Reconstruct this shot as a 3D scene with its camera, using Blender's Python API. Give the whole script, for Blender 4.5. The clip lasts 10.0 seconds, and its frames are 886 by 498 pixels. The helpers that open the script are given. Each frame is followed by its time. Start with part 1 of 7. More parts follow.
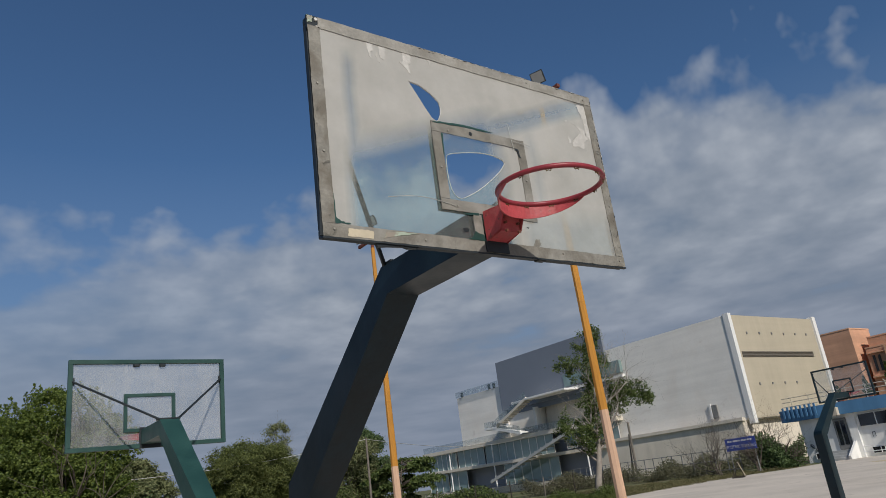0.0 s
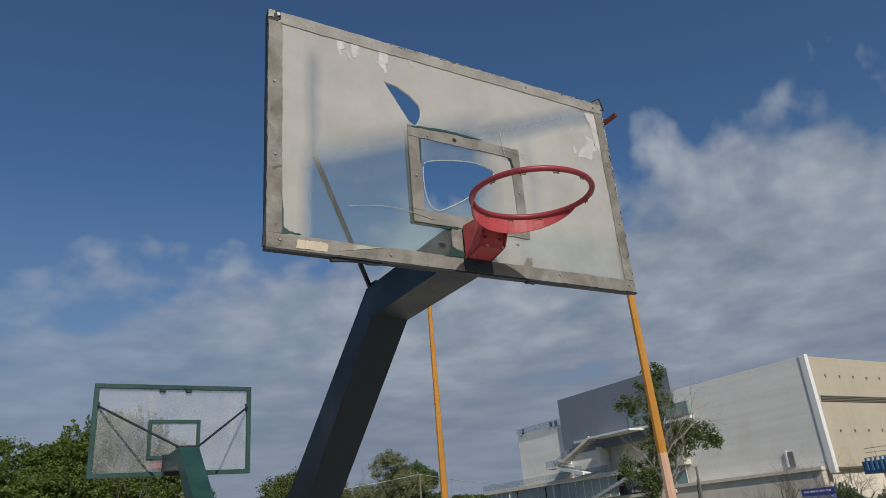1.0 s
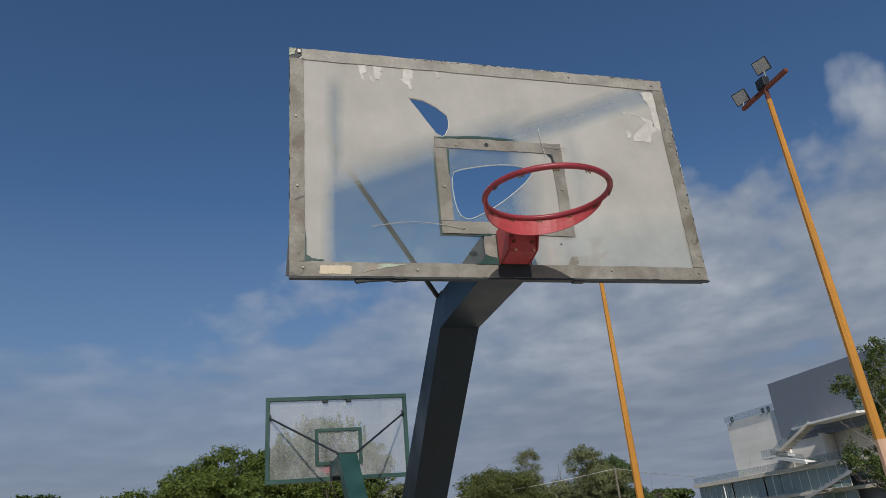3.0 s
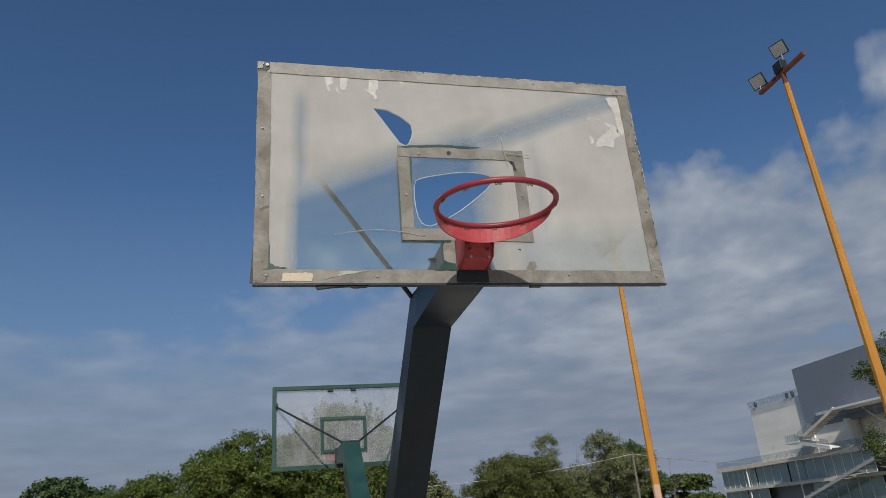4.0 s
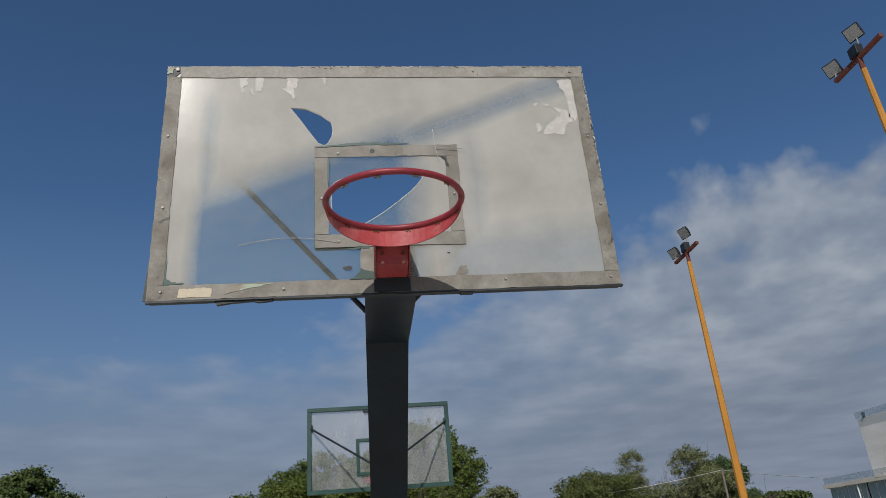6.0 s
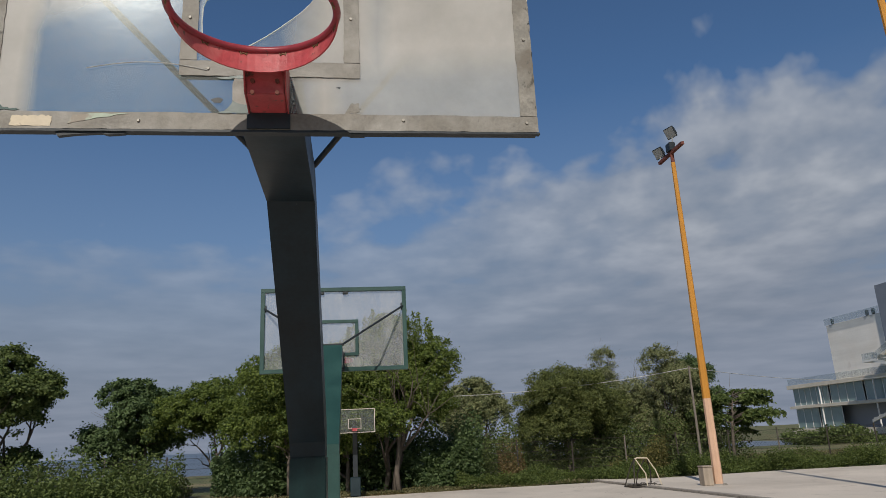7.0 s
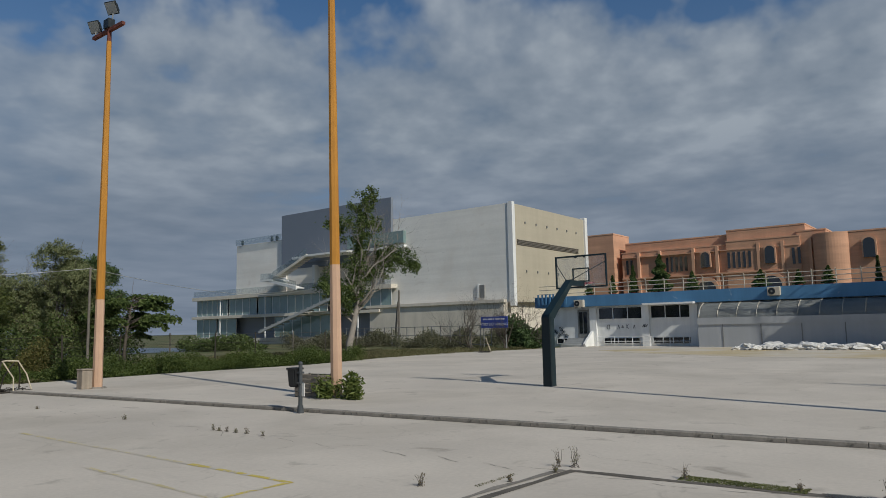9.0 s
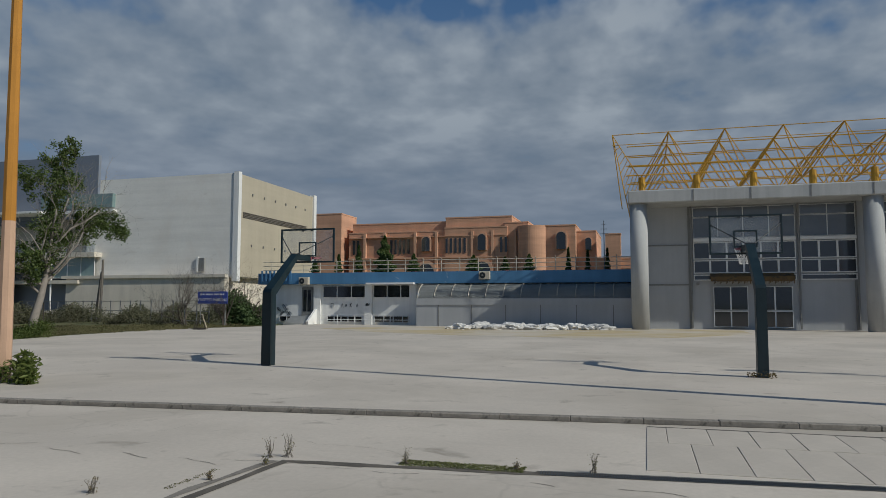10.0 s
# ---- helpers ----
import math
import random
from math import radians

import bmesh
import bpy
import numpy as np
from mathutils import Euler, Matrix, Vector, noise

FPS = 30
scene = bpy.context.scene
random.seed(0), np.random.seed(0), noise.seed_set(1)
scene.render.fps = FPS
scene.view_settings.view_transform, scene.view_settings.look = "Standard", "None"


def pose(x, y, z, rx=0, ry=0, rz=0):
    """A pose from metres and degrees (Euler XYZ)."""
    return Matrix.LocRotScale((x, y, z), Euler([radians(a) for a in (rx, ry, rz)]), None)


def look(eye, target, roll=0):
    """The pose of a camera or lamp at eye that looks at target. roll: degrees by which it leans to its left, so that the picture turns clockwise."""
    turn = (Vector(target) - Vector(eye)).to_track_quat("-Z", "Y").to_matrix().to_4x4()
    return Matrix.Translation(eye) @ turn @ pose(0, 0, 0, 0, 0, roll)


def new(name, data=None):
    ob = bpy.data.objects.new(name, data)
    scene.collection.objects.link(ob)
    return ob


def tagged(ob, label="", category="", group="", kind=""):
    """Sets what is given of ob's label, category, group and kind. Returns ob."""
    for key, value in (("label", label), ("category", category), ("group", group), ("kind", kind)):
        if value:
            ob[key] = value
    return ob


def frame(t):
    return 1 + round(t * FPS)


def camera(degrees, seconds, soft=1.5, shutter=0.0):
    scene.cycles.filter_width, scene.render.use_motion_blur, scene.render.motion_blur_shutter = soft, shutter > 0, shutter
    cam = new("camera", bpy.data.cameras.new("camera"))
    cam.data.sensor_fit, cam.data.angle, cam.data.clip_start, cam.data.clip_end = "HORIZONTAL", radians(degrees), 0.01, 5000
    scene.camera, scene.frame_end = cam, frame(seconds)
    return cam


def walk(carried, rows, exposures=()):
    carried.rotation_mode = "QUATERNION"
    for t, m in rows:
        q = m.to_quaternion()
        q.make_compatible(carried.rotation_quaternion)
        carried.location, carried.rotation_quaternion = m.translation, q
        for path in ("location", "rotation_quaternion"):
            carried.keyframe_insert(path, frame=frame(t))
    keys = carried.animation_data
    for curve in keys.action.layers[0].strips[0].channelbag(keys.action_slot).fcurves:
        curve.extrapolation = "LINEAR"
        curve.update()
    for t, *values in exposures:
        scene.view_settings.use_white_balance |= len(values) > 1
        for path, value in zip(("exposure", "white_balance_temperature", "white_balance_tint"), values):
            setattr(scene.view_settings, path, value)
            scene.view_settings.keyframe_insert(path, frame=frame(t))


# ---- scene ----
cam = camera(64.1, 10.0, soft=0.6)
PATH = [
    (0, (-2.127, -2.383, 1.893), (-0.979, -0.872, 2.527), -7.6),
    (0.5, (-1.837, -2.381, 1.905), (-0.751, -0.833, 2.556), -6.6),
    (1, (-1.596, -2.289, 1.907), (-0.611, -0.714, 2.648), -5.1),
    (1.5, (-1.37, -2.259, 1.921), (-0.533, -0.616, 2.698), -7.5),
    (2, (-1.142, -2.311, 1.937), (-0.422, -0.615, 2.715), -7.4),
    (2.5, (-1.031, -2.386, 1.927), (-0.371, -0.698, 2.771), -6.7),
    (2.7, (-1.043, -2.442, 1.916), (-0.465, -0.706, 2.724), -5.9),
    (4, (-0.809, -2.728, 1.937), (-0.353, -0.925, 2.674), -4.7),
    (4.5, (-0.616, -2.742, 1.942), (-0.228, -0.917, 2.664), -5.3),
    (5, (-0.493, -2.613, 1.965), (-0.192, -0.795, 2.743), -5.6),
    (5.2, (-0.432, -2.566, 1.981), (-0.123, -0.773, 2.81), -5.7),
    (6.3, (-0.011, -2.502, 1.942), (0.203, -0.655, 2.678), -4.3),
    (6.5, (0.052, -2.449, 1.925), (0.29, -0.574, 2.577), -4.3),
    (7, (0.257, -2.174, 1.895), (0.517, -0.261, 2.417), -2.8),
    (7.2, (0.343, -2.064, 1.873), (0.691, -0.152, 2.343), -2.9),
    (7.4, (0.435, -1.972, 1.851), (0.890, -0.068, 2.260), -3.71),
    (7.5, (0.488, -1.934, 1.843), (1.052, -0.056, 2.239), -3.8),
    (7.7, (0.606, -1.870, 1.838), (1.224, -0.008, 2.226), -2.82),
    (7.9, (0.724, -1.806, 1.835), (1.464, 0.017, 2.196), -1.16),
    (8, (0.774, -1.766, 1.829), (1.644, 0.004, 2.168), -0.45),
    (8.1, (0.816, -1.719, 1.818), (1.814, -0.016, 2.140), -0),
    (8.2, (0.850, -1.669, 1.803), (1.929, -0.014, 2.116), 0.1),
    (8.3, (0.878, -1.621, 1.785), (2.054, -0.040, 2.130), 0.19),
    (8.5, (0.926, -1.554, 1.749), (2.206, -0.047, 2.049), -0.2),
    (8.7, (0.975, -1.539, 1.722), (2.364, -0.121, 1.977), -0.72),
    (9, (1.091, -1.523, 1.698), (2.659, -0.302, 1.923), -1.1),
    (9.2, (1.218, -1.446, 1.688), (2.854, -0.311, 1.880), -0.84),
    (9.3, (1.295, -1.389, 1.683), (2.961, -0.301, 1.890), -0.6),
    (9.5, (1.471, -1.269, 1.674), (3.16, -0.209, 1.833), -0.0),
    (9.7, (1.666, -1.177, 1.662), (3.449, -0.288, 1.836), 0.35),
    (9.9, (1.871, -1.109, 1.647), (3.749, -0.446, 1.844), 0.25),
    (10, (1.976, -1.079, 1.64), (3.892, -0.528, 1.798), 0.1),
]
walk(cam, [(t, look(eye, target, roll)) for t, eye, target, roll in PATH],
     exposures=((0.0, 0.22, 6560, 11), (5.0, 0.27, 6580, 11), (6.5, 0.14, 6500, 11), (7.5, 0.43, 7080, 13), (8.0, 0.36, 6850, 11), (8.5, 0.12, 6600, 9),
                (9.0, 0.04, 6440, 7), (9.5, 0.0, 6400, 6), (10.0, -0.05, 6340, 6)))

# ---- world, sun ----
SUN_EL, SUN_AZ = 36.3, 195.0          # degrees; azimuth clockwise from +y
sun_dir = Vector((math.sin(radians(SUN_AZ)) * math.cos(radians(SUN_EL)),
                  math.cos(radians(SUN_AZ)) * math.cos(radians(SUN_EL)), math.sin(radians(SUN_EL))))


def node(nt, kind, x=0, y=0, **kw):
    n = nt.nodes.new(kind)
    n.location = (x, y)
    for k, v in kw.items():
        if k in n.inputs:
            n.inputs[k].default_value = v
    return n


def math_node(nt, op, a, b=None, clamp=False):
    n = nt.nodes.new("ShaderNodeMath")
    n.operation, n.use_clamp = op, clamp
    for i, v in enumerate((a, b)):
        if v is None:
            continue
        if isinstance(v, (int, float)):
            n.inputs[i].default_value = v
        else:
            nt.links.new(v, n.inputs[i])
    return n.outputs[0]


def ramp(nt, fac, stops):
    n = nt.nodes.new("ShaderNodeValToRGB")
    el = n.color_ramp.elements
    while len(el) < len(stops):
        el.new(0.5)
    for e, (p, c) in zip(el, stops):
        e.position = p
        e.color = (c, c, c, 1) if isinstance(c, (int, float)) else (*c, 1)
    nt.links.new(fac, n.inputs[0])
    return n.outputs[0]


def mix_rgb(nt, fac, a, b, blend="MIX"):
    n = nt.nodes.new("ShaderNodeMix")
    n.data_type, n.blend_type = "RGBA", blend
    for sock, v in ((n.inputs[0], fac), (n.inputs[6], a), (n.inputs[7], b)):
        if isinstance(v, (int, float)):
            sock.default_value = v
        elif isinstance(v, tuple):
            sock.default_value = (*v, 1)
        else:
            nt.links.new(v, sock)
    return n.outputs[2]


def noise_tex(nt, vec, scale, detail=4.0, rough=0.55, distort=0.0):
    n = node(nt, "ShaderNodeTexNoise", Scale=scale, Detail=detail, Roughness=rough, Distortion=distort)
    if vec is not None:
        nt.links.new(vec, n.inputs["Vector"])
    return n.outputs[0]


def mapped(nt, vec, scale=(1, 1, 1), loc=(0, 0, 0), rot=(0, 0, 0)):
    n = nt.nodes.new("ShaderNodeMapping")
    n.inputs["Scale"].default_value, n.inputs["Location"].default_value, n.inputs["Rotation"].default_value = scale, loc, rot
    nt.links.new(vec, n.inputs["Vector"])
    return n.outputs[0]


world = bpy.data.worlds.new("sky")
scene.world = world
world.use_nodes = True
wt = world.node_tree
wt.nodes.clear()
sky = node(wt, "ShaderNodeTexSky")
sky.sky_type, sky.sun_disc = "NISHITA", False
sky.sun_elevation, sky.sun_rotation = radians(SUN_EL), radians(SUN_AZ)
sky.air_density, sky.dust_density, sky.ozone_density = 1.0, 0.6, 2.0
co = node(wt, "ShaderNodeTexCoord").outputs["Generated"]
sep = node(wt, "ShaderNodeSeparateXYZ")
wt.links.new(co, sep.inputs[0])
# a broken sheet of altocumulus: soft rolls that lie level and thin out towards the horizon, with a ragged upper edge
east, north, up_ = sep.outputs[0], sep.outputs[1], sep.outputs[2]
height = math_node(wt, "MAXIMUM", up_, 0.0)
level = math_node(wt, "SQRT", math_node(wt, "ADD", math_node(wt, "ADD", math_node(wt, "MULTIPLY", east, east), math_node(wt, "MULTIPLY", north, north)), 1e-4))
roll_co = node(wt, "ShaderNodeCombineXYZ")
wt.links.new(math_node(wt, "DIVIDE", math_node(wt, "MULTIPLY", east, 3.0), level), roll_co.inputs[0])
wt.links.new(math_node(wt, "DIVIDE", math_node(wt, "MULTIPLY", north, 3.0), level), roll_co.inputs[1])
wt.links.new(math_node(wt, "DIVIDE", 1.5, math_node(wt, "ADD", height, 0.18)), roll_co.inputs[2])
big = noise_tex(wt, mapped(wt, roll_co.outputs[0], (1, 1, 1), (1.3, 4.6, 0.4)), 0.85, 2.0, 0.5, 0.2)
mid = noise_tex(wt, mapped(wt, roll_co.outputs[0], (1, 1, 1), (7.3, 2.6, 2.0)), 2.0, 3.0, 0.48, 0.0)
fine_ = noise_tex(wt, mapped(wt, roll_co.outputs[0], (1.25, 1.25, 1.1), (3.1, 8.2, 5.0)), 4.6, 3.0, 0.5, 0.0)
heading = math_node(wt, "ADD", math_node(wt, "DIVIDE", math_node(wt, "ARCTAN2", east, north), 2 * math.pi), 0.5)
# both ends of the ramp: unseen cloud added southwards to grey the fill light
brim = ramp(wt, heading, ((0.0, 1.15), (0.16, 0.95), (0.30, 0.20), (0.42, 0.22), (0.475, 0.27), (0.515, 0.315), (0.545, 0.395), (0.58, 0.455), (0.62, 0.45), (0.66, 0.44), (0.70, 0.41), (0.80, 0.385), (0.88, 0.85), (1.0, 1.15)))
edge = math_node(wt, "SUBTRACT", brim, up_)
lumps = math_node(wt, "SUBTRACT", math_node(wt, "ADD", math_node(wt, "ADD", math_node(wt, "MULTIPLY", big, 0.34), math_node(wt, "MULTIPLY", mid, 0.46)), math_node(wt, "MULTIPLY", fine_, 0.20)), 0.50)
cover = math_node(wt, "ADD", math_node(wt, "MULTIPLY", lumps, 2.4), math_node(wt, "MINIMUM", math_node(wt, "MULTIPLY", edge, 3.4), 0.36))
sparse = ramp(wt, heading, ((0.40, 0.30), (0.485, 0.42), (0.53, 0.70), (0.58, 1.0)))
dense = math_node(wt, "MULTIPLY", ramp(wt, math_node(wt, "ADD", cover, 0.30), ((0.25, 0.0), (0.34, 0.42), (0.46, 0.82), (0.68, 0.95))), sparse)
shade = math_node(wt, "ADD", math_node(wt, "MULTIPLY", mid, 0.6), math_node(wt, "MULTIPLY", fine_, 0.4))
cloud_col = ramp(wt, shade, ((0.36, (0.162, 0.200, 0.254)), (0.50, (0.228, 0.264, 0.318)), (0.63, (0.315, 0.350, 0.400))))
haze_col = ramp(wt, shade, ((0.36, (0.152, 0.188, 0.250)), (0.63, (0.196, 0.231, 0.297))))
cloud_col = mix_rgb(wt, ramp(wt, up_, ((0.06, 0.85), (0.26, 0.0))), cloud_col, haze_col)
sky_col = mix_rgb(wt, 1.0, sky.outputs[0], (0.0385, 0.054, 0.067), "MULTIPLY")
low = ramp(wt, up_, ((0.0, 0.95), (0.14, 0.60), (0.45, 0.0)))
sky_low = mix_rgb(wt, low, sky_col, (0.140, 0.188, 0.270))
thin = ramp(wt, up_, ((0.02, 0.55), (0.14, 1.0)))
veil = ramp(wt, math_node(wt, "ADD", up_, math_node(wt, "MULTIPLY", lumps, 0.10)), ((0.03, 0.95), (0.13, 0.62), (0.27, 0.0)))
both = mix_rgb(wt, veil, mix_rgb(wt, math_node(wt, "MULTIPLY", dense, thin), sky_low, cloud_col), haze_col)
bg = node(wt, "ShaderNodeBackground", Strength=1.0)
wt.links.new(both, bg.inputs[0])
out = node(wt, "ShaderNodeOutputWorld")
wt.links.new(bg.outputs[0], out.inputs[0])

sun = new("sun", bpy.data.lights.new("sun", "SUN"))
sun.data.energy, sun.data.angle, sun.data.color = 3.0, radians(0.55), (1.0, 0.95, 0.87)
sun.matrix_world = look(sun_dir * 100, (0, 0, 0))

# ---- materials ----
def surf(name, base, rough=0.8, metal=0.0, var=0.18, scale=1.2, fine=30.0, bump=0.15, tint=None, tint_scale=0.5,
         tint_at=(0.52, 0.70), spec=0.4, rand=0.0, streak=0.0, streak_w=3.0, fleck=None, fleck_at=(0.66, 0.70), fleck_scale=6.0, cracks=0.0, depth=0.01, courses=0.0):
    """A weathered surface: base colour with coarse and fine variation, an optional stain colour, streaks down the wall and flecks."""
    m = bpy.data.materials.new(name)
    m.use_nodes = True
    nt = m.node_tree
    bsdf = nt.nodes["Principled BSDF"]
    vec = node(nt, "ShaderNodeTexCoord").outputs["Object"]
    coarse, grain = noise_tex(nt, vec, scale, 5.0, 0.6), noise_tex(nt, vec, fine, 3.0, 0.6)
    dark, light = tuple(c * (1 - var) for c in base), tuple(min(1, c * (1 + var)) for c in base)
    col = ramp(nt, coarse, ((0.28, dark), (0.72, light)))
    g = ramp(nt, grain, ((0.3, 1 - var * 0.8), (0.7, 1.0)))
    col = mix_rgb(nt, 1.0, col, g, "MULTIPLY")
    if tint:
        f = ramp(nt, noise_tex(nt, vec, tint_scale, 6.0, 0.62, 0.4), ((tint_at[0], 0.0), (tint_at[1], 1.0)))
        col = mix_rgb(nt, f, col, tint)
    if streak:
        s = noise_tex(nt, mapped(nt, vec, (streak_w, streak_w, streak_w * 0.06)), 1.6, 5.0, 0.6)
        col = mix_rgb(nt, 1.0, col, ramp(nt, s, ((0.42, 1 - streak), (0.62, 1.0))), "MULTIPLY")
    if courses:
        s = noise_tex(nt, mapped(nt, vec, (0.05, 0.05, 1.0)), 1.3, 6.0, 0.65)
        col = mix_rgb(nt, 1.0, col, ramp(nt, s, ((0.36, 1 - courses), (0.60, 1.0))), "MULTIPLY")
    if fleck:
        f = ramp(nt, noise_tex(nt, vec, fleck_scale, 5.0, 0.65, 0.6), ((fleck_at[0], 0.0), (fleck_at[1], 1.0)))
        col = mix_rgb(nt, f, col, fleck)
    if cracks:
        v = node(nt, "ShaderNodeTexVoronoi", Scale=0.55)
        v.feature = "DISTANCE_TO_EDGE"
        wander = node(nt, "ShaderNodeTexNoise", Scale=1.6, Detail=6.0)
        nt.links.new(vec, wander.inputs["Vector"])
        nt.links.new(mix_rgb(nt, 0.35, vec, wander.outputs[1], "ADD"), v.inputs["Vector"])
        where = ramp(nt, noise_tex(nt, vec, 0.21, 3.0, 0.6), ((0.50, 0.0), (0.60, cracks)))
        f = math_node(nt, "MULTIPLY", ramp(nt, v.outputs[0], ((0.004, 1.0), (0.013, 0.0))), where)
        col = mix_rgb(nt, f, col, tuple(c * 0.35 for c in base))
        scuff = ramp(nt, noise_tex(nt, mapped(nt, vec, (1.0, 0.25, 1.0)), 2.6, 6.0, 0.7), ((0.56, 0.0), (0.72, 0.5)))
        col = mix_rgb(nt, scuff, col, tuple(c * 0.80 for c in base))
    if rand:
        info = node(nt, "ShaderNodeObjectInfo").outputs["Random"]
        col = mix_rgb(nt, 1.0, col, ramp(nt, info, ((0.0, 1 - rand), (1.0, 1.0))), "MULTIPLY")
    nt.links.new(col, bsdf.inputs["Base Color"])
    nt.links.new(ramp(nt, coarse, ((0.3, max(0, rough - 0.1)), (0.7, min(1, rough + 0.1)))), bsdf.inputs["Roughness"])
    bsdf.inputs["Metallic"].default_value, bsdf.inputs["Specular IOR Level"].default_value = metal, spec
    if bump:
        b = node(nt, "ShaderNodeBump", Strength=bump, Distance=depth)
        nt.links.new(math_node(nt, "ADD", grain, coarse), b.inputs["Height"])
        nt.links.new(b.outputs[0], bsdf.inputs["Normal"])
    return m


def leafy(name, dark, light, trans=0.35):
    """Leaves: each island its own green, some light passing through."""
    m = bpy.data.materials.new(name)
    m.use_nodes = True
    nt = m.node_tree
    nt.nodes.remove(nt.nodes["Principled BSDF"])
    rnd = node(nt, "ShaderNodeNewGeometry").outputs["Random Per Island"]
    vec = node(nt, "ShaderNodeTexCoord").outputs["Object"]
    patch = noise_tex(nt, vec, 0.9, 3.0, 0.6)
    col = ramp(nt, math_node(nt, "ADD", math_node(nt, "MULTIPLY", rnd, 0.6), math_node(nt, "MULTIPLY", patch, 0.4)),
               ((0.18, dark), (0.85, light)))
    d, t = node(nt, "ShaderNodeBsdfDiffuse"), node(nt, "ShaderNodeBsdfTranslucent")
    g = node(nt, "ShaderNodeBsdfGlossy", Roughness=0.6)
    nt.links.new(col, d.inputs[0]), nt.links.new(col, t.inputs[0])
    a, b = node(nt, "ShaderNodeMixShader", Fac=trans), node(nt, "ShaderNodeMixShader", Fac=0.022)
    nt.links.new(d.outputs[0], a.inputs[1]), nt.links.new(t.outputs[0], a.inputs[2])
    nt.links.new(a.outputs[0], b.inputs[1]), nt.links.new(g.outputs[0], b.inputs[2])
    nt.links.new(b.outputs[0], nt.nodes["Material Output"].inputs[0])
    return m


def glassy(name, tint, rough=0.05, clear=0.0):
    """Window glass: a dark tinted pane with a clear coat's mirror gloss."""
    m = surf(name, tint, rough=rough + 0.05, var=0.1, bump=0.0, spec=0.9)
    b = m.node_tree.nodes["Principled BSDF"]
    for l in list(b.inputs["Roughness"].links):
        m.node_tree.links.remove(l)
    b.inputs["Roughness"].default_value = rough
    return m


M_concrete = surf("court_concrete", (0.565, 0.506, 0.432), 0.9, var=0.11, scale=0.30, fine=16.0, bump=0.3, tint=(0.43, 0.383, 0.320),
                  tint_scale=0.22, tint_at=(0.48, 0.70), fleck=(0.34, 0.30, 0.25), fleck_at=(0.60, 0.74), fleck_scale=1.3, cracks=0.16, depth=0.004)
M_slab = surf("paving_slab", (0.53, 0.475, 0.405), 0.9, var=0.08, scale=1.2, fine=14.0, bump=0.25, rand=0.08, depth=0.004)
M_crack = surf("crack_grey", (0.37, 0.333, 0.283), 0.95, var=0.3, scale=3.0, fine=30.0)
M_kerb = surf("kerb_concrete", (0.275, 0.249, 0.213), 0.9, var=0.2, scale=2.5, fine=20.0, bump=0.4, rand=0.12, fleck=(0.11, 0.10, 0.085), fleck_scale=3.0, fleck_at=(0.56, 0.66))
M_joint = surf("joint_dirt_and_shade", (0.13, 0.115, 0.095), 0.95, var=0.3, scale=4.0, fine=40.0, bump=0.5)
M_yellowline = surf("worn_yellow_line", (0.58, 0.46, 0.11), 0.85, var=0.15, scale=2.0, fine=20, fleck=(0.50, 0.46, 0.40), fleck_at=(0.50, 0.58), fleck_scale=5.0)
M_yellowfresh = surf("bright_yellow_line", (0.52, 0.47, 0.07), 0.8, var=0.2, scale=2.0, fine=20, fleck=(0.52, 0.47, 0.36), fleck_at=(0.60, 0.66), fleck_scale=4.0)
M_yellowfaint = surf("faded_yellow_line", (0.545, 0.46, 0.26), 0.88, var=0.10, scale=2.0, fine=20, fleck=(0.52, 0.465, 0.385), fleck_at=(0.44, 0.54), fleck_scale=4.0)
M_sand = surf("sandy_dust", (0.50, 0.405, 0.245), 0.95, var=0.12, scale=0.7, fine=12.0, tint=(0.53, 0.475, 0.395), tint_at=(0.42, 0.62), tint_scale=0.22)
M_green = surf("green_enamel", (0.018, 0.058, 0.050), 0.42, var=0.22, scale=3.0, fine=50.0, bump=0.05, fleck=(0.10, 0.13, 0.12), fleck_at=(0.70, 0.74), fleck_scale=5.0)
# main post, and its arm in M_navy: base darkened to carry the board's shade
M_postgreen = surf("shaded_post_enamel", (0.006, 0.024, 0.024), 0.45, var=0.3, scale=3.0, fine=50.0, bump=0.05, spec=0.28, streak=0.25, streak_w=6.0, fleck=(0.06, 0.09, 0.08), fleck_at=(0.70, 0.74), fleck_scale=5.0)
M_hoopdark = surf("dark_blue_green_enamel", (0.010, 0.024, 0.030), 0.45, var=0.2, scale=3.0, fine=50.0, bump=0.04)
M_navy = surf("dark_blue_enamel", (0.006, 0.018, 0.027), 0.42, var=0.3, scale=3.0, fine=50.0, bump=0.04, spec=0.28, streak=0.25, streak_w=6.0, fleck=(0.06, 0.09, 0.09), fleck_at=(0.72, 0.76), fleck_scale=5.0)
M_black = surf("dark_steel", (0.016, 0.022, 0.026), 0.5, var=0.25, scale=5.0, fine=60.0, bump=0.08)
# sunlight on the skirt is put into this lighter red; the ring's is darker
M_red = surf("red_paint", (0.40, 0.056, 0.062), 0.5, var=0.24, scale=9.0, fine=60.0, bump=0.15, tint=(0.46, 0.135, 0.125), tint_scale=7.0, fleck=(0.11, 0.055, 0.045), fleck_at=(0.62, 0.67), fleck_scale=22.0)
M_ring = surf("darker_red_ring", (0.27, 0.030, 0.042), 0.4, var=0.22, scale=9.0, fine=60.0, bump=0.1, fleck=(0.10, 0.03, 0.03), fleck_at=(0.64, 0.70), fleck_scale=22.0)
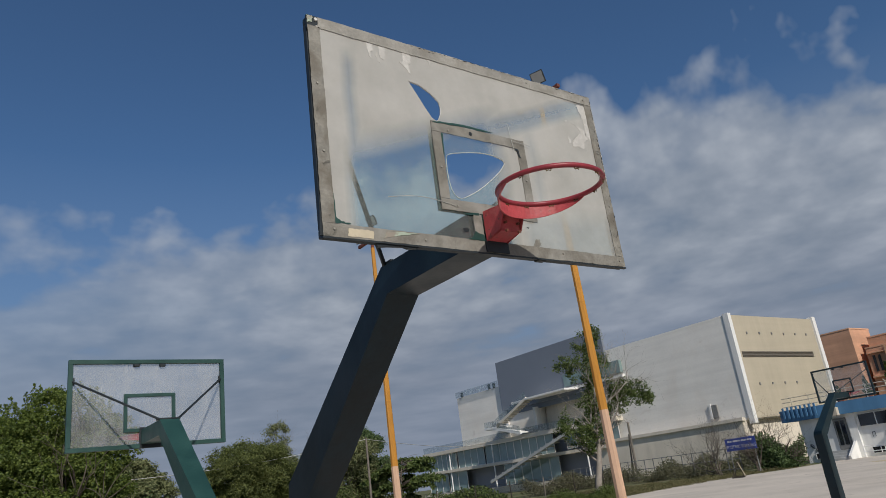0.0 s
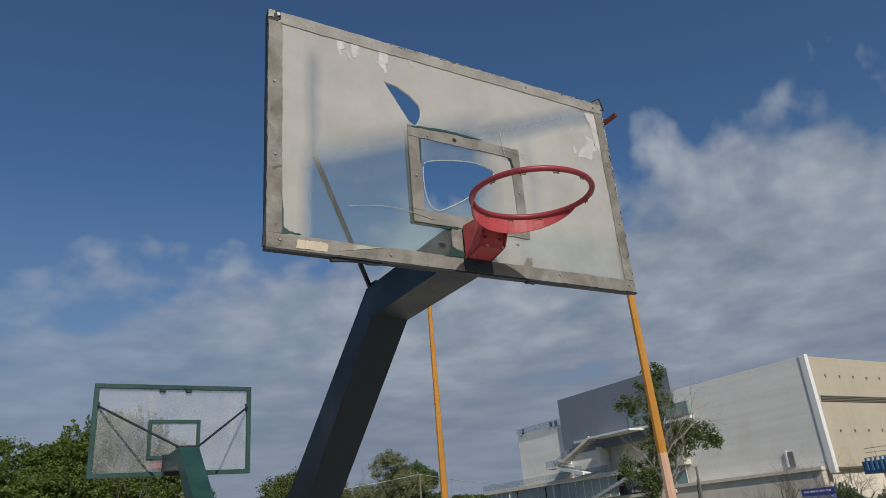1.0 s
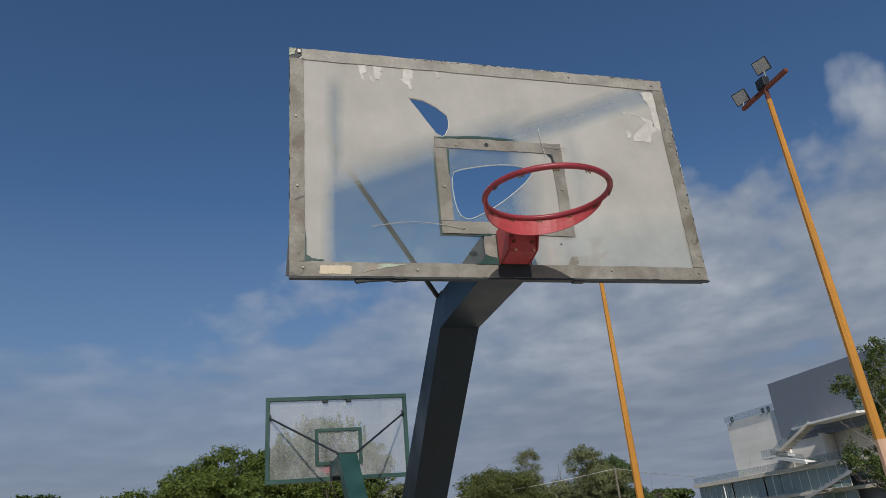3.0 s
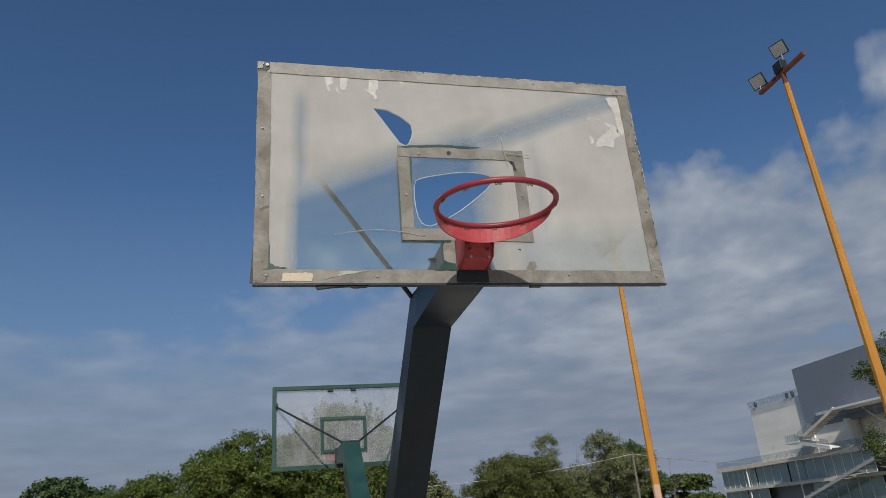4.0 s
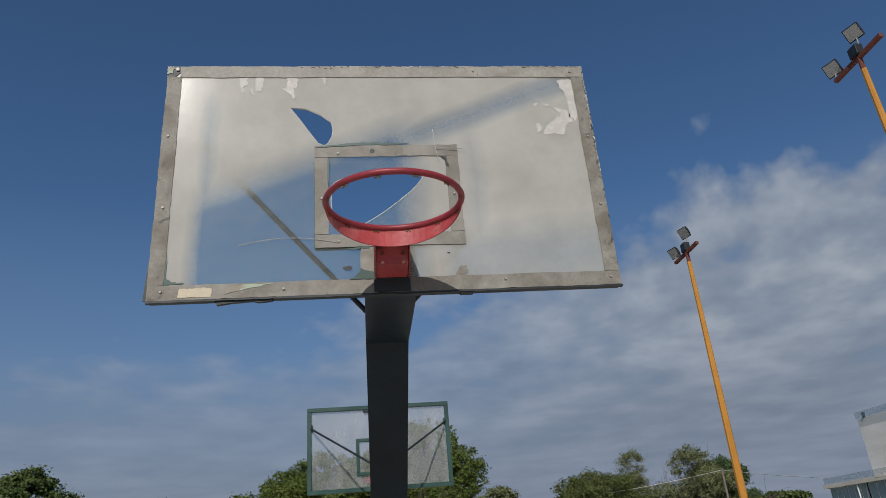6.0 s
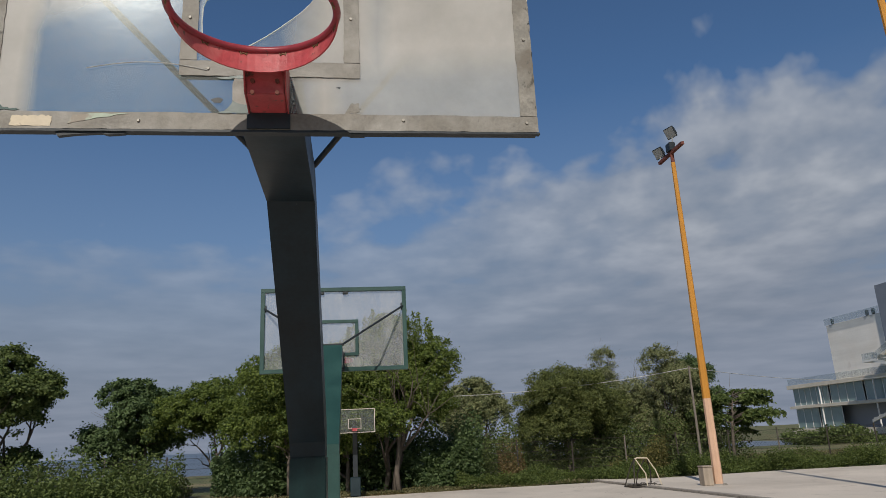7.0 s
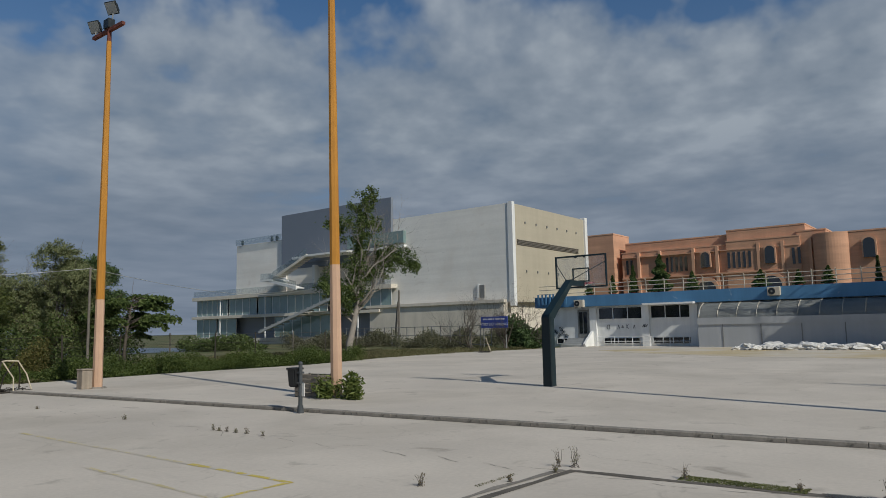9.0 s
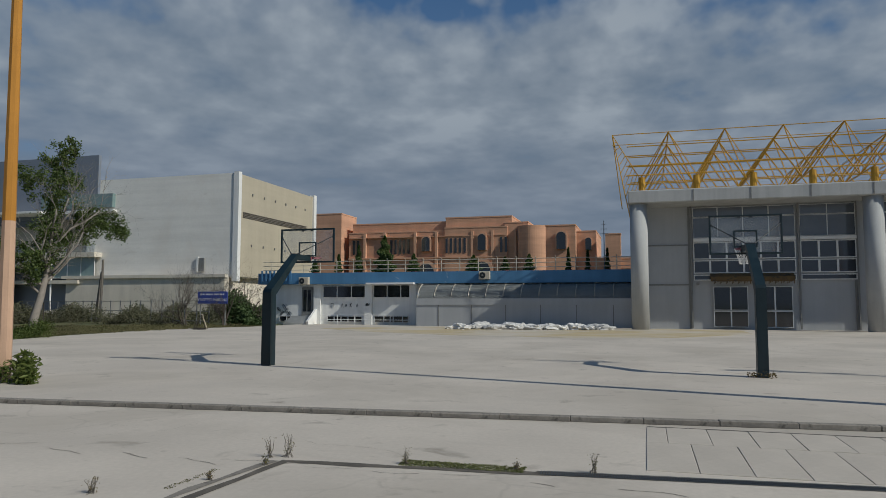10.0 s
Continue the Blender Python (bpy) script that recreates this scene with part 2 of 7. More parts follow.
M_hook = surf("tarnished_brass_hook", (0.16, 0.10, 0.045), 0.55, metal=0.4, var=0.3, scale=9.0)
M_rust = surf("rusty_steel", (0.15, 0.045, 0.030), 0.75, var=0.3, scale=6.0, fine=50.0, bump=0.25)
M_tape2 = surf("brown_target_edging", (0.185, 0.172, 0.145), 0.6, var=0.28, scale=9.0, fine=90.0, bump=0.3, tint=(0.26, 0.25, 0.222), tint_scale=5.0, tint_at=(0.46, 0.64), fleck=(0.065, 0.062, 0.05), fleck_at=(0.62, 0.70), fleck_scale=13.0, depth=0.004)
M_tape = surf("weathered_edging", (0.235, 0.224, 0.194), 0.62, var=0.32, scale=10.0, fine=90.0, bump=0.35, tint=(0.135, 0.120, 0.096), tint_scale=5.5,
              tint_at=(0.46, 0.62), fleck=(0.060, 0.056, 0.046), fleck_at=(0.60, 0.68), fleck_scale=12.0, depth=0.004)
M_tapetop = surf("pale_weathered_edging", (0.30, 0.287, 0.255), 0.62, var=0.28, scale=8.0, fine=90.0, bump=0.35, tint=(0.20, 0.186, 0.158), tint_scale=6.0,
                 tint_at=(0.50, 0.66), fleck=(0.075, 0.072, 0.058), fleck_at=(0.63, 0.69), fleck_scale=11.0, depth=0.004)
M_peel = surf("pale_peeling_film", (0.60, 0.585, 0.55), 0.6, var=0.1, scale=9.0, fine=50.0, bump=0.3, depth=0.003)
M_film = surf("thin_pale_film", (0.50, 0.485, 0.455), 0.6, var=0.16, scale=14.0, fine=60.0, bump=0.2, fleck=(0.42, 0.405, 0.375), fleck_at=(0.46, 0.60), fleck_scale=16.0, depth=0.002)
M_cream = surf("cream_film", (0.52, 0.45, 0.33), 0.6, var=0.12, scale=9.0, fine=50.0, bump=0.2, fleck=(0.27, 0.24, 0.19), fleck_at=(0.58, 0.64), fleck_scale=10.0, depth=0.003)
M_mint = surf("mint_old_paint", (0.33, 0.39, 0.31), 0.6, var=0.15, scale=9.0, fine=50.0, bump=0.2, fleck=(0.25, 0.22, 0.18), fleck_at=(0.5, 0.58), fleck_scale=9.0, depth=0.003)
M_screw = surf("dull_zinc_screw", (0.30, 0.285, 0.25), 0.55, metal=0.3, var=0.15)
M_orange = surf("orange_mast_paint", (0.50, 0.225, 0.032), 0.55, var=0.10, scale=1.4, fine=30.0, bump=0.08, streak=0.15, fleck=(0.22, 0.10, 0.03), fleck_at=(0.72, 0.75), fleck_scale=2.5)
M_peach = surf("peach_mast_paint", (0.58, 0.375, 0.255), 0.6, var=0.09, scale=1.4, fine=30.0, bump=0.08, streak=0.12, fleck=(0.30, 0.18, 0.12), fleck_at=(0.72, 0.75), fleck_scale=2.5)
M_lampglass = glassy("floodlight_glass", (0.30, 0.31, 0.31), 0.12)
M_grey = surf("grey_panel", (0.42, 0.43, 0.435), 0.7, var=0.05, scale=0.6, fine=14, bump=0.04, streak=0.07, streak_w=0.8)
M_greyconc = surf("grey_concrete", (0.46, 0.465, 0.455), 0.85, var=0.08, scale=0.6, fine=14, bump=0.15, streak=0.14, streak_w=0.9)
M_bluegrey = surf("slate_blue_cladding", (0.19, 0.215, 0.255), 0.6, var=0.04, scale=0.5, fine=8, bump=0.02)
M_white = surf("white_render", (0.88, 0.845, 0.775), 0.9, var=0.05, scale=0.30, fine=4.0, bump=0.12, tint=(0.80, 0.745, 0.665), tint_scale=0.14, tint_at=(0.46, 0.66), courses=0.080, fleck=(0.70, 0.65, 0.58), fleck_at=(0.62, 0.74), fleck_scale=0.35, depth=0.02)
M_beige = surf("pale_yellow_render", (0.47, 0.415, 0.315), 0.9, var=0.05, scale=0.3, fine=6.0, bump=0.1, streak=0.05, streak_w=0.6, courses=0.05)
M_trimwhite = surf("white_trim", (0.78, 0.77, 0.74), 0.8, var=0.05, scale=0.8, fine=12.0, bump=0.05, streak=0.06, streak_w=0.8)
M_stone = surf("travertine_cladding", (0.70, 0.635, 0.53), 0.85, var=0.08, scale=0.6, fine=10.0, bump=0.12, streak=0.08, streak_w=0.7)
M_brick = surf("orange_brick", (0.66, 0.372, 0.238), 0.9, var=0.10, scale=0.4, fine=9.0, bump=0.2, streak=0.08, streak_w=0.5, courses=0.16)
M_brick2 = surf("light_brick_band", (0.63, 0.365, 0.235), 0.9, var=0.08, scale=0.5, fine=12.0, bump=0.2)
M_blue = surf("blue_fascia_paint", (0.085, 0.225, 0.40), 0.7, var=0.10, scale=0.5, fine=18.0, bump=0.06, streak=0.12, streak_w=0.7, fleck=(0.22, 0.32, 0.42), fleck_at=(0.66, 0.72), fleck_scale=1.2)
M_bluesign = surf("blue_sign_board", (0.045, 0.075, 0.32), 0.5, var=0.1, scale=2.0)
M_wallwhite = surf("white_wall_paint", (0.80, 0.80, 0.77), 0.85, var=0.05, scale=0.8, fine=15.0, bump=0.1, streak=0.08, streak_w=1.0)
M_pane = glassy("grey_hall_glass", (0.045, 0.052, 0.064), 0.06)
# upper panes: the sky's reflection is put into a lighter base colour
M_panesky = glassy("sky_lit_hall_glass", (0.115, 0.130, 0.150), 0.08)
M_window = glassy("dark_window_glass", (0.018, 0.022, 0.028), 0.06)
M_teal = glassy("teal_curtain_glass", (0.20, 0.285, 0.275), 0.08)
M_poly = surf("polycarbonate_sheet", (0.40, 0.41, 0.39), 0.4, var=0.10, scale=0.6, fine=10, bump=0.04, streak=0.08, streak_w=0.9, spec=0.6)
M_alu = surf("white_window_frame", (0.72, 0.72, 0.70), 0.5, var=0.05, scale=2.0)
M_steel = surf("painted_steel", (0.22, 0.22, 0.21), 0.5, var=0.15, scale=3.0)
M_rail = surf("cream_railing", (0.52, 0.47, 0.38), 0.6, var=0.12, scale=3.0)
M_yellow = surf("yellow_truss_paint", (0.58, 0.31, 0.028), 0.5, var=0.12, scale=1.0, fine=20.0, streak=0.12)
M_sack = surf("white_sack_cloth", (0.70, 0.68, 0.64), 0.9, var=0.12, scale=2.0, fine=25.0, bump=0.5, rand=0.2)
M_bin = surf("dark_bin_plastic", (0.020, 0.021, 0.022), 0.5, var=0.2, scale=5.0)
M_galv = surf("galvanised_post", (0.075, 0.082, 0.088), 0.55, metal=0.2, var=0.25, scale=5.0)
M_stain_wood = surf("weathered_slats", (0.17, 0.15, 0.125), 0.85, var=0.3, scale=5.0, fine=30.0, bump=0.3)
M_boxbeige = surf("beige_concrete_box", (0.36, 0.30, 0.235), 0.9, var=0.15, scale=2.0, fine=20.0, streak=0.2)
M_grass = surf("rough_grass_ground", (0.085, 0.105, 0.035), 0.95, var=0.3, scale=0.5, fine=6.0, bump=0.6, tint=(0.20, 0.165, 0.085), tint_scale=0.18, tint_at=(0.46, 0.66))
M_water = surf("sea_water", (0.11, 0.15, 0.20), 0.5, var=0.1, scale=0.02, fine=0.6, bump=0.3)
M_bark = surf("grey_bark", (0.12, 0.10, 0.08), 0.95, var=0.3, scale=4.0, fine=30.0, bump=0.6)
M_twig = surf("pale_dry_twig", (0.27, 0.24, 0.205), 0.9, var=0.2, scale=5.0)
M_leaf_a = leafy("mulberry_leaf", (0.042, 0.076, 0.013), (0.185, 0.240, 0.046), 0.45)
M_leaf_b = leafy("dark_broad_leaf", (0.042, 0.074, 0.020), (0.150, 0.195, 0.055))
M_leaf_c = leafy("grey_green_leaf", (0.095, 0.118, 0.050), (0.260, 0.275, 0.125))
M_leaf_f = leafy("blue_green_leaf", (0.040, 0.074, 0.027), (0.122, 0.180, 0.066))
M_leaf_d = leafy("fresh_weed_leaf", (0.040, 0.068, 0.014), (0.140, 0.180, 0.045))
M_leaf_e = leafy("dry_shrub_leaf", (0.10, 0.075, 0.030), (0.22, 0.165, 0.070))
M_leaf_g2 = leafy("bush_leaf", (0.055, 0.085, 0.016), (0.200, 0.235, 0.060))
M_leaf_h = leafy("grey_brown_scrub_leaf", (0.075, 0.080, 0.045), (0.190, 0.180, 0.105))
M_leaf_g = leafy("olive_shrub_leaf", (0.085, 0.085, 0.026), (0.215, 0.190, 0.062))
M_weedflat = leafy("flat_channel_weed", (0.085, 0.105, 0.032), (0.230, 0.235, 0.090))
M_leaf_r = leafy("olive_round_leaf", (0.050, 0.073, 0.018), (0.190, 0.215, 0.064), 0.45)
M_blade = leafy("grass_blade", (0.085, 0.088, 0.032), (0.215, 0.190, 0.095))
M_ochre = surf("faded_ochre_fabric", (0.15, 0.095, 0.040), 0.9, var=0.3, scale=2.5, fine=20.0, bump=0.1, fleck=(0.06, 0.05, 0.035), fleck_at=(0.52, 0.58), fleck_scale=3.0)
M_fence = surf("rusted_fence_wire", (0.045, 0.038, 0.030), 0.8, var=0.3, scale=3.0)
M_wire = surf("pale_cable", (0.45, 0.45, 0.42), 0.6)
M_graffiti = surf("graffiti_paint", (0.05, 0.06, 0.07), 0.7)
M_letter = surf("white_letters", (0.75, 0.75, 0.75), 0.6)


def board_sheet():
    """Scratched, hazed plastic sheet: soft shadow bands are drawn as thinner haze, where the sky shows through."""
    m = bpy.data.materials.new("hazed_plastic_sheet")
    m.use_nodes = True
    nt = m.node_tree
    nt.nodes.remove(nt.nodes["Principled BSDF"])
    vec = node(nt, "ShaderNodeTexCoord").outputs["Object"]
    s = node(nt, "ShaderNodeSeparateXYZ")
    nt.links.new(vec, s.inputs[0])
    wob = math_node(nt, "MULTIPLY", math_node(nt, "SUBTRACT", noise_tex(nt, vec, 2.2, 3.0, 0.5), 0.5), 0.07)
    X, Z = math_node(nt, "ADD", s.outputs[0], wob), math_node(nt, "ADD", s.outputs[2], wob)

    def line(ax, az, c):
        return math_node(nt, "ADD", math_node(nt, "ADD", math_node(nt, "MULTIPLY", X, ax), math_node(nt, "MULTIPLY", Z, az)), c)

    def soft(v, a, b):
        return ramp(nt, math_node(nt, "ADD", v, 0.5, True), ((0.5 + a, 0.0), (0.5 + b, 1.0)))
    # shadow on the lower left: below a line that rises from the left edge to the middle
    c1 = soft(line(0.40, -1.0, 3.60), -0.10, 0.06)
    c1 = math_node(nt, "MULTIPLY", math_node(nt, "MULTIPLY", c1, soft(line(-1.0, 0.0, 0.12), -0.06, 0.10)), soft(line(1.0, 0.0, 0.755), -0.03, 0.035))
    # shadow on the lower right corner strip
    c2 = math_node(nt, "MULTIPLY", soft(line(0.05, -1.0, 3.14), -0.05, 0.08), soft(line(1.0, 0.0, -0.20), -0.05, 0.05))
    # slanting shadow band from the upper right corner to the middle
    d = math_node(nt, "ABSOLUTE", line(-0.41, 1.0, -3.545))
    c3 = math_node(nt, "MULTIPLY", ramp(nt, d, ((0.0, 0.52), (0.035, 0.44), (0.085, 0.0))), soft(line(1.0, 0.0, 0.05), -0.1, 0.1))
    # upright shadow band on the left
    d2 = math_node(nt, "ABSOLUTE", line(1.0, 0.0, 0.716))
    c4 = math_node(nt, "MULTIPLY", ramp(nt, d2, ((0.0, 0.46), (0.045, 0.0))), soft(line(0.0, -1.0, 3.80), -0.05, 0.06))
    # shadow beside the inner square, on the right
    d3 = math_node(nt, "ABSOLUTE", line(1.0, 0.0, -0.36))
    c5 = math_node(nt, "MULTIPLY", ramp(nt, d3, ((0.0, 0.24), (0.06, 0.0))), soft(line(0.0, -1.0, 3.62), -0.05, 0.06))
    # all the painted shadows together, as haze to take off
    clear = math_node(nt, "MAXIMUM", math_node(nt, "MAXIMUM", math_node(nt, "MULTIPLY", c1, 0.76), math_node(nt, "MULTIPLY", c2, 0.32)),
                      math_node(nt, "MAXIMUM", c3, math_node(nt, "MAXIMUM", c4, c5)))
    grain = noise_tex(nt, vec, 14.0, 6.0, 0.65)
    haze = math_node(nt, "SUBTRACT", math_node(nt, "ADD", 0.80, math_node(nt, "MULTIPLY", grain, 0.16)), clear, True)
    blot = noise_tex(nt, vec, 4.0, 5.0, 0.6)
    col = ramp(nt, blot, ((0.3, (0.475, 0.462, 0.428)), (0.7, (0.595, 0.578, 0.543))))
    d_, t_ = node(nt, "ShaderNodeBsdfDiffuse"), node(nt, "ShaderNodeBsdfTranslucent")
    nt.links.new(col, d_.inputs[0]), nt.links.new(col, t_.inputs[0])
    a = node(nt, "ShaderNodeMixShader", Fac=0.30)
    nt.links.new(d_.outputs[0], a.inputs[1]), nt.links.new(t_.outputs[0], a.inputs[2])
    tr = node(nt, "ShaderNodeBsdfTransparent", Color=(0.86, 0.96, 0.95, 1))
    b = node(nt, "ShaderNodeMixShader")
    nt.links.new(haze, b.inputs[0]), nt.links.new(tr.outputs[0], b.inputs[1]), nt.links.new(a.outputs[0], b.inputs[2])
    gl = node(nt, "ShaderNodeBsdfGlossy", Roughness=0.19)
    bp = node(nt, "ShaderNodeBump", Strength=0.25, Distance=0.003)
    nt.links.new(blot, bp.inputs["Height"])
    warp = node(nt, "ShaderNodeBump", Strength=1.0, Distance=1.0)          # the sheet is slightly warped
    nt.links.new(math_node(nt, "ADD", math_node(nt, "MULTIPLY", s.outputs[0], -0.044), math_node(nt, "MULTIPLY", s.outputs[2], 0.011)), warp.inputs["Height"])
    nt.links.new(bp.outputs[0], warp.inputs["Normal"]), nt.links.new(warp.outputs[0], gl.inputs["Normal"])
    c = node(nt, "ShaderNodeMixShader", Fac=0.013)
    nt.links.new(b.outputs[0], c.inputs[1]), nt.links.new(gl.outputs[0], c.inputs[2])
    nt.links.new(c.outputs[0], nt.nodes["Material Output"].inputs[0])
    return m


def clear_sheet(name, haze_amount, col):
    """Clear acrylic with a little dust on it."""
    m = bpy.data.materials.new(name)
    m.use_nodes = True
    nt = m.node_tree
    nt.nodes.remove(nt.nodes["Principled BSDF"])
    vec = node(nt, "ShaderNodeTexCoord").outputs["Object"]
    blot = noise_tex(nt, mapped(nt, vec, (4, 4, 1.2)), 1.2, 5.0, 0.6)
    d_ = node(nt, "ShaderNodeBsdfDiffuse", Color=(*col, 1))
    t_ = node(nt, "ShaderNodeBsdfTranslucent", Color=(*col, 1))
    a = node(nt, "ShaderNodeMixShader", Fac=0.5)
    nt.links.new(d_.outputs[0], a.inputs[1]), nt.links.new(t_.outputs[0], a.inputs[2])
    tr = node(nt, "ShaderNodeBsdfTransparent", Color=(0.95, 0.96, 0.97, 1))
    b = node(nt, "ShaderNodeMixShader")
    nt.links.new(ramp(nt, blot, ((0.35, haze_amount * 0.6), (0.68, haze_amount * 1.7))), b.inputs[0])
    nt.links.new(tr.outputs[0], b.inputs[1]), nt.links.new(a.outputs[0], b.inputs[2])
    gl = node(nt, "ShaderNodeBsdfGlossy", Roughness=0.06)
    c = node(nt, "ShaderNodeMixShader", Fac=0.03)
    nt.links.new(b.outputs[0], c.inputs[1]), nt.links.new(gl.outputs[0], c.inputs[2])
    nt.links.new(c.outputs[0], nt.nodes["Material Output"].inputs[0])
    return m


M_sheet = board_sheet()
M_acrylic = clear_sheet("dusty_clear_acrylic", 0.12, (0.62, 0.66, 0.68))
M_acrylic2 = clear_sheet("milky_acrylic", 0.10, (0.50, 0.53, 0.53))
M_acrylic3 = clear_sheet("hazed_acrylic", 0.21, (0.72, 0.74, 0.74))
M_glassrail = clear_sheet("glass_balustrade", 0.20, (0.30, 0.40, 0.42))

# ---- mesh helpers ----
def part(name, bm, material, parent=None, label="", shift=None, smooth=False):
    """Links a bmesh as one mesh object under a thing or a part. shift: world origin to take off, for pieces drawn in world metres."""
    if shift is not None:
        bmesh.ops.translate(bm, verts=bm.verts, vec=-Vector(shift))
    bmesh.ops.recalc_face_normals(bm, faces=bm.faces)
    me = bpy.data.meshes.new(name)
    bm.to_mesh(me)
    bm.free()
    if smooth:
        for p in me.polygons:
            p.use_smooth = True
    me.materials.append(material)
    ob = new(name, me)
    ob.parent = parent
    if label:
        ob["label"] = label
    return ob


def thing(name, loc, label, category, group="", kind="", rz=0.0):
    e = new(name)
    e.empty_display_size = 0.2
    e.location, e.rotation_euler = loc, (0, 0, radians(rz))
    return tagged(e, label, category, group, kind)


def box(bm, x0, x1, y0, y1, z0, z1, bev=0.0):
    m = Matrix.LocRotScale(((x0 + x1) / 2, (y0 + y1) / 2, (z0 + z1) / 2), None, (abs(x1 - x0), abs(y1 - y0), abs(z1 - z0)))
    g = bmesh.ops.create_cube(bm, size=1.0, matrix=m)
    if bev:
        edges = {e for v in g["verts"] for e in v.link_edges}
        bmesh.ops.bevel(bm, geom=list(edges), offset=bev, segments=1, affect="EDGES", clamp_overlap=True)
    return g["verts"]


def boxes(*spec, bev=0.0):
    bm = bmesh.new()
    for s in spec:
        box(bm, *s, bev=bev)
    return bm


def rod(bm, p, q, r0, r1=None, n=8, caps=True):
    p, q = Vector(p), Vector(q)
    d = q - p
    m = Matrix.Translation((p + q) / 2) @ d.to_track_quat("Z", "Y").to_matrix().to_4x4()
    bmesh.ops.create_cone(bm, cap_ends=caps, segments=n, radius1=r0, radius2=r0 if r1 is None else r1, depth=d.length, matrix=m)


def rods(pairs, r, n=6):
    bm = bmesh.new()
    for p, q in pairs:
        rod(bm, p, q, r, n=n)
    return bm


def prism(bm, pts, axis, a, b, bev=0.0):
    """A flat outline swept along an axis from a to b. pts: pairs in the two other axes, in x, y, z order."""
    def at(u, v, w):
        return {"x": (w, u, v), "y": (u, w, v), "z": (u, v, w)}[axis]
    lo, hi = [bm.verts.new(at(u, v, a)) for u, v in pts], [bm.verts.new(at(u, v, b)) for u, v in pts]
    n = len(pts)
    fs = [bm.faces.new(lo[::-1]), bm.faces.new(hi)]
    fs += [bm.faces.new((lo[i], lo[(i + 1) % n], hi[(i + 1) % n], hi[i])) for i in range(n)]
    if bev:
        bmesh.ops.bevel(bm, geom=list({e for f in fs for e in f.edges}), offset=bev, segments=2, affect="EDGES", clamp_overlap=True)


def sweep(bm, pts, r, n=6, closed=False):
    """A round bar along points."""
    pts = [Vector(p) for p in pts]
    rings = []
    m = len(pts)
    for i, p in enumerate(pts):
        a = pts[(i - 1) % m] if closed or i else p
        b = pts[(i + 1) % m] if closed or i < m - 1 else p
        d = (b - a).normalized()
        u = d.orthogonal().normalized() if abs(d.z) > 0.95 else d.cross(Vector((0, 0, 1))).normalized()
        v = d.cross(u)
        rr = r[i] if isinstance(r, (list, tuple)) else r
        rings.append([bm.verts.new(p + rr * (math.cos(2 * math.pi * k / n) * u + math.sin(2 * math.pi * k / n) * v)) for k in range(n)])
    for i in range(m if closed else m - 1):
        s, t = rings[i], rings[(i + 1) % m]
        for k in range(n):
            bm.faces.new((s[k], s[(k + 1) % n], t[(k + 1) % n], t[k]))
    if not closed:
        bm.faces.new(rings[0][::-1]), bm.faces.new(rings[-1])


def mesh_from(name, verts, faces, material, parent=None, smooth=False, label=""):
    me = bpy.data.meshes.new(name)
    me.from_pydata(verts, [], faces)
    me.materials.append(material)
    if smooth:
        for p in me.polygons:
            p.use_smooth = True
    ob = new(name, me)
    ob.parent = parent
    if label:
        ob["label"] = label
    return ob


def leaves(name, centres, sizes, material, parent=None, rng=None, stretch=1.6, droop=0.0, label="", facing=None):
    """Many small folded leaves, each of two faces, at the given centres. facing: the way each blade turns its upper side."""
    rng = rng or np.random.default_rng(1)
    n = len(centres)
    a = rng.normal(size=(n, 3))
    a[:, 2] = a[:, 2] * 0.7 - droop
    if facing is not None:
        a -= facing * (a * facing).sum(1)[:, None]
    a /= np.linalg.norm(a, axis=1)[:, None]
    b = np.cross(a, rng.normal(size=(n, 3)) if facing is None else facing)
    b /= np.linalg.norm(b, axis=1)[:, None]
    c = np.cross(a, b)
    s = sizes[:, None] if hasattr(sizes, "__len__") else sizes
    p = centres
    v = np.empty((n, 4, 3))
    v[:, 0] = p - a * s * stretch * 0.5
    v[:, 1] = p + b * s * 0.5 + c * s * 0.12
    v[:, 2] = p + a * s * stretch * 0.5
    v[:, 3] = p - b * s * 0.5 + c * s * 0.12
    f = np.arange(n * 4).reshape(n, 4)
    faces = np.concatenate([f[:, [0, 1, 2]], f[:, [0, 2, 3]]])
    return mesh_from(name, v.reshape(-1, 3).tolist(), faces.tolist(), material, parent, label=label)

# ---- ground and paving ----
UP = 0.0                                 # the upper court, beyond the kerb


def sheet(name, pts, z, material, label, category):
    bm = bmesh.new()
    f = bm.faces.new([bm.verts.new((x, y, z)) for x, y in pts])
    if f.normal.z < 0:
        f.normal_flip()
    ob = part(name, bm, material)
    return tagged(ob, label, category, kind="structure")


def kerb_x(y):
    return 12.26 - 0.088 * y


sheet("ground", ((-900, -900), (1200, -900), (1200, 1500), (-900, 1500)), -0.06, M_grass, "rough grass and dry earth round the courts", "ground")
sheet("water", ((-900, 58), (52, 64), (52, 1500), (-900, 1500)), -0.052, M_water, "grey-blue sea beyond the trees", "water")

# lower court, one slab whose edge meets the kerb
bm = bmesh.new()
prism(bm, ((-42, -46), (kerb_x(-46), -46), (kerb_x(26.4), 26.4), (6.5, 26.6), (0.0, 26.2), (-14, 27.0), (-42, 27)), "z", -0.25, 0.0)
lower = tagged(part("pavement_lower", bm, M_concrete), "pale worn concrete of the lower basketball court", "pavement", kind="structure")
bm = bmesh.new()
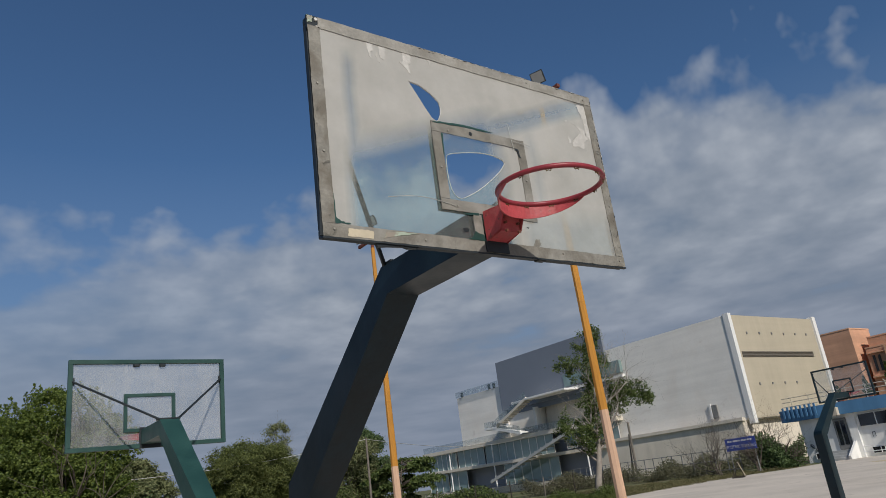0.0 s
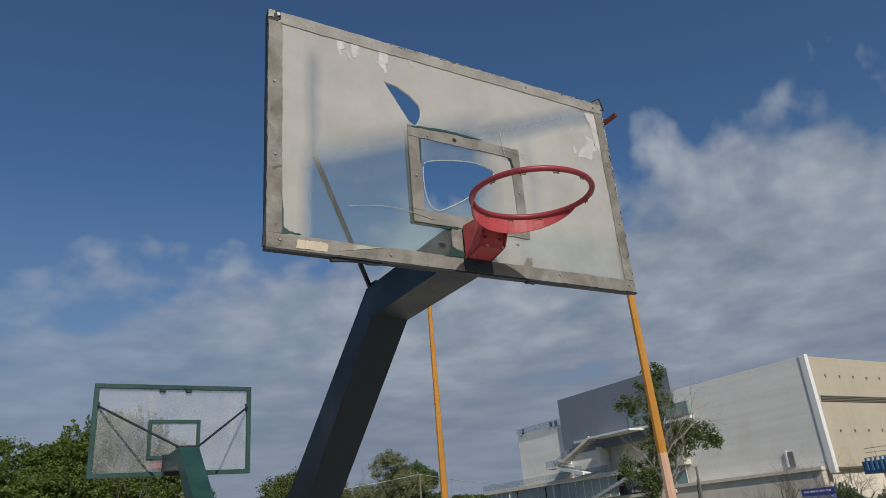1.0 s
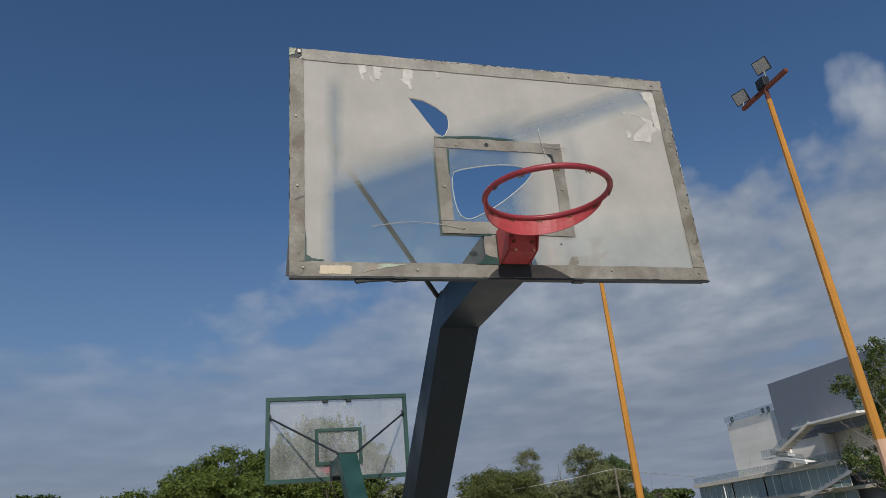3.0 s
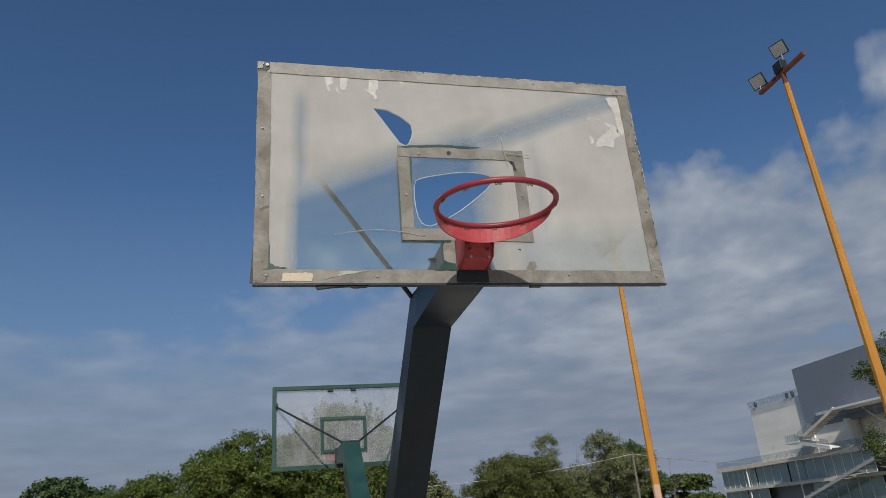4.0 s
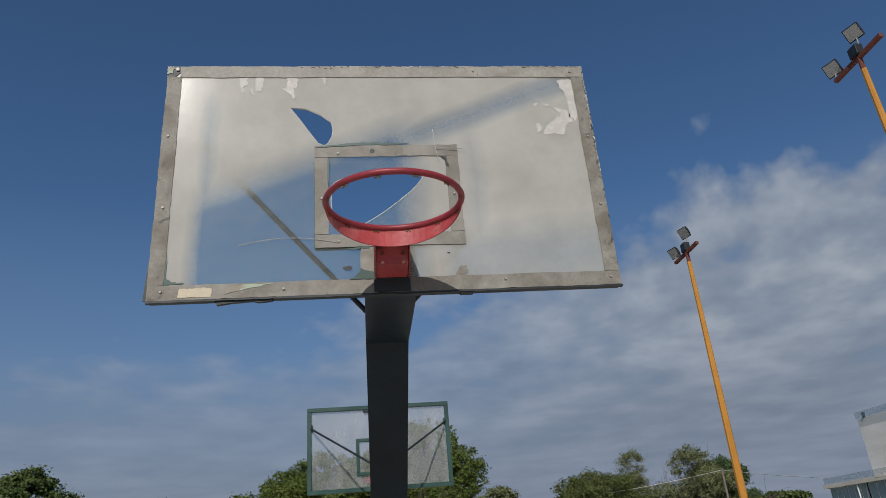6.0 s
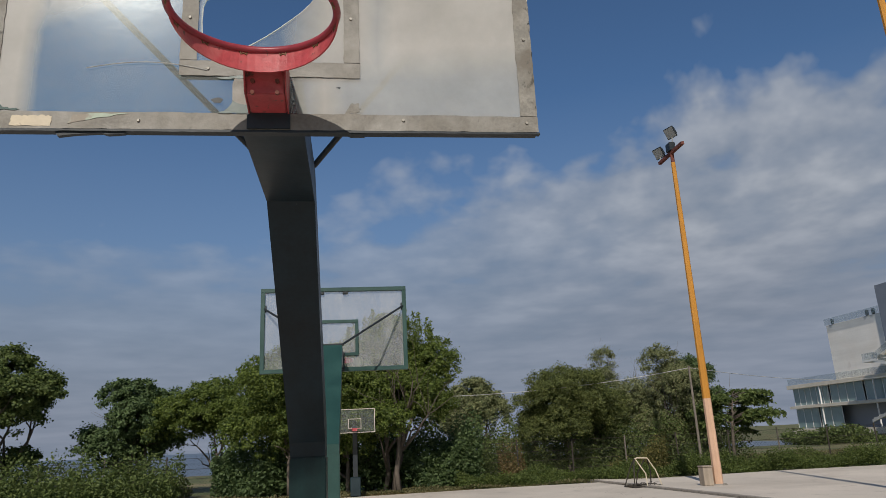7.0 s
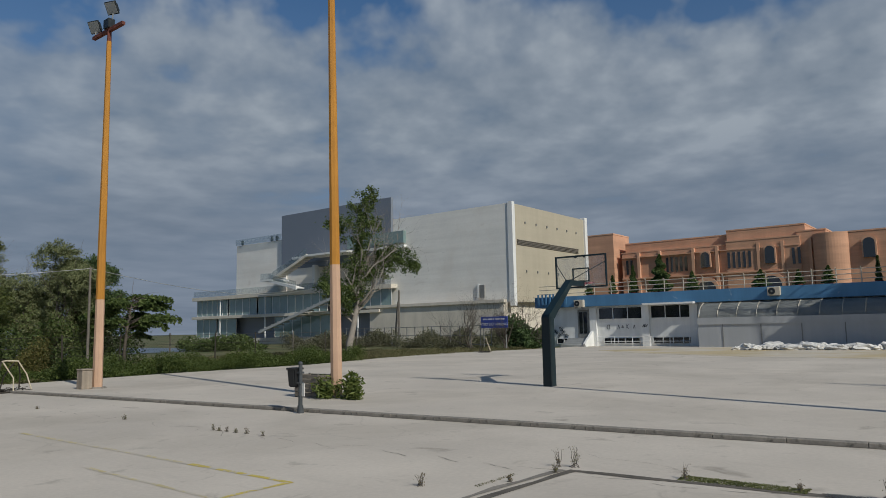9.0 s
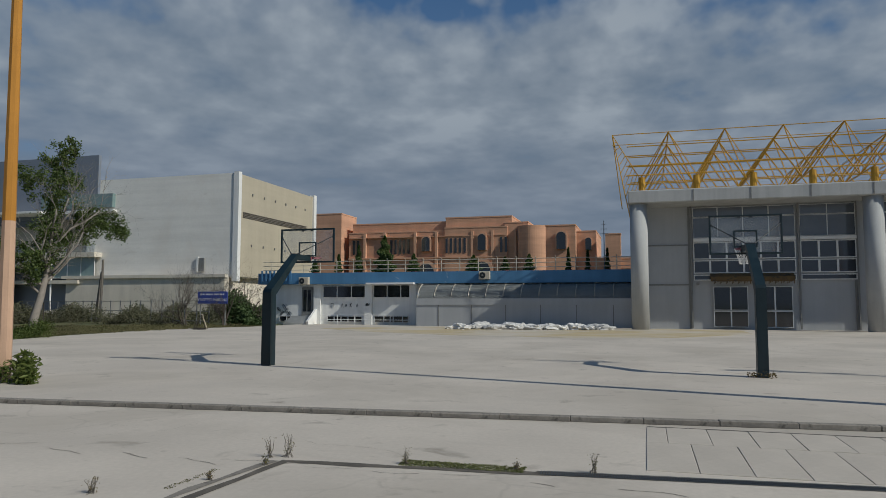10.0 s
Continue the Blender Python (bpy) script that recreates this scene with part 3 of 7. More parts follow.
prism(bm, ((kerb_x(-46) + 0.16, -46), (58.5, -46), (58.5, 27.0), (49, 27.6), (42, 30.2), (33, 28.6), (26, 26.8), (18.5, 27.3), (kerb_x(26.8) + 0.16, 26.8)), "z", -0.25, UP)
upper = tagged(part("pavement_upper", bm, M_concrete), "pale sunlit concrete of the upper court", "pavement", kind="structure")

# kerb stones between the two courts
kerb = tagged(new("kerb"), "row of worn concrete kerb stones between the courts", "kerb", kind="structure")
bm = bmesh.new()
box(bm, 0.0, 0.158, -0.4992, 0.4992, -0.10, 0.066, bev=0.008)
stone = part("kerb_stone", bm, M_kerb, kerb)
kang = math.atan2(0.088, 1.0)
for i in range(62):
    y = -33.5 + i * 1.0
    ob = stone if i == 0 else new("kerb_stone", stone.data)
    ob.parent = kerb
    ob.matrix_basis = Matrix.Translation((kerb_x(y), y, random.uniform(-0.008, 0.006))) @ Euler((0, 0, kang + random.uniform(-0.006, 0.006))).to_matrix().to_4x4()

bm = bmesh.new()
rows_ = []
for i in range(63):
    y = -34.0 + i * 1.0
    k = kerb_x(y) + 0.160
    rows_.append([bm.verts.new((k, y, 0.060)), bm.verts.new((k + 0.35, y, 0.052 + random.uniform(-0.003, 0.003))), bm.verts.new((k + 1.15, y, 0.020 + random.uniform(-0.003, 0.003))), bm.verts.new((k + 2.2, y, 0.0015))])
for a, b in zip(rows_, rows_[1:]):
    for k in range(3):
        bm.faces.new((a[k], a[k + 1], b[k + 1], b[k]))
tagged(part("pavement_ramp", bm, M_concrete, smooth=True), "pale concrete ramped up to the kerb", "pavement", kind="structure")

# filled channel round the inner court, with weeds in it, and the slotted drain that follows it
def strip(bm, p, q, w, z0, z1, jag=0.0, step=0.4):
    p, q = Vector((*p, 0)), Vector((*q, 0))
    d = (q - p).normalized()
    nrm = Vector((-d.y, d.x, 0))
    k = max(2, int((q - p).length / step))
    rows = []
    for i in range(k + 1):
        c = p.lerp(q, i / k)
        a, b = w / 2 + random.uniform(-jag, jag), w / 2 + random.uniform(-jag, jag)
        rows.append([bm.verts.new(c + nrm * a + Vector((0, 0, z1))), bm.verts.new(c - nrm * b + Vector((0, 0, z1)))])
    for i in range(k):
        bm.faces.new((rows[i][0], rows[i][1], rows[i + 1][1], rows[i + 1][0]))


bm = bmesh.new()
strip(bm, (1.5, 3.06), (8.86, 2.60), 0.13, 0, 0.004, 0.03)
strip(bm, (8.80, 2.66), (9.02, -0.2), 0.11, 0, 0.0045, 0.03)
tagged(part("joint_channel", bm, M_joint), "dark dirt-filled channel between concrete slabs", "joint", kind="structure")
bm = bmesh.new()
strip(bm, (1.5, 3.20), (8.8, 2.76), 0.11, 0, 0.006, 0.035)
tagged(part("joint_edging", bm, M_kerb), "rough pale concrete edging beside the channel", "edging", kind="structure")


def crack(bm, p, d, length, w, rng):
    """A wandering crack: short strips whose heading drifts."""
    p, a = Vector((*p, 0)), math.atan2(d[1], d[0])
    for i in range(int(length / 0.12)):
        a += rng.uniform(-0.38, 0.38) + 0.12 * (math.atan2(d[1], d[0]) - a)
        q = p + 0.12 * Vector((math.cos(a), math.sin(a), 0))
        if rng.random() > 0.18:
            strip(bm, p[:2], (q + (q - p) * 0.1)[:2], w * rng.uniform(0.4, 1.2), 0, 0.003, w * 0.25, 0.06)
        p = q


bm = bmesh.new()
crng = random.Random(7)
for i in range(34):
    y = 25.0 - i * 0.78 + crng.uniform(-0.2, 0.2)
    crack(bm, (8.68 + crng.uniform(-.05, .05), y), (0.01, -1), crng.uniform(0.5, 0.95), 0.016, crng)
for i in range(9):
    crack(bm, (crng.uniform(8.9, 11.6), crng.uniform(1.5, 9.0)), (crng.uniform(-0.4, 0.4), -1.0), crng.uniform(0.3, 0.9), 0.004, crng)
for p, d, ln in (((9.3, 5.6), (1.0, -0.35), 1.6), ((9.5, 6.4), (1.0, -0.4), 1.2), ((8.6, 9.3), (0.3, -1.0), 3.0), ((5.5, 7.5), (1.0, -0.2), 1.5), ((10.0, 3.4), (0.1, -1.0), 2.2)):
    crack(bm, p, d, ln, 0.006, crng)
tagged(part("joint_cracks", bm, M_crack), "fine dark cracks in the concrete", "crack", kind="structure")
# dark strip painted as the kerb foot's shadow line; dirt in the gap behind
bm = bmesh.new()
strip(bm, (kerb_x(-30) - 0.02, -30), (kerb_x(26) - 0.02, 26), 0.045, 0, 0.0032, 0.014, 0.18)
tagged(part("joint_kerb_foot", bm, M_joint), "dark strip for the shadow line along the kerb", "joint", kind="structure")
bm = bmesh.new()
strip(bm, (kerb_x(-30) + 0.17, -30), (kerb_x(26) + 0.17, 26), 0.03, 0, 0.0635, 0.010, 0.18)
tagged(part("joint_kerb_back", bm, M_crack), "thin dirty gap behind the kerb stones", "joint", kind="structure")

drain = thing("drain_grate", (9.05, -0.1, 0.0), "slotted dark steel drain channel set in concrete", "drain")
bm = bmesh.new()
strip(bm, (0.0, 0.1), (0.86, -10.4), 0.15, 0, 0.003)
part("channel", bm, M_joint, drain)
bm = bmesh.new()
ddir, dn = Vector((0.86, -10.5, 0)).normalized(), Vector((10.5, 0.86, 0)).normalized()
for i in range(400):
    c = Vector((0, 0.05, 0)) + ddir * (0.026 * i)
    for s in (0,):
        a, b = c - dn * 0.066, c + dn * 0.066
        vs = [a - ddir * 0.006, b - ddir * 0.006, b + ddir * 0.006, a + ddir * 0.006]
        lo, hi = [bm.verts.new(v + Vector((0, 0, 0.002))) for v in vs], [bm.verts.new(v + Vector((0, 0, 0.010))) for v in vs]
        bm.faces.new(hi)
        for k in range(4):
            bm.faces.new((lo[k], lo[(k + 1) % 4], hi[(k + 1) % 4], hi[k]))
tagged(part("grating", bm, M_galv, drain), kind="stuff")
for s in (-1, 1):
    bm = bmesh.new()
    strip(bm, tuple((dn * s * 0.075)[:2]), tuple((dn * s * 0.075 + ddir * 10.4)[:2]), 0.018, 0, 0.009)
    part("frame_bar", bm, M_galv, drain)

# paving slabs along the drain, on a bed of dirt
bm = bmesh.new()
strip(bm, (10.81, -1.05), (10.81, -17.5), 2.68, 0, 0.002)
tagged(part("joint_bed", bm, M_joint), "dark dirt bed that shows in the slab joints", "joint", kind="structure")
paving = tagged(new("pavement_slabs"), "row of square concrete paving slabs beside the drain", "pavement", kind="structure")
bm = bmesh.new()
box(bm, -0.745, 0.745, -0.2500, 0.2500, -0.03, 0.008, bev=0.004)
slab = part("slab", bm, M_slab, paving)
first = True
for r in range(2):
    for i in range(33):
        y = -1.29 - 0.507 * i
        x = 10.205 + 1.30 * r
        ob = slab if first else new("slab", slab.data)
        first = False
        ob.parent = paving
        ob.matrix_basis = Matrix.Translation((x, y - 0.25 * r, random.uniform(-0.0035, 0.002))) @ Euler((0, 0, random.uniform(-0.004, 0.004))).to_matrix().to_4x4() @ Matrix.Diagonal((1.0 if r == 0 else 0.735, 1, 1, 1))

bm = bmesh.new()
box(bm, -0.5475, 0.5475, -0.122, 0.122, -0.03, 0.008, bev=0.004)
half = part("slab", bm, M_slab, paving)
half.location = (11.505, -1.163, -0.001)

# painted court lines, flat worn paint
bm = bmesh.new()
strip(bm, (6.55, 7.0), (6.52, 4.97), 0.085, 0, 0.0035, 0.008, 0.25)
strip(bm, (6.55, 4.97), (4.6, 5.02), 0.075, 0, 0.0037, 0.008, 0.25)
for i in range(9):
    a0, a1 = radians(-30 + 14 * i), radians(-30 + 14 * (i + 1))
    strip(bm, (-0.25 + 1.8 * math.cos(a0), 15.2 + 1.8 * math.sin(a0)), (-0.25 + 1.8 * math.cos(a1), 15.2 + 1.8 * math.sin(a1)), 0.05, 0, 0.0035, 0.006, 0.2)
bm2 = bmesh.new()
strip(bm2, (6.60, 12.4), (6.55, 7.0), 0.08, 0, 0.0034, 0.010, 0.25)
strip(bm2, (5.66, 8.0), (5.56, 4.99), 0.06, 0, 0.0036, 0.012, 0.2)
tagged(part("court_lines_faint", bm2, M_yellowfaint), "nearly worn-away yellow court lines", "line", kind="structure")
tagged(part("court_lines", bm, M_yellowline), "worn yellow painted court lines on concrete", "line", kind="structure")
bm = bmesh.new()
for i in range(13):
    a0, a1 = radians(-12 + 12 * i), radians(-12 + 12 * (i + 1))
    strip(bm, (1.76 * math.cos(a0), 10.35 + 1.76 * math.sin(a0)), (1.76 * math.cos(a1), 10.35 + 1.76 * math.sin(a1)), 0.075, 0, 0.0042, 0.008, 0.2)
tagged(part("court_arc", bm, M_yellowfresh), "bright yellow painted arc on the concrete", "line", kind="structure")
bm = bmesh.new()
prism(bm, ((47.5, 21), (43.0, 16), (39.5, 9), (38.5, 3), (40.0, -2.5), (46.0, -7.0), (53.6, -7.0), (53.8, 4), (53.8, 14), (52.0, 19)), "z", UP, UP + 0.006)
tagged(part("ground_sand", bm, M_sand), "thin yellow sand spread over concrete", "sand", kind="structure")

# ---- basketball hoops ----
def ngon_prism(bm, pts, y0, y1, holes=()):
    """A sheet in the x-z plane with cut holes, as a solid of given thickness."""
    loops, edges = [], []
    for ring in (pts, *holes):
        vs = [bm.verts.new((x, y0, z)) for x, z in ring]
        edges += [bm.edges.new((vs[i], vs[(i + 1) % len(vs)])) for i in range(len(vs))]
    g = bmesh.ops.triangle_fill(bm, edges=edges, use_beauty=True)
    fs = [f for f in g["geom"] if isinstance(f, bmesh.types.BMFace)]
    e = bmesh.ops.extrude_face_region(bm, geom=fs)
    bmesh.ops.translate(bm, verts=[v for v in e["geom"] if isinstance(v, bmesh.types.BMVert)], vec=(0, y1 - y0, 0))


def bar_ring(w, h, z0, t, y0, y1, bev=0.002):
    """Four bars of a rectangular frame, as separate solids: bottom, top, left, right (x0, x1, z0, z1 each)."""
    return [(-w / 2, w / 2, y0, y1, z0, z0 + t), (-w / 2, w / 2, y0, y1, z0 + h - t, z0 + h),
            (-w / 2, -w / 2 + t, y0, y1, z0 + t, z0 + h - t), (w / 2 - t, w / 2, y0, y1, z0 + t, z0 + h - t)]


def ragged(x0, x1, z0, z1, y0, y1, along, jag=0.006, n=70):
    """A strip of old edging with uneven long sides."""
    bm = bmesh.new()
    lo, hi = [], []
    f1 = 6.0 * max(abs(x1 - x0), abs(z1 - z0))
    for i in range(n + 1):
        u = i / n
        a, b = (jag * (0.7 * noise.noise(Vector((u * f1, k, x0 * 7))) + 0.9 * noise.noise(Vector((u * f1 * 5, k, z0 * 5)))) for k in (0.0, 9.0))
        if along == "x":
            x = x0 + (x1 - x0) * u
            lo.append((x, z0 + a)), hi.append((x, z1 + b))
        else:
            z = z0 + (z1 - z0) * u
            lo.append((x0 + a, z)), hi.append((x1 + b, z))
    grid = []
    for y in (y0, y1):
        grid.append([[bm.verts.new((p[0], y, p[1])) for p in s] for s in (lo, hi)])
    for g in grid:
        for i in range(n):
            bm.faces.new((g[0][i], g[0][i + 1], g[1][i + 1], g[1][i]))
    for s in (0, 1):
        for i in range(n):
            bm.faces.new((grid[0][s][i], grid[0][s][i + 1], grid[1][s][i + 1], grid[1][s][i]))
    for i in (0, n):
        bm.faces.new((grid[0][0][i], grid[0][1][i], grid[1][1][i], grid[1][0][i]))
    return bm


# profile of the cranked pole, (y behind the board, z)
def crank(name, hoop, mat_arm, mat_post, split=1.84, low=0.10, base=0.0, plate=True):
    bm = bmesh.new()
    pts = ((0.05, 3.11), (0.88, 3.11), (2.34, 2.04), (2.235 + low * 1.2, split), (2.245 - low * 1.2, split), (2.06, 1.92), (0.84, 2.945), (0.05, 2.945))
    half = (0.104, 0.104, low, low, low, low, 0.104, 0.104)
    l, r = [bm.verts.new((-h, y, z)) for (y, z), h in zip(pts, half)], [bm.verts.new((h, y, z)) for (y, z), h in zip(pts, half)]
    n = len(pts)
    quads = ((0, 1, 6, 7), (1, 2, 5, 6), (2, 3, 4, 5))
    for q in quads:
        bm.faces.new([l[i] for i in q]), bm.faces.new([r[i] for i in q[::-1]])
    for i in range(n):
        bm.faces.new((l[i], l[(i + 1) % n], r[(i + 1) % n], r[i]))
    bmesh.ops.bevel(bm, geom=[e for e in bm.edges if e.calc_face_angle(0) > 0.2], offset=0.006, segments=2, affect="EDGES")
    part("arm", bm, mat_arm, hoop)
    bm = bmesh.new()
    v = box(bm, -low - 0.004, low + 0.004, 2.24 - low * 1.2, 2.24 + low * 1.2, -base, split, bev=0.0)
    for w in v:
        if w.co.z < 0.1:
            w.co.x *= 1.05
    bmesh.ops.bevel(bm, geom=list(bm.edges), offset=0.007, segments=2, affect="EDGES")
    part("post", bm, mat_post, hoop)
    if not plate:
        return
    bm = bmesh.new()
    box(bm, -0.25, 0.25, 1.98, 2.57, -base, 0.018 - base, bev=0.004)
    part("base_plate", bm, mat_post, hoop)
    for sx in (-1, 1):
        for yy in (2.03, 2.52):
            bm = bmesh.new()
            rod(bm, (sx * 0.20, yy, 0.018 - base), (sx * 0.20, yy, 0.05 - base), 0.016, n=6)
            part("bolt", bm, M_rust, hoop)


def rim_parts(hoop, y=-0.405, net=False):
    c = Vector((0, y, 3.088))
    ring = [c + 0.2285 * Vector((math.cos(2 * math.pi * i / 56), math.sin(2 * math.pi * i / 56), 0)) for i in range(56)]
    bm = bmesh.new()
    sweep(bm, ring, 0.0112, 10, True)
    rim = part("rim", bm, M_ring, hoop, "red steel ring with worn paint", smooth=True)
    # curved skirt under the board side of the ring
    bm = bmesh.new()
    lo, hi = [], []
    for i in range(29):
        a = radians(4 + 172 * i / 28)
        fall = 0.002 + 0.066 * math.sin(math.pi * i / 28) ** 0.75
        for s, rr in ((lo, 0.229), (hi, 0.234)):
            p = c + rr * Vector((math.cos(a), math.sin(a), 0))
            s.append((bm.verts.new(p + Vector((0, 0, -0.004))), bm.verts.new(p + Vector((0, 0, -0.006 - fall)))))
    for i in range(28):
        bm.faces.new((lo[i][0], lo[i + 1][0], lo[i + 1][1], lo[i][1])), bm.faces.new((hi[i][0], hi[i][1], hi[i + 1][1], hi[i + 1][0]))
        bm.faces.new((lo[i][1], lo[i + 1][1], hi[i + 1][1], hi[i][1]))
    part("skirt", bm, M_red, rim)
    # bracket box between ring and board
    bm = bmesh.new()
    pts = ((-0.012, 3.085), (y + 0.226, 3.080), (y + 0.230, 3.050), (-0.128, 3.040), (-0.115, 2.968), (-0.012, 2.952))
    prism(bm, pts, "x", -0.058, 0.058, bev=0.003)
    br = part("bracket", bm, M_red, rim)
    for sx in (-1, 1):
        bm = bmesh.new()
        prism(bm, ((-0.012, 3.10), (y + 0.245, 3.084), (y + 0.250, 3.040), (-0.12, 2.972), (-0.012, 2.948)), "x", sx * 0.060, sx * 0.065, bev=0.002)
        part("gusset", bm, M_red, rim)
    for (x, z) in ((-0.038, 3.0), (0.038, 3.0), (-0.038, 2.96), (0.038, 2.96)):
        bm = bmesh.new()
        rod(bm, (x, -0.125, z + 0.005), (x, -0.138, z + 0.003), 0.007, n=6)
        part("bolt", bm, M_rust, rim)
    for i in range(12):
        a = 2 * math.pi * (i + 0.5) / 12
        d = Vector((math.cos(a), math.sin(a), 0))
        t = Vector((-d.y, d.x, 0))
        p = c + d * 0.228
        bm = bmesh.new()
        sweep(bm, [p - t * 0.012 - Vector((0, 0, 0.007)), p - t * 0.008 - Vector((0, 0, 0.019)), p - Vector((0, 0, 0.014)),
                   p + t * 0.008 - Vector((0, 0, 0.019)), p + t * 0.012 - Vector((0, 0, 0.007))], 0.0026, 5)
        part("net_hook", bm, M_hook, rim)
    if net:
        bm = bmesh.new()
        for i in range(12):
            for k in range(4):
                for s in (1, -1):
                    a0, a1 = 2 * math.pi * (i + 0.5 * (k % 2)) / 12, 2 * math.pi * (i + 0.5 * (k % 2) + 0.5 * s) / 12
                    r0, r1 = 0.225 - 0.03 * k, 0.225 - 0.03 * (k + 1)
                    rod(bm, c + Vector((r0 * math.cos(a0), r0 * math.sin(a0), -0.02 - 0.1 * k)),
                        c + Vector((r1 * math.cos(a1), r1 * math.sin(a1), -0.12 - 0.1 * k)), 0.006, n=4, caps=False)
        part("net", bm, M_trimwhite, rim, "white rope net")


def struts(hoop, mat, end=(0.865, 0.03, 3.72), cap=0.12):
    for sx in (-1, 1):
        bm = bmesh.new()
        rod(bm, (sx * 0.098, 0.85, 3.115), (sx * end[0], end[1], end[2]), 0.013, n=8)
        st = part("strut", bm, mat, hoop)
        bm = bmesh.new()
        box(bm, sx * end[0] - 0.03, sx * end[0] + 0.03, 0.018, 0.034, end[2] - 0.05, end[2] + 0.04, bev=0.003)
        part("strut_plate", bm, mat, hoop)
    bm = bmesh.new()
    box(bm, -cap, cap, 0.78, 0.875, 3.111, 3.128, bev=0.003)
    part("cap_plate", bm, mat, hoop)


main = thing("basketball_hoop", (0, 0, 0), "old hoop with broken hazed backboard, taped edges and red rim", "basketball hoop", "hoops on the courts")
crank("crank", main, M_navy, M_postgreen, 1.84)
bm = bmesh.new()
HOLE_1 = ((-0.392, 3.742), (-0.326, 3.735), (-0.266, 3.704), (-0.222, 3.666), (-0.216, 3.630), (-0.221, 3.598), (-0.238, 3.563), (-0.254, 3.553), (-0.279, 3.567), (-0.314, 3.62), (-0.354, 3.684))
HOLE_2 = ((-0.225, 3.373), (-0.19, 3.392), (-0.112, 3.410), (-0.03, 3.425), (0.043, 3.430), (0.10, 3.424), (0.153, 3.405), (0.12, 3.360), (0.091, 3.330), (0.003, 3.256), (-0.065, 3.209), (-0.142, 3.167), (-0.175, 3.156), (-0.213, 3.18), (-0.229, 3.269))


def rounded(ring, times=2):
    """Cut the corners of a closed outline."""
    for _ in range(times):
        ring = [tuple(a + (b - a) * k for a, b in zip(p, q)) for p, q in zip(ring, ring[1:] + ring[:1]) for k in (0.25, 0.75)]
    return ring


HOLE_2 = rounded(list(HOLE_2), 1)
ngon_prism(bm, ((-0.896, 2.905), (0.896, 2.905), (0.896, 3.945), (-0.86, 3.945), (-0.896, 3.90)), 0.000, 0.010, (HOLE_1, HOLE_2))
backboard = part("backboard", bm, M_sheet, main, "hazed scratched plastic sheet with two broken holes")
for ring in (HOLE_1, HOLE_2):
    bm = bmesh.new()
    sweep(bm, [(x, 0.003, z) for x, z in ring], 0.0022, 5, True)
    part("broken_edge", bm, M_peel, backboard, "white chipped edge of the hole")
# angle-iron frame behind the sheet
for s in bar_ring(1.803, 1.056, 2.8955, 0.035, 0.0125, 0.045):
    bm = bmesh.new()
    box(bm, *s, bev=0.003)
    part("back_frame_bar", bm, M_black, main, "dark steel angle behind the sheet")
part("rubber_lip", ragged(-0.904, 0.906, 2.889, 2.8965, -0.004, 0.014, "x", 0.0022, 60), M_black, backboard, "black rubber strip along the lower edge")
for s in ((-0.295, 0.295, 0.0125, 0.03, 3.09, 3.125), (-0.295, 0.295, 0.0125, 0.03, 3.515, 3.55), (-0.295, -0.26, 0.0125, 0.03, 3.125, 3.515), (0.26, 0.295, 0.0125, 0.03, 3.125, 3.515)):
    bm = bmesh.new()
    box(bm, *s, bev=0.003)
    part("target_bar", bm, M_green, main)
# weathered edging strips on the front, outer border and target square
T = 0.058
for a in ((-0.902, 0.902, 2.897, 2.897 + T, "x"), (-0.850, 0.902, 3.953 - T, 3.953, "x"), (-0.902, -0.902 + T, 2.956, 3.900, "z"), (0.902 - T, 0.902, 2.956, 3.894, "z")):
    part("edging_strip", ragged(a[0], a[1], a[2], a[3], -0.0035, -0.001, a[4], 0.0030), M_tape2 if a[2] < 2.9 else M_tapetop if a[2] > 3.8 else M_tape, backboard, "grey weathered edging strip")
for a in ((-0.292, 0.298, 3.09, 3.145, "x"), (-0.292, 0.298, 3.495, 3.548, "x"), (-0.292, -0.238, 3.147, 3.493, "z"), (0.244, 0.298, 3.147, 3.493, "z")):
    part("target_strip", ragged(a[0], a[1], a[2], a[3], -0.004, -0.001, a[4], 0.0028, 40), M_tape2, backboard, "brown weathered target border")
# old film and paint left on the edges: torn, many-cornered scraps
def scrap(name, ring, material, label, y0=-0.0052, y1=-0.0037, jag=0.004, seed=1, cut=5):
    """A flat torn scrap on the sheet: an outline in x and z with each side broken into small jags."""
    r_ = random.Random(seed)
    out_ = []
    for p, q in zip(ring, ring[1:] + ring[:1]):
        for k in range(cut):
            u = k / cut
            out_.append((p[0] + (q[0] - p[0]) * u + r_.uniform(-jag, jag) * (k > 0), p[1] + (q[1] - p[1]) * u + r_.uniform(-jag, jag) * (k > 0)))
    b_m = bmesh.new()
    vs_ = [b_m.verts.new((x, y0, z)) for x, z in out_]
    es_ = [b_m.edges.new((vs_[k], vs_[(k + 1) % len(vs_)])) for k in range(len(vs_))]
    g_ = bmesh.ops.triangle_fill(b_m, edges=es_, use_beauty=True)
    fs_ = [f for f in g_["geom"] if isinstance(f, bmesh.types.BMFace)]
    e_ = bmesh.ops.extrude_face_region(b_m, geom=fs_)
    bmesh.ops.translate(b_m, verts=[v for v in e_["geom"] if isinstance(v, bmesh.types.BMVert)], vec=(0, y1 - y0, 0))
    return part(name, b_m, material, backboard, label)


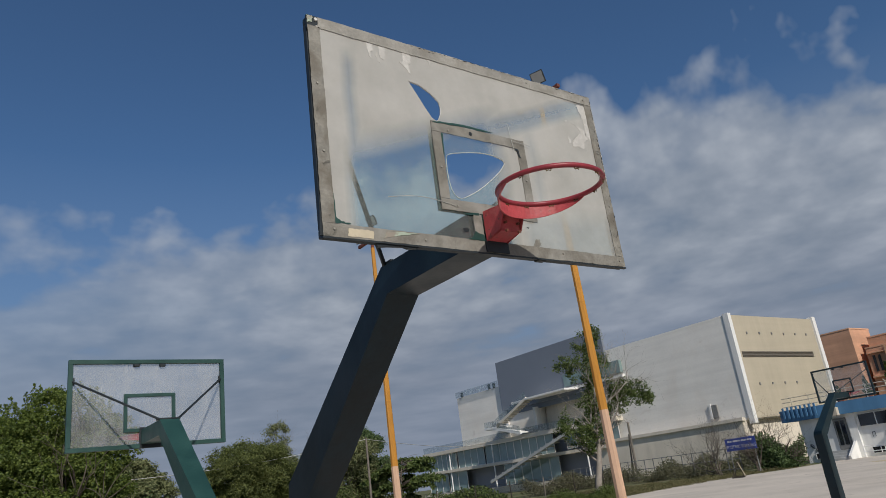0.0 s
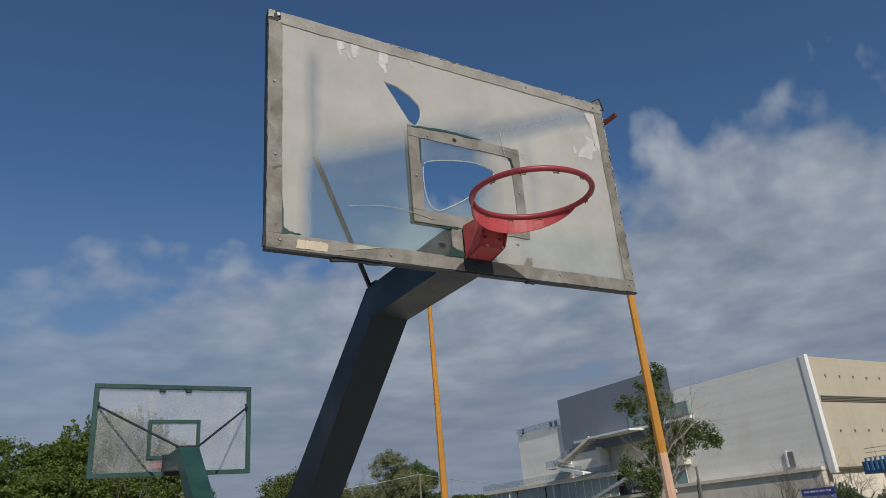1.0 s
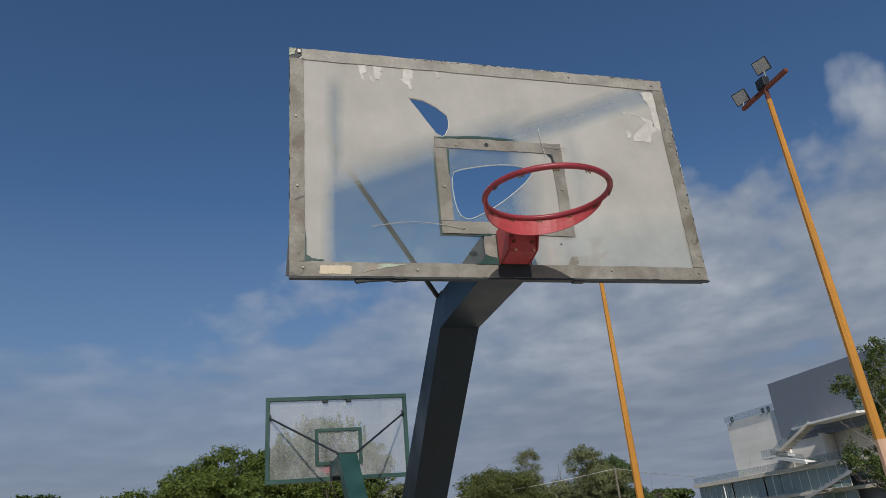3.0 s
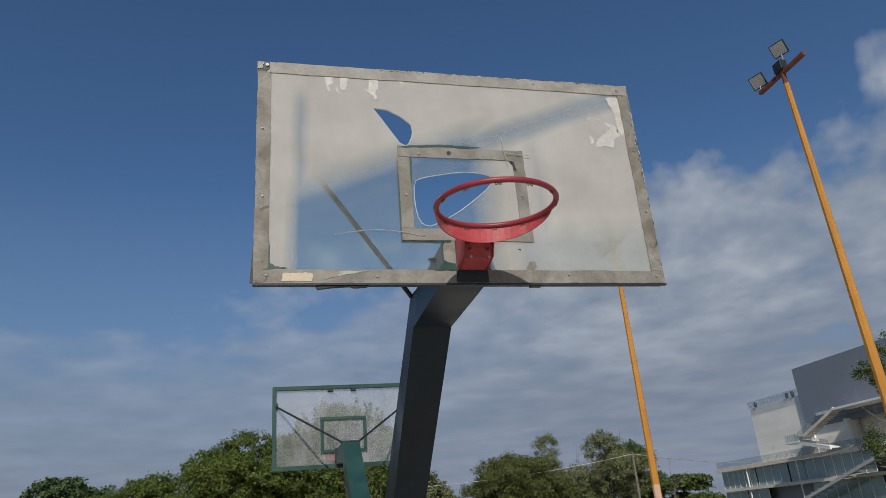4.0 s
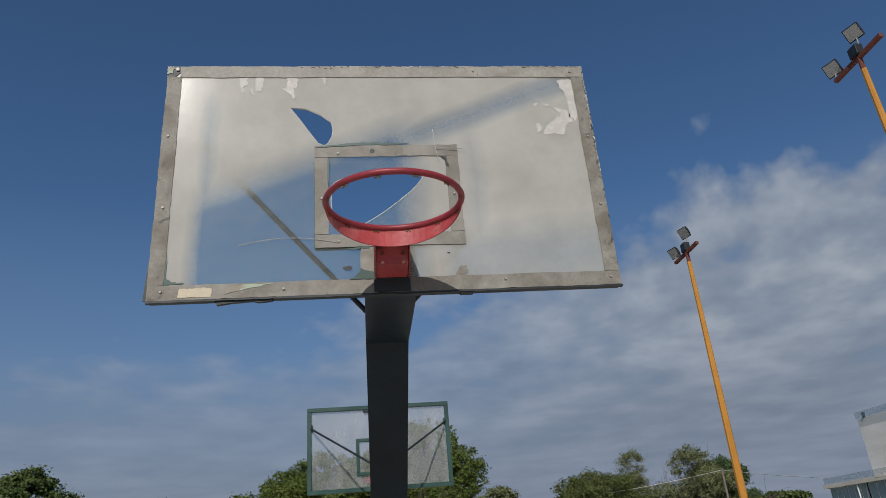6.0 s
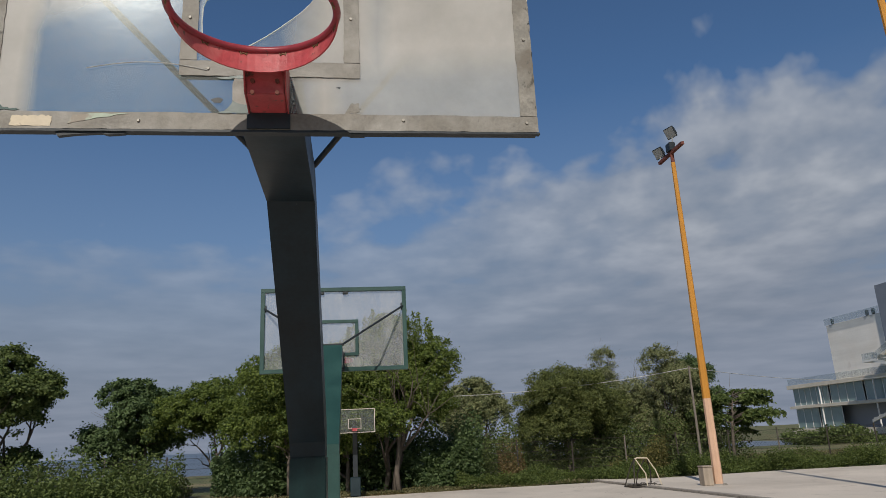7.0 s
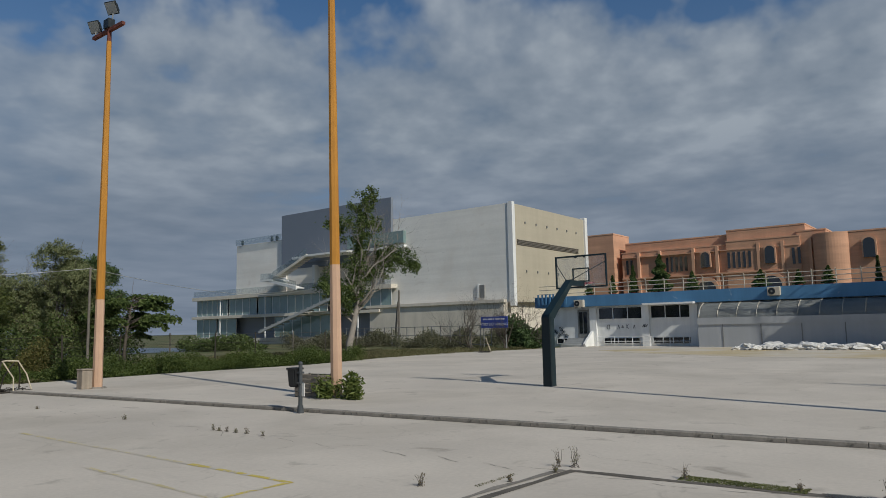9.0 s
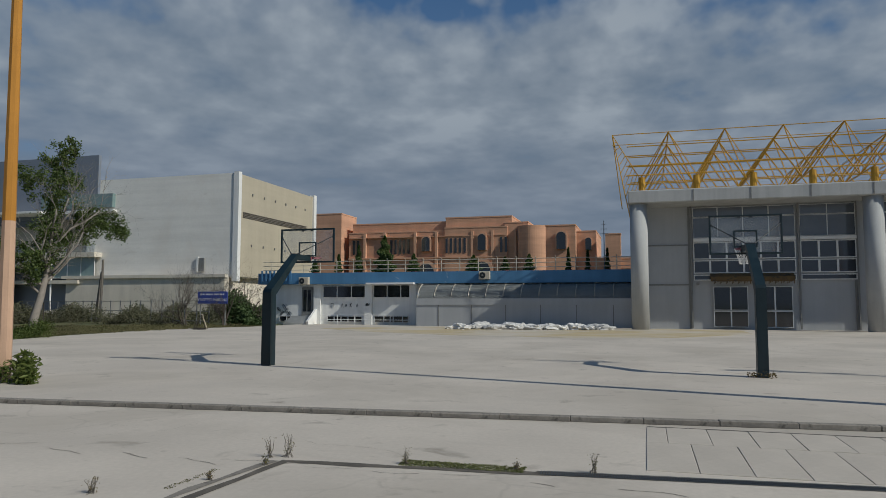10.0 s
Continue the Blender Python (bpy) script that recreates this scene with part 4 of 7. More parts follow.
scrap("film_patch", [(-0.792, 2.906), (-0.672, 2.904), (-0.668, 2.937), (-0.69, 2.941), (-0.74, 2.938), (-0.786, 2.940)], M_cream, "cream patch of old film", seed=2, jag=0.0025)
scrap("old_paint", [(-0.621, 2.912), (-0.606, 2.943), (-0.53, 2.950), (-0.44, 2.949), (-0.535, 2.934)], M_mint, "flaking mint-green old paint", seed=3, jag=0.002)
scrap("old_paint", [(-0.905, 3.912), (-0.880, 3.918), (-0.876, 3.95), (-0.905, 3.95)], M_mint, "flaking mint-green old paint", -0.006, -0.0035, 0.003, 4)
for k, ring in enumerate(([(-0.607, 3.893), (-0.570, 3.894), (-0.575, 3.853), (-0.588, 3.846), (-0.583, 3.812), (-0.600, 3.822)],
                          [(-0.562, 3.835), (-0.548, 3.838), (-0.541, 3.80), (-0.556, 3.806)],
                          [(-0.540, 3.894), (-0.503, 3.895), (-0.508, 3.845), (-0.521, 3.820), (-0.536, 3.826)],
                          [(-0.408, 3.898), (-0.366, 3.899), (-0.362, 3.848), (-0.378, 3.834), (-0.369, 3.800), (-0.376, 3.785), (-0.395, 3.812), (-0.428, 3.836), (-0.408, 3.848)],
                          [(-0.262, 3.897), (-0.243, 3.897), (-0.241, 3.858), (-0.252, 3.862)],
                          [(0.775, 3.875), (0.842, 3.880), (0.846, 3.780), (0.848, 3.700), (0.832, 3.655), (0.806, 3.690), (0.812, 3.780)],
                          [(0.740, 3.730), (0.800, 3.716), (0.820, 3.660), (0.790, 3.640), (0.770, 3.590), (0.735, 3.600), (0.676, 3.590), (0.694, 3.632), (0.742, 3.670), (0.770, 3.700)],
                          [(0.654, 3.650), (0.676, 3.648), (0.668, 3.612), (0.655, 3.604)],
                          [(0.700, 3.753), (0.728, 3.752), (0.722, 3.738), (0.703, 3.740)],
                          [(0.650, 3.752), (0.676, 3.755), (0.664, 3.740)])):
    scrap("film_scrap", ring, M_film, "pale scrap of torn film", -0.0012, -0.0004, 0.0055, 30 + k, 5)
for x, z in ((-0.877, 3.605), (-0.872, 3.279), (0.875, 3.252), (0.872, 3.58), (-0.408, 2.926), (0.439, 2.935), (-0.853, 2.930), (0.862, 2.930), (-0.197, 3.512), (0.402, 3.927), (0.842, 3.921), (-0.265, 3.305), (0.269, 3.315), (-0.20, 3.115)):
    bm = bmesh.new()
    rod(bm, (x, -0.003, z), (x, -0.0085, z), 0.0062, 0.0048, n=8)
    part("screw_head", bm, M_screw, backboard)
bm = bmesh.new()
rod(bm, (-0.057, -0.0042, 3.520), (-0.057, -0.0052, 3.520), 0.0105, n=10)
part("screw_hole", bm, M_black, backboard, "empty dark screw hole")
bm = bmesh.new()
prism(bm, ((-0.904, 3.885), (-0.868, 3.902), (-0.845, 3.925), (-0.845, 3.953), (-0.904, 3.953)), "y", -0.003, 0.012)
part("corner_plate", bm, M_black, backboard, "black corner with a chip of mint paint")
bm = bmesh.new()
rod(bm, (-0.862, -0.003, 3.935), (-0.862, -0.010, 3.935), 0.008, n=8)
part("screw_head", bm, M_peel, backboard)
bm = bmesh.new()
prism(bm, ((-0.915, 2.90), (-0.900, 2.90), (-0.900, 3.08), (-0.906, 3.06)), "y", 0.002, 0.010)
part("rubber_flap", bm, M_black, backboard, "loose black rubber edge")
scrap("paint_blot", [(-0.188, 3.004), (-0.165, 3.012), (-0.150, 3.006), (-0.158, 2.992), (-0.178, 2.992)], M_black, "blot of dark paint", -0.0016, -0.0004, 0.002, 51, 3)
scrap("paint_blot", [(-0.150, 2.955), (-0.118, 3.000), (-0.075, 2.985), (-0.066, 2.956)], M_green, "smear of green paint", -0.0064, -0.0056, 0.004, 52)
scrap("paint_blot", [(-0.165, 2.955), (-0.125, 2.968), (-0.072, 2.966), (-0.070, 2.953)], M_green, "smear of green paint", -0.0066, -0.0058, 0.003, 53)
scrap("paint_blot", [(-0.175, 3.083), (-0.08, 3.090), (-0.085, 3.080), (-0.16, 3.078)], M_green, "smear of green paint", -0.0066, -0.0056, 0.003, 54)
scrap("paint_blot", [(0.218, 3.055), (0.232, 3.056), (0.230, 3.049)], M_black, "blot of dark paint", -0.0016, -0.0004, 0.001, 55, 2)
scrap("dust_smudge", [(0.245, 2.958), (0.262, 2.990), (0.290, 3.000), (0.300, 2.978), (0.285, 2.958)], M_tape2, "grey smudge of glue", -0.0012, -0.0004, 0.005, 56)
scrap("paint_streak", [(-0.850, 3.085), (-0.842, 3.092), (-0.838, 2.985), (-0.815, 2.968), (-0.77, 2.962), (-0.846, 2.956)], M_green, "green paint along the corner", -0.0024, -0.0006, 0.003, 57)
scrap("paint_streak", [(-0.240, 3.490), (-0.232, 3.488), (-0.234, 3.40), (-0.240, 3.36)], M_green, "green paint inside the target border", -0.0060, -0.0042, 0.002, 58)
scrap("paint_streak", [(-0.285, 3.541), (-0.12, 3.549), (0.02, 3.549), (0.10, 3.556), (-0.05, 3.562), (-0.16, 3.558), (-0.24, 3.551)], M_green, "green paint above the target border", -0.0060, -0.0038, 0.0025, 59)
scrap("tear", [(0.226, 3.492), (0.25, 3.487), (0.258, 3.44), (0.246, 3.448), (0.24, 3.478)], M_black, "torn dark gap in the border", -0.0062, -0.0042, 0.002, 60)
# dark mould and white flakes along the top and right edges
mrng = random.Random(21)
for mat_, nm, n_, sh in ((M_black, "mould", 110, 0.0), (M_film, "peeling", 90, 0.002)):
    bm = bmesh.new()
    for i in range(n_):
        if i % 5 < 3:
            x, z, w, h = mrng.uniform(-0.35, 0.89), 3.953 - abs(mrng.gauss(0, 0.0045)), mrng.uniform(0.002, 0.009), mrng.uniform(0.001, 0.0032)
        else:
            x, z, w, h = 0.902 - abs(mrng.gauss(0, 0.0045)), 3.93 - abs(mrng.gauss(0, 0.33)), mrng.uniform(0.001, 0.0032), mrng.uniform(0.002, 0.012)
        z = max(z, 2.99)
        ring = [(x + w * math.cos(a) * mrng.uniform(0.4, 1.2), z + h * math.sin(a) * mrng.uniform(0.4, 1.2)) for a in (0.2, 1.3, 2.4, 3.4, 4.6, 5.5)]
        prism(bm, ring, "y", -0.0046 - sh * 0.2, -0.0036)
    tagged(part(nm, bm, mat_, backboard), kind="stuff")
# wire that hangs off the target square, and rusty tabs under the bottom edge
bm = bmesh.new()
sweep(bm, [(-0.58 + 0.38 * i / 10, -0.006, 3.108 + 0.026 * math.sin(math.pi * i / 10)) for i in range(11)], 0.0016, 4)
part("loose_wire", bm, M_wire, backboard)
bm = bmesh.new()
sweep(bm, [(0.20, -0.01, 3.62), (0.205, -0.012, 3.53), (0.215, -0.012, 3.47)], 0.0014, 4)
sweep(bm, [(0.205, -0.012, 3.53), (0.33, -0.012, 3.52)], 0.0014, 4)
part("loose_wire", bm, M_wire, backboard)
bm = bmesh.new()
prism(bm, ((-0.66, 2.892), (-0.44, 2.892), (-0.45, 2.884), (-0.50, 2.880), (-0.52, 2.886), (-0.60, 2.881), (-0.65, 2.874)), "y", 0.003, 0.02)
part("rusty_tab", bm, M_black, backboard)
bm = bmesh.new()
box(bm, 0.26, 0.31, 0.0, 0.03, 2.886, 2.9)
part("rusty_tab", bm, M_black, backboard)
# mounting plate behind the ring, seen through the sheet
bm = bmesh.new()
box(bm, -0.06, 0.06, 0.02, 0.05, 2.92, 3.10, bev=0.004)
part("mounting_plate", bm, M_green, main)
bm = bmesh.new()
prism(bm, ((-0.118, 2.96), (-0.068, 2.956), (-0.066, 3.086), (-0.112, 3.086), (-0.120, 3.060)), "y", -0.0055, -0.001)
part("torn_plate", bm, M_tape2, main)
bm = bmesh.new()
box(bm, -0.070, 0.068, -0.012, -0.0065, 2.899, 2.956)
part("backing_plate", bm, M_black, main)
rim_parts(main)
# the old ring has sagged towards the front
for ob in [o for o in main.children_recursive if o.name.split(".")[0] in ("rim", "skirt", "net_hook")]:
    for v in ob.data.vertices:
        v.co.z += 0.052 * (v.co.y + 0.10)
struts(main, M_black, cap=0.10)


def plain_hoop(name, label, mat, board_w=1.80, board_h=1.05, board_z=2.90, net=False, sheet_mat=None, low=0.11, base=0.0):
    h = thing(name, (0, 0, 0), label, "basketball hoop", "hoops on the courts")
    crank("crank", h, mat, mat, 1.96, low, base, plate=low < 0.1)
    bm = bmesh.new()
    box(bm, -board_w / 2 + 0.01, board_w / 2 - 0.01, 0.0, 0.01, board_z + 0.01, board_z + board_h - 0.01)
    part("backboard", bm, sheet_mat or M_acrylic, h, "clear dusty acrylic sheet")
    for s in bar_ring(board_w, board_h, board_z, 0.05, -0.004, 0.045):
        bm = bmesh.new()
        box(bm, *s, bev=0.003)
        part("frame_bar", bm, mat, h)
    for s in ((-0.295, 0.295, -0.003, 0.03, 3.09, 3.13), (-0.295, 0.295, -0.003, 0.03, 3.50, 3.54), (-0.295, -0.255, -0.003, 0.03, 3.13, 3.50), (0.255, 0.295, -0.003, 0.03, 3.13, 3.50)):
        bm = bmesh.new()
        box(bm, *s, bev=0.003)
        part("target_bar", bm, mat, h)
    for cx in (-0.14, 0.16):
        part("clip", boxes((cx - 0.035, cx + 0.035, 0.0, 0.05, board_z + board_h - 0.085, board_z + board_h - 0.05), bev=0.006), M_black, h)
    bm = bmesh.new()
    box(bm, -0.12, 0.12, 0.012, 0.05, 2.90, 3.14, bev=0.004)
    part("mounting_plate", bm, M_black, h)
    rim_parts(h, net=net)
    struts(h, M_black, (0.86, 0.03, 3.70))
    return h


far = plain_hoop("basketball_hoop", "green steel hoop with clear board, its back turned", M_green, low=0.086, sheet_mat=M_acrylic3)
far.matrix_basis = pose(0.05, 6.70, -0.13, 0, 0, 180)
h1 = plain_hoop("basketball_hoop", "dark green hoop with clear board on the upper court", M_hoopdark, low=0.125, base=0.02)
h1.matrix_basis = pose(21.61, 8.88, 0.02, 0, 0, 90)
h2 = plain_hoop("basketball_hoop", "dark green hoop with white net on the upper court", M_hoopdark, net=True, base=0.08)
h2.matrix_basis = pose(22.0, -3.6, 0.08, 0, 0, 90)

# small hoop under the trees
mini = thing("small_hoop", (0.34, 25.5, 0.0), "small green hoop with clear white-edged board under trees", "basketball hoop", "hoops on the courts")
bm = bmesh.new()
box(bm, -0.75, 0.75, 0, 0.012, 2.34, 3.20)
part("backboard", bm, M_acrylic2, mini)
for s in bar_ring(1.52, 0.88, 2.33, 0.022, -0.006, 0.02):
    part("frame_bar", boxes(s), M_rail, mini)
for s in ((-0.24, 0.24, -0.006, 0.01, 2.48, 2.498), (-0.24, 0.24, -0.006, 0.01, 2.83, 2.848), (-0.24, -0.222, -0.006, 0.01, 2.498, 2.83), (0.222, 0.24, -0.006, 0.01, 2.498, 2.83)):
    part("target_bar", boxes(s), M_rail, mini)
bm = bmesh.new()
sweep(bm, [(0.19 * math.cos(2 * math.pi * i / 24), -0.28 + 0.19 * math.sin(2 * math.pi * i / 24), 2.47) for i in range(24)], 0.011, 6, True)
box(bm, -0.09, 0.09, -0.10, -0.006, 2.39, 2.50, bev=0.005)
part("rim", bm, M_red, mini)
# post and padding get dark colours in place of the trees' shade
bm = bmesh.new()
prism(bm, ((0.03, 2.58), (0.35, 2.58), (1.15, 1.6), (1.18, 0.0), (0.98, 0.0), (0.96, 1.52), (0.25, 2.42), (0.03, 2.42)), "x", -0.09, 0.09, bev=0.008)
part("post", bm, M_black, mini)
bm = bmesh.new()
box(bm, -0.20, 0.20, 0.88, 1.28, 0.0, 0.70, bev=0.03)
part("post_padding", bm, M_hoopdark, mini)

# ---- floodlight masts ----
def mast(x, y, z, h, band, lean=(0.0, 0.0), turn=90.0, label="tall orange floodlight mast with peach base and two lamps"):
    m = thing("floodlight_mast", (x, y, z), label, "light mast", "masts round the courts")

    def ax(t):
        return Vector((lean[0] * t / h, lean[1] * t / h, t))

    def rad(t):
        return 0.158 - 0.078 * t / h
    for nm, a, b, mt in (("lower_shaft", 0.0, band, M_peach), ("upper_shaft", band, h, M_orange)):
        bm = bmesh.new()
        rod(bm, ax(a), ax(b), rad(a), rad(b), 8)
        part(nm, bm, mt, m)
    bm = bmesh.new()
    rod(bm, ax(h), ax(h + 0.45), 0.075, 0.07, 8)
    part("neck", bm, M_rust, m)
    top = ax(h + 0.40)
    rot = Euler((0, 0, radians(turn))).to_matrix()
    u = rot @ Vector((1, 0, 0))
    bm = bmesh.new()
    for v in box(bm, -0.95, 1.10, -0.06, 0.06, -0.05, 0.06):
        v.co = rot @ v.co + top
    part("crossbar", bm, M_rust, m)
    bm = bmesh.new()
    for v in box(bm, -0.14, 0.22, -0.12, 0.12, 0.06, 0.40, bev=0.02):
        pass
    for v in bm.verts:
        v.co = rot @ v.co + top
    part("gear_box", bm, M_black, m)
    for off, zz in ((1.05, 0.42), (-0.12, 0.78)):
        c = top + u * off + Vector((0, 0, zz))
        f = (Vector((-0.86, -0.30, -0.52))).normalized()
        q = f.to_track_quat("Y", "Z").to_matrix()
        bm = bmesh.new()
        box(bm, -0.24, 0.24, -0.02, 0.04, -0.22, 0.22, bev=0.015)
        box(bm, -0.17, 0.17, -0.17, -0.02, -0.16, 0.16, bev=0.04)
        for v in bm.verts:
            v.co = q @ v.co + c
        lamp = part("floodlight", bm, M_black, m)
        bm = bmesh.new()
        for v in box(bm, -0.208, 0.208, 0.041, 0.047, -0.19, 0.19):
            v.co = q @ v.co + c
        part("lamp_glass", bm, M_lampglass, lamp, "clear grey floodlight glass")
        bm = bmesh.new()
        rod(bm, top + u * off + Vector((0, 0, 0.03)), c - f * 0.08 - Vector((0, 0, 0.10)), 0.022, n=6)
        part("lamp_bracket", bm, M_steel, lamp)
    bm = bmesh.new()
    rod(bm, (0, 0, -0.04), (0, 0, 0.05), 0.34, 0.26, 12)
    part("footing", bm, M_kerb, m)
    return m


mast(14.10, 12.20, UP, 13.6, 3.45, (-0.05, 0.17), 90)
mast(12.54, 21.74, UP, 11.75, 2.88, (0.02, 0.06), 90)
# their neighbours down the court, whose shadows lie across it
mast(15.4, -5.4, UP, 13.7, 3.42, (0.0, 0.0), 90)
mast(16.6, -22.5, UP, 13.0, 3.42, (0.0, 0.0), 90)

# ---- buildings ----
def facade(parent, loc, openings, x, mat_frame, mat_pane, depth=0.06, cols=1, rows=1, name="window", bar=0.05):
    """Windows in a wall that faces -x: each with frame bars and panes. openings: (y0, y1, z0, z1)."""
    for o in openings:
        y0, y1, z0, z1 = o[:4]
        c, r = (o[4], o[5]) if len(o) > 4 else (cols, rows)
        w = new(name)
        w.parent = parent
        w.location = Vector((x, (y0 + y1) / 2, z0)) - Vector(loc)
        sh = (x, (y0 + y1) / 2, z0)
        bm = bmesh.new()
        for i in range(c + 1):
            yy = y0 + (y1 - y0) * i / c
            box(bm, x - depth, x + 0.02, max(y0, yy - bar / 2), min(y1, yy + bar / 2), z0, z1)
        for k in range(r + 1):
            zz = z0 + (z1 - z0) * k / r
            box(bm, x - depth + 0.004, x + 0.016, y0, y1, max(z0, zz - bar / 2), min(z1, zz + bar / 2))
        part("frame", bm, mat_frame, w, shift=sh)
        for i in range(c):
            for k in range(r):
                bm = bmesh.new()
                box(bm, x - 0.02, x - 0.008, y0 + (y1 - y0) * i / c + bar / 2, y0 + (y1 - y0) * (i + 1) / c - bar / 2,
                    z0 + (z1 - z0) * k / r + bar / 2, z0 + (z1 - z0) * (k + 1) / r - bar / 2)
                part("pane", bm, mat_pane, w, shift=sh)


# concert-hall complex: white block, slate screen, glazed wing, stair
L = (74, 70, 0)
hall = thing("concert_hall", L, "large white hall with slate screen, glass wing and outside stair", "building")
bm = bmesh.new()
box(bm, 70.0, 88.8, 42.3, 62.0, 4.6, 16.2)
part("main_block", bm, M_white, hall, "weathered white rendered block", shift=L)
bm = bmesh.new()
box(bm, 70.4, 88.4, 42.1, 42.28, 4.7, 16.16)
part("side_wall", bm, M_beige, hall, "pale yellow side wall", shift=L)
for s in ((69.9, 70.5, 41.85, 42.5, 4.2, 16.32), (88.3, 89.0, 41.85, 42.5, 4.2, 16.42)):
    part("corner_pier", boxes(s), M_trimwhite, hall, shift=L)
bm = bmesh.new()
for k in range(4):
    box(bm, 71.2, 86.5, 42.0, 42.14, 11.38 + k * 0.17, 11.47 + k * 0.17)
part("louvre_band", bm, M_stain_wood, hall, "thin brown louvre slats", shift=L)
for zz in (14.0, 8.2):
    for i in range(6 if zz > 10 else 4):
        bm = bmesh.new()
        box(bm, 73 + i * 2.6, 73.16 + i * 2.6, 41.98, 42.1, zz, zz + 0.26)
        part("vent", bm, M_steel, hall, shift=L)
bm = bmesh.new()
box(bm, 69.2, 89, 42.9, 64.0, 0.0, 4.6)
part("podium_wall", bm, M_stone, hall, "beige stone podium", shift=L)
bm = bmesh.new()
box(bm, 68.95, 69.6, 42.7, 64.5, 4.6, 4.95)
part("podium_parapet", bm, M_stone, hall, shift=L)
bm = bmesh.new()
box(bm, 69.85, 70.05, 46.0, 46.7, 5.3, 6.8)
part("roof_door", bm, M_steel, hall, shift=L)
part("roof_door_frame", boxes((69.8, 70.05, 46.72, 46.95, 5.3, 6.9)), M_trimwhite, hall, shift=L)
bm = bmesh.new()
box(bm, 70.0, 78.0, 82.0, 94.2, 6.8, 15.6)
box(bm, 72.0, 88.0, 62.0, 75.4, 6.8, 13.2)
box(bm, 70.2, 88.0, 75.4, 82.0, 6.8, 13.2)
part("stair_tower", bm, M_white, hall, "white rendered wall behind the stair", shift=L)
bm = bmesh.new()
box(bm, 69.6, 70.0, 60.4, 82.6, 11.7, 19.15)
part("screen", bm, M_bluegrey, hall, "large plain slate-blue screen", shift=L)
bm = bmesh.new()
box(bm, 70.0, 70.5, 66, 82, 11.0, 11.7)
part("screen_foot", bm, M_bluegrey, hall, shift=L)
bm = bmesh.new()
box(bm, 69.5, 75, 58.2, 68.5, 12.9, 14.5)
part("terrace_glass", bm, M_teal, hall, "teal glass terrace screen", shift=L)
bm = bmesh.new()
box(bm, 69.4, 75, 58.0, 80.0, 12.3, 12.65)
part("terrace_slab", bm, M_trimwhite, hall, shift=L)
bm = bmesh.new()
box(bm, 69.6, 69.7, 82.8, 94.0, 15.6, 16.5)
part("roof_balustrade", bm, M_glassrail, hall, shift=L)
for yy in (84.0, 85.2, 92.5):
    part("roof_spotlight", boxes((69.8, 70.2, yy, yy + 0.36, 15.6, 16.35), bev=0.08), M_black, hall, shift=L)
# glazed wing
bm = bmesh.new()
box(bm, 68.8, 82, 59.8, 104.7, 7.1, 7.65)
box(bm, 68.8, 82, 62.0, 104.7, 4.05, 4.45)
part("wing_slab", bm, M_stone, hall, "pale floor slabs", shift=L)
bm = bmesh.new()
box(bm, 71.0, 81, 60.5, 104.5, 0.8, 7.2)
part("wing_core", bm, M_bluegrey, hall, shift=L)
bm = bmesh.new()
box(bm, 68.8, 82, 64.0, 105.2, 0.0, 0.9)
part("wing_base", bm, M_stone, hall, shift=L)
facade(hall, L, ((60.4, 70.0, 4.7, 7.2, 5, 1), (72.5, 88.0, 4.5, 7.2, 9, 1), (88.4, 95.4, 4.5, 7.2, 4, 1), (95.8, 104.3, 4.5, 7.1, 6, 1),
                 (72.0, 84.0, 1.0, 4.0, 6, 1), (93.5, 98.4, 1.0, 4.0, 2, 1), (98.8, 104.3, 1.0, 4.0, 3, 1)), 69.6, M_alu, M_teal, bar=0.10)
bm = bmesh.new()
box(bm, 68.95, 69.02, 60.0, 104.5, 7.7, 8.6)
part("wing_balustrade", bm, M_glassrail, hall, shift=L)
for yy in (66.0, 85.6, 97.0):
    bm = bmesh.new()
    rod(bm, (69.0, yy, 0.5), (69.0, yy, 7.3), 0.10, n=8)
    part("column", bm, M_trimwhite, hall, shift=L)
# outside stairs: three flights
def flight(p, q, w, mat):
    bm = bmesh.new()
    (y0, z0), (y1, z1) = p, q
    prism(bm, ((y0, z0 - 0.26), (y0, z0 + 0.12), (y1, z1 + 0.12), (y1, z1 - 0.26)), "x", 67.2 - w, 67.2)
    part("stair_flight", bm, mat, hall, shift=L)
    bm = bmesh.new()
    n = 14
    for i in range(n):
        ya, yb = y0 + (y1 - y0) * i / n, y0 + (y1 - y0) * (i + 1) / n
        zz = z0 + (z1 - z0) * (i + (1 if z1 > z0 else 0)) / n
        box(bm, 67.22, 68.6, min(ya, yb), max(ya, yb), zz - 0.18, zz)
    part("stair_treads", bm, mat, hall, shift=L)


flight((66.5, 6.9), (84.5, 1.8), 0.25, M_greyconc)
flight((82.2, 9.3), (76.2, 7.9), 0.25, M_trimwhite)
flight((74.0, 12.4), (81.4, 9.5), 0.25, M_stone)
bm = bmesh.new()
box(bm, 66.9, 70, 81.3, 84.2, 9.15, 9.42)
part("stair_landing", bm, M_trimwhite, hall, shift=L)
bm = bmesh.new()
box(bm, 66.9, 70, 66.0, 74.2, 12.15, 12.4)
part("stair_landing", bm, M_trimwhite, hall, shift=L)
bm = bmesh.new()
box(bm, 67.0, 67.05, 81.4, 84.2, 9.42, 10.3)
prism(bm, ((74.0, 12.55), (74.0, 13.3), (81.4, 10.4), (81.4, 9.65)), "x", 66.9, 66.95)
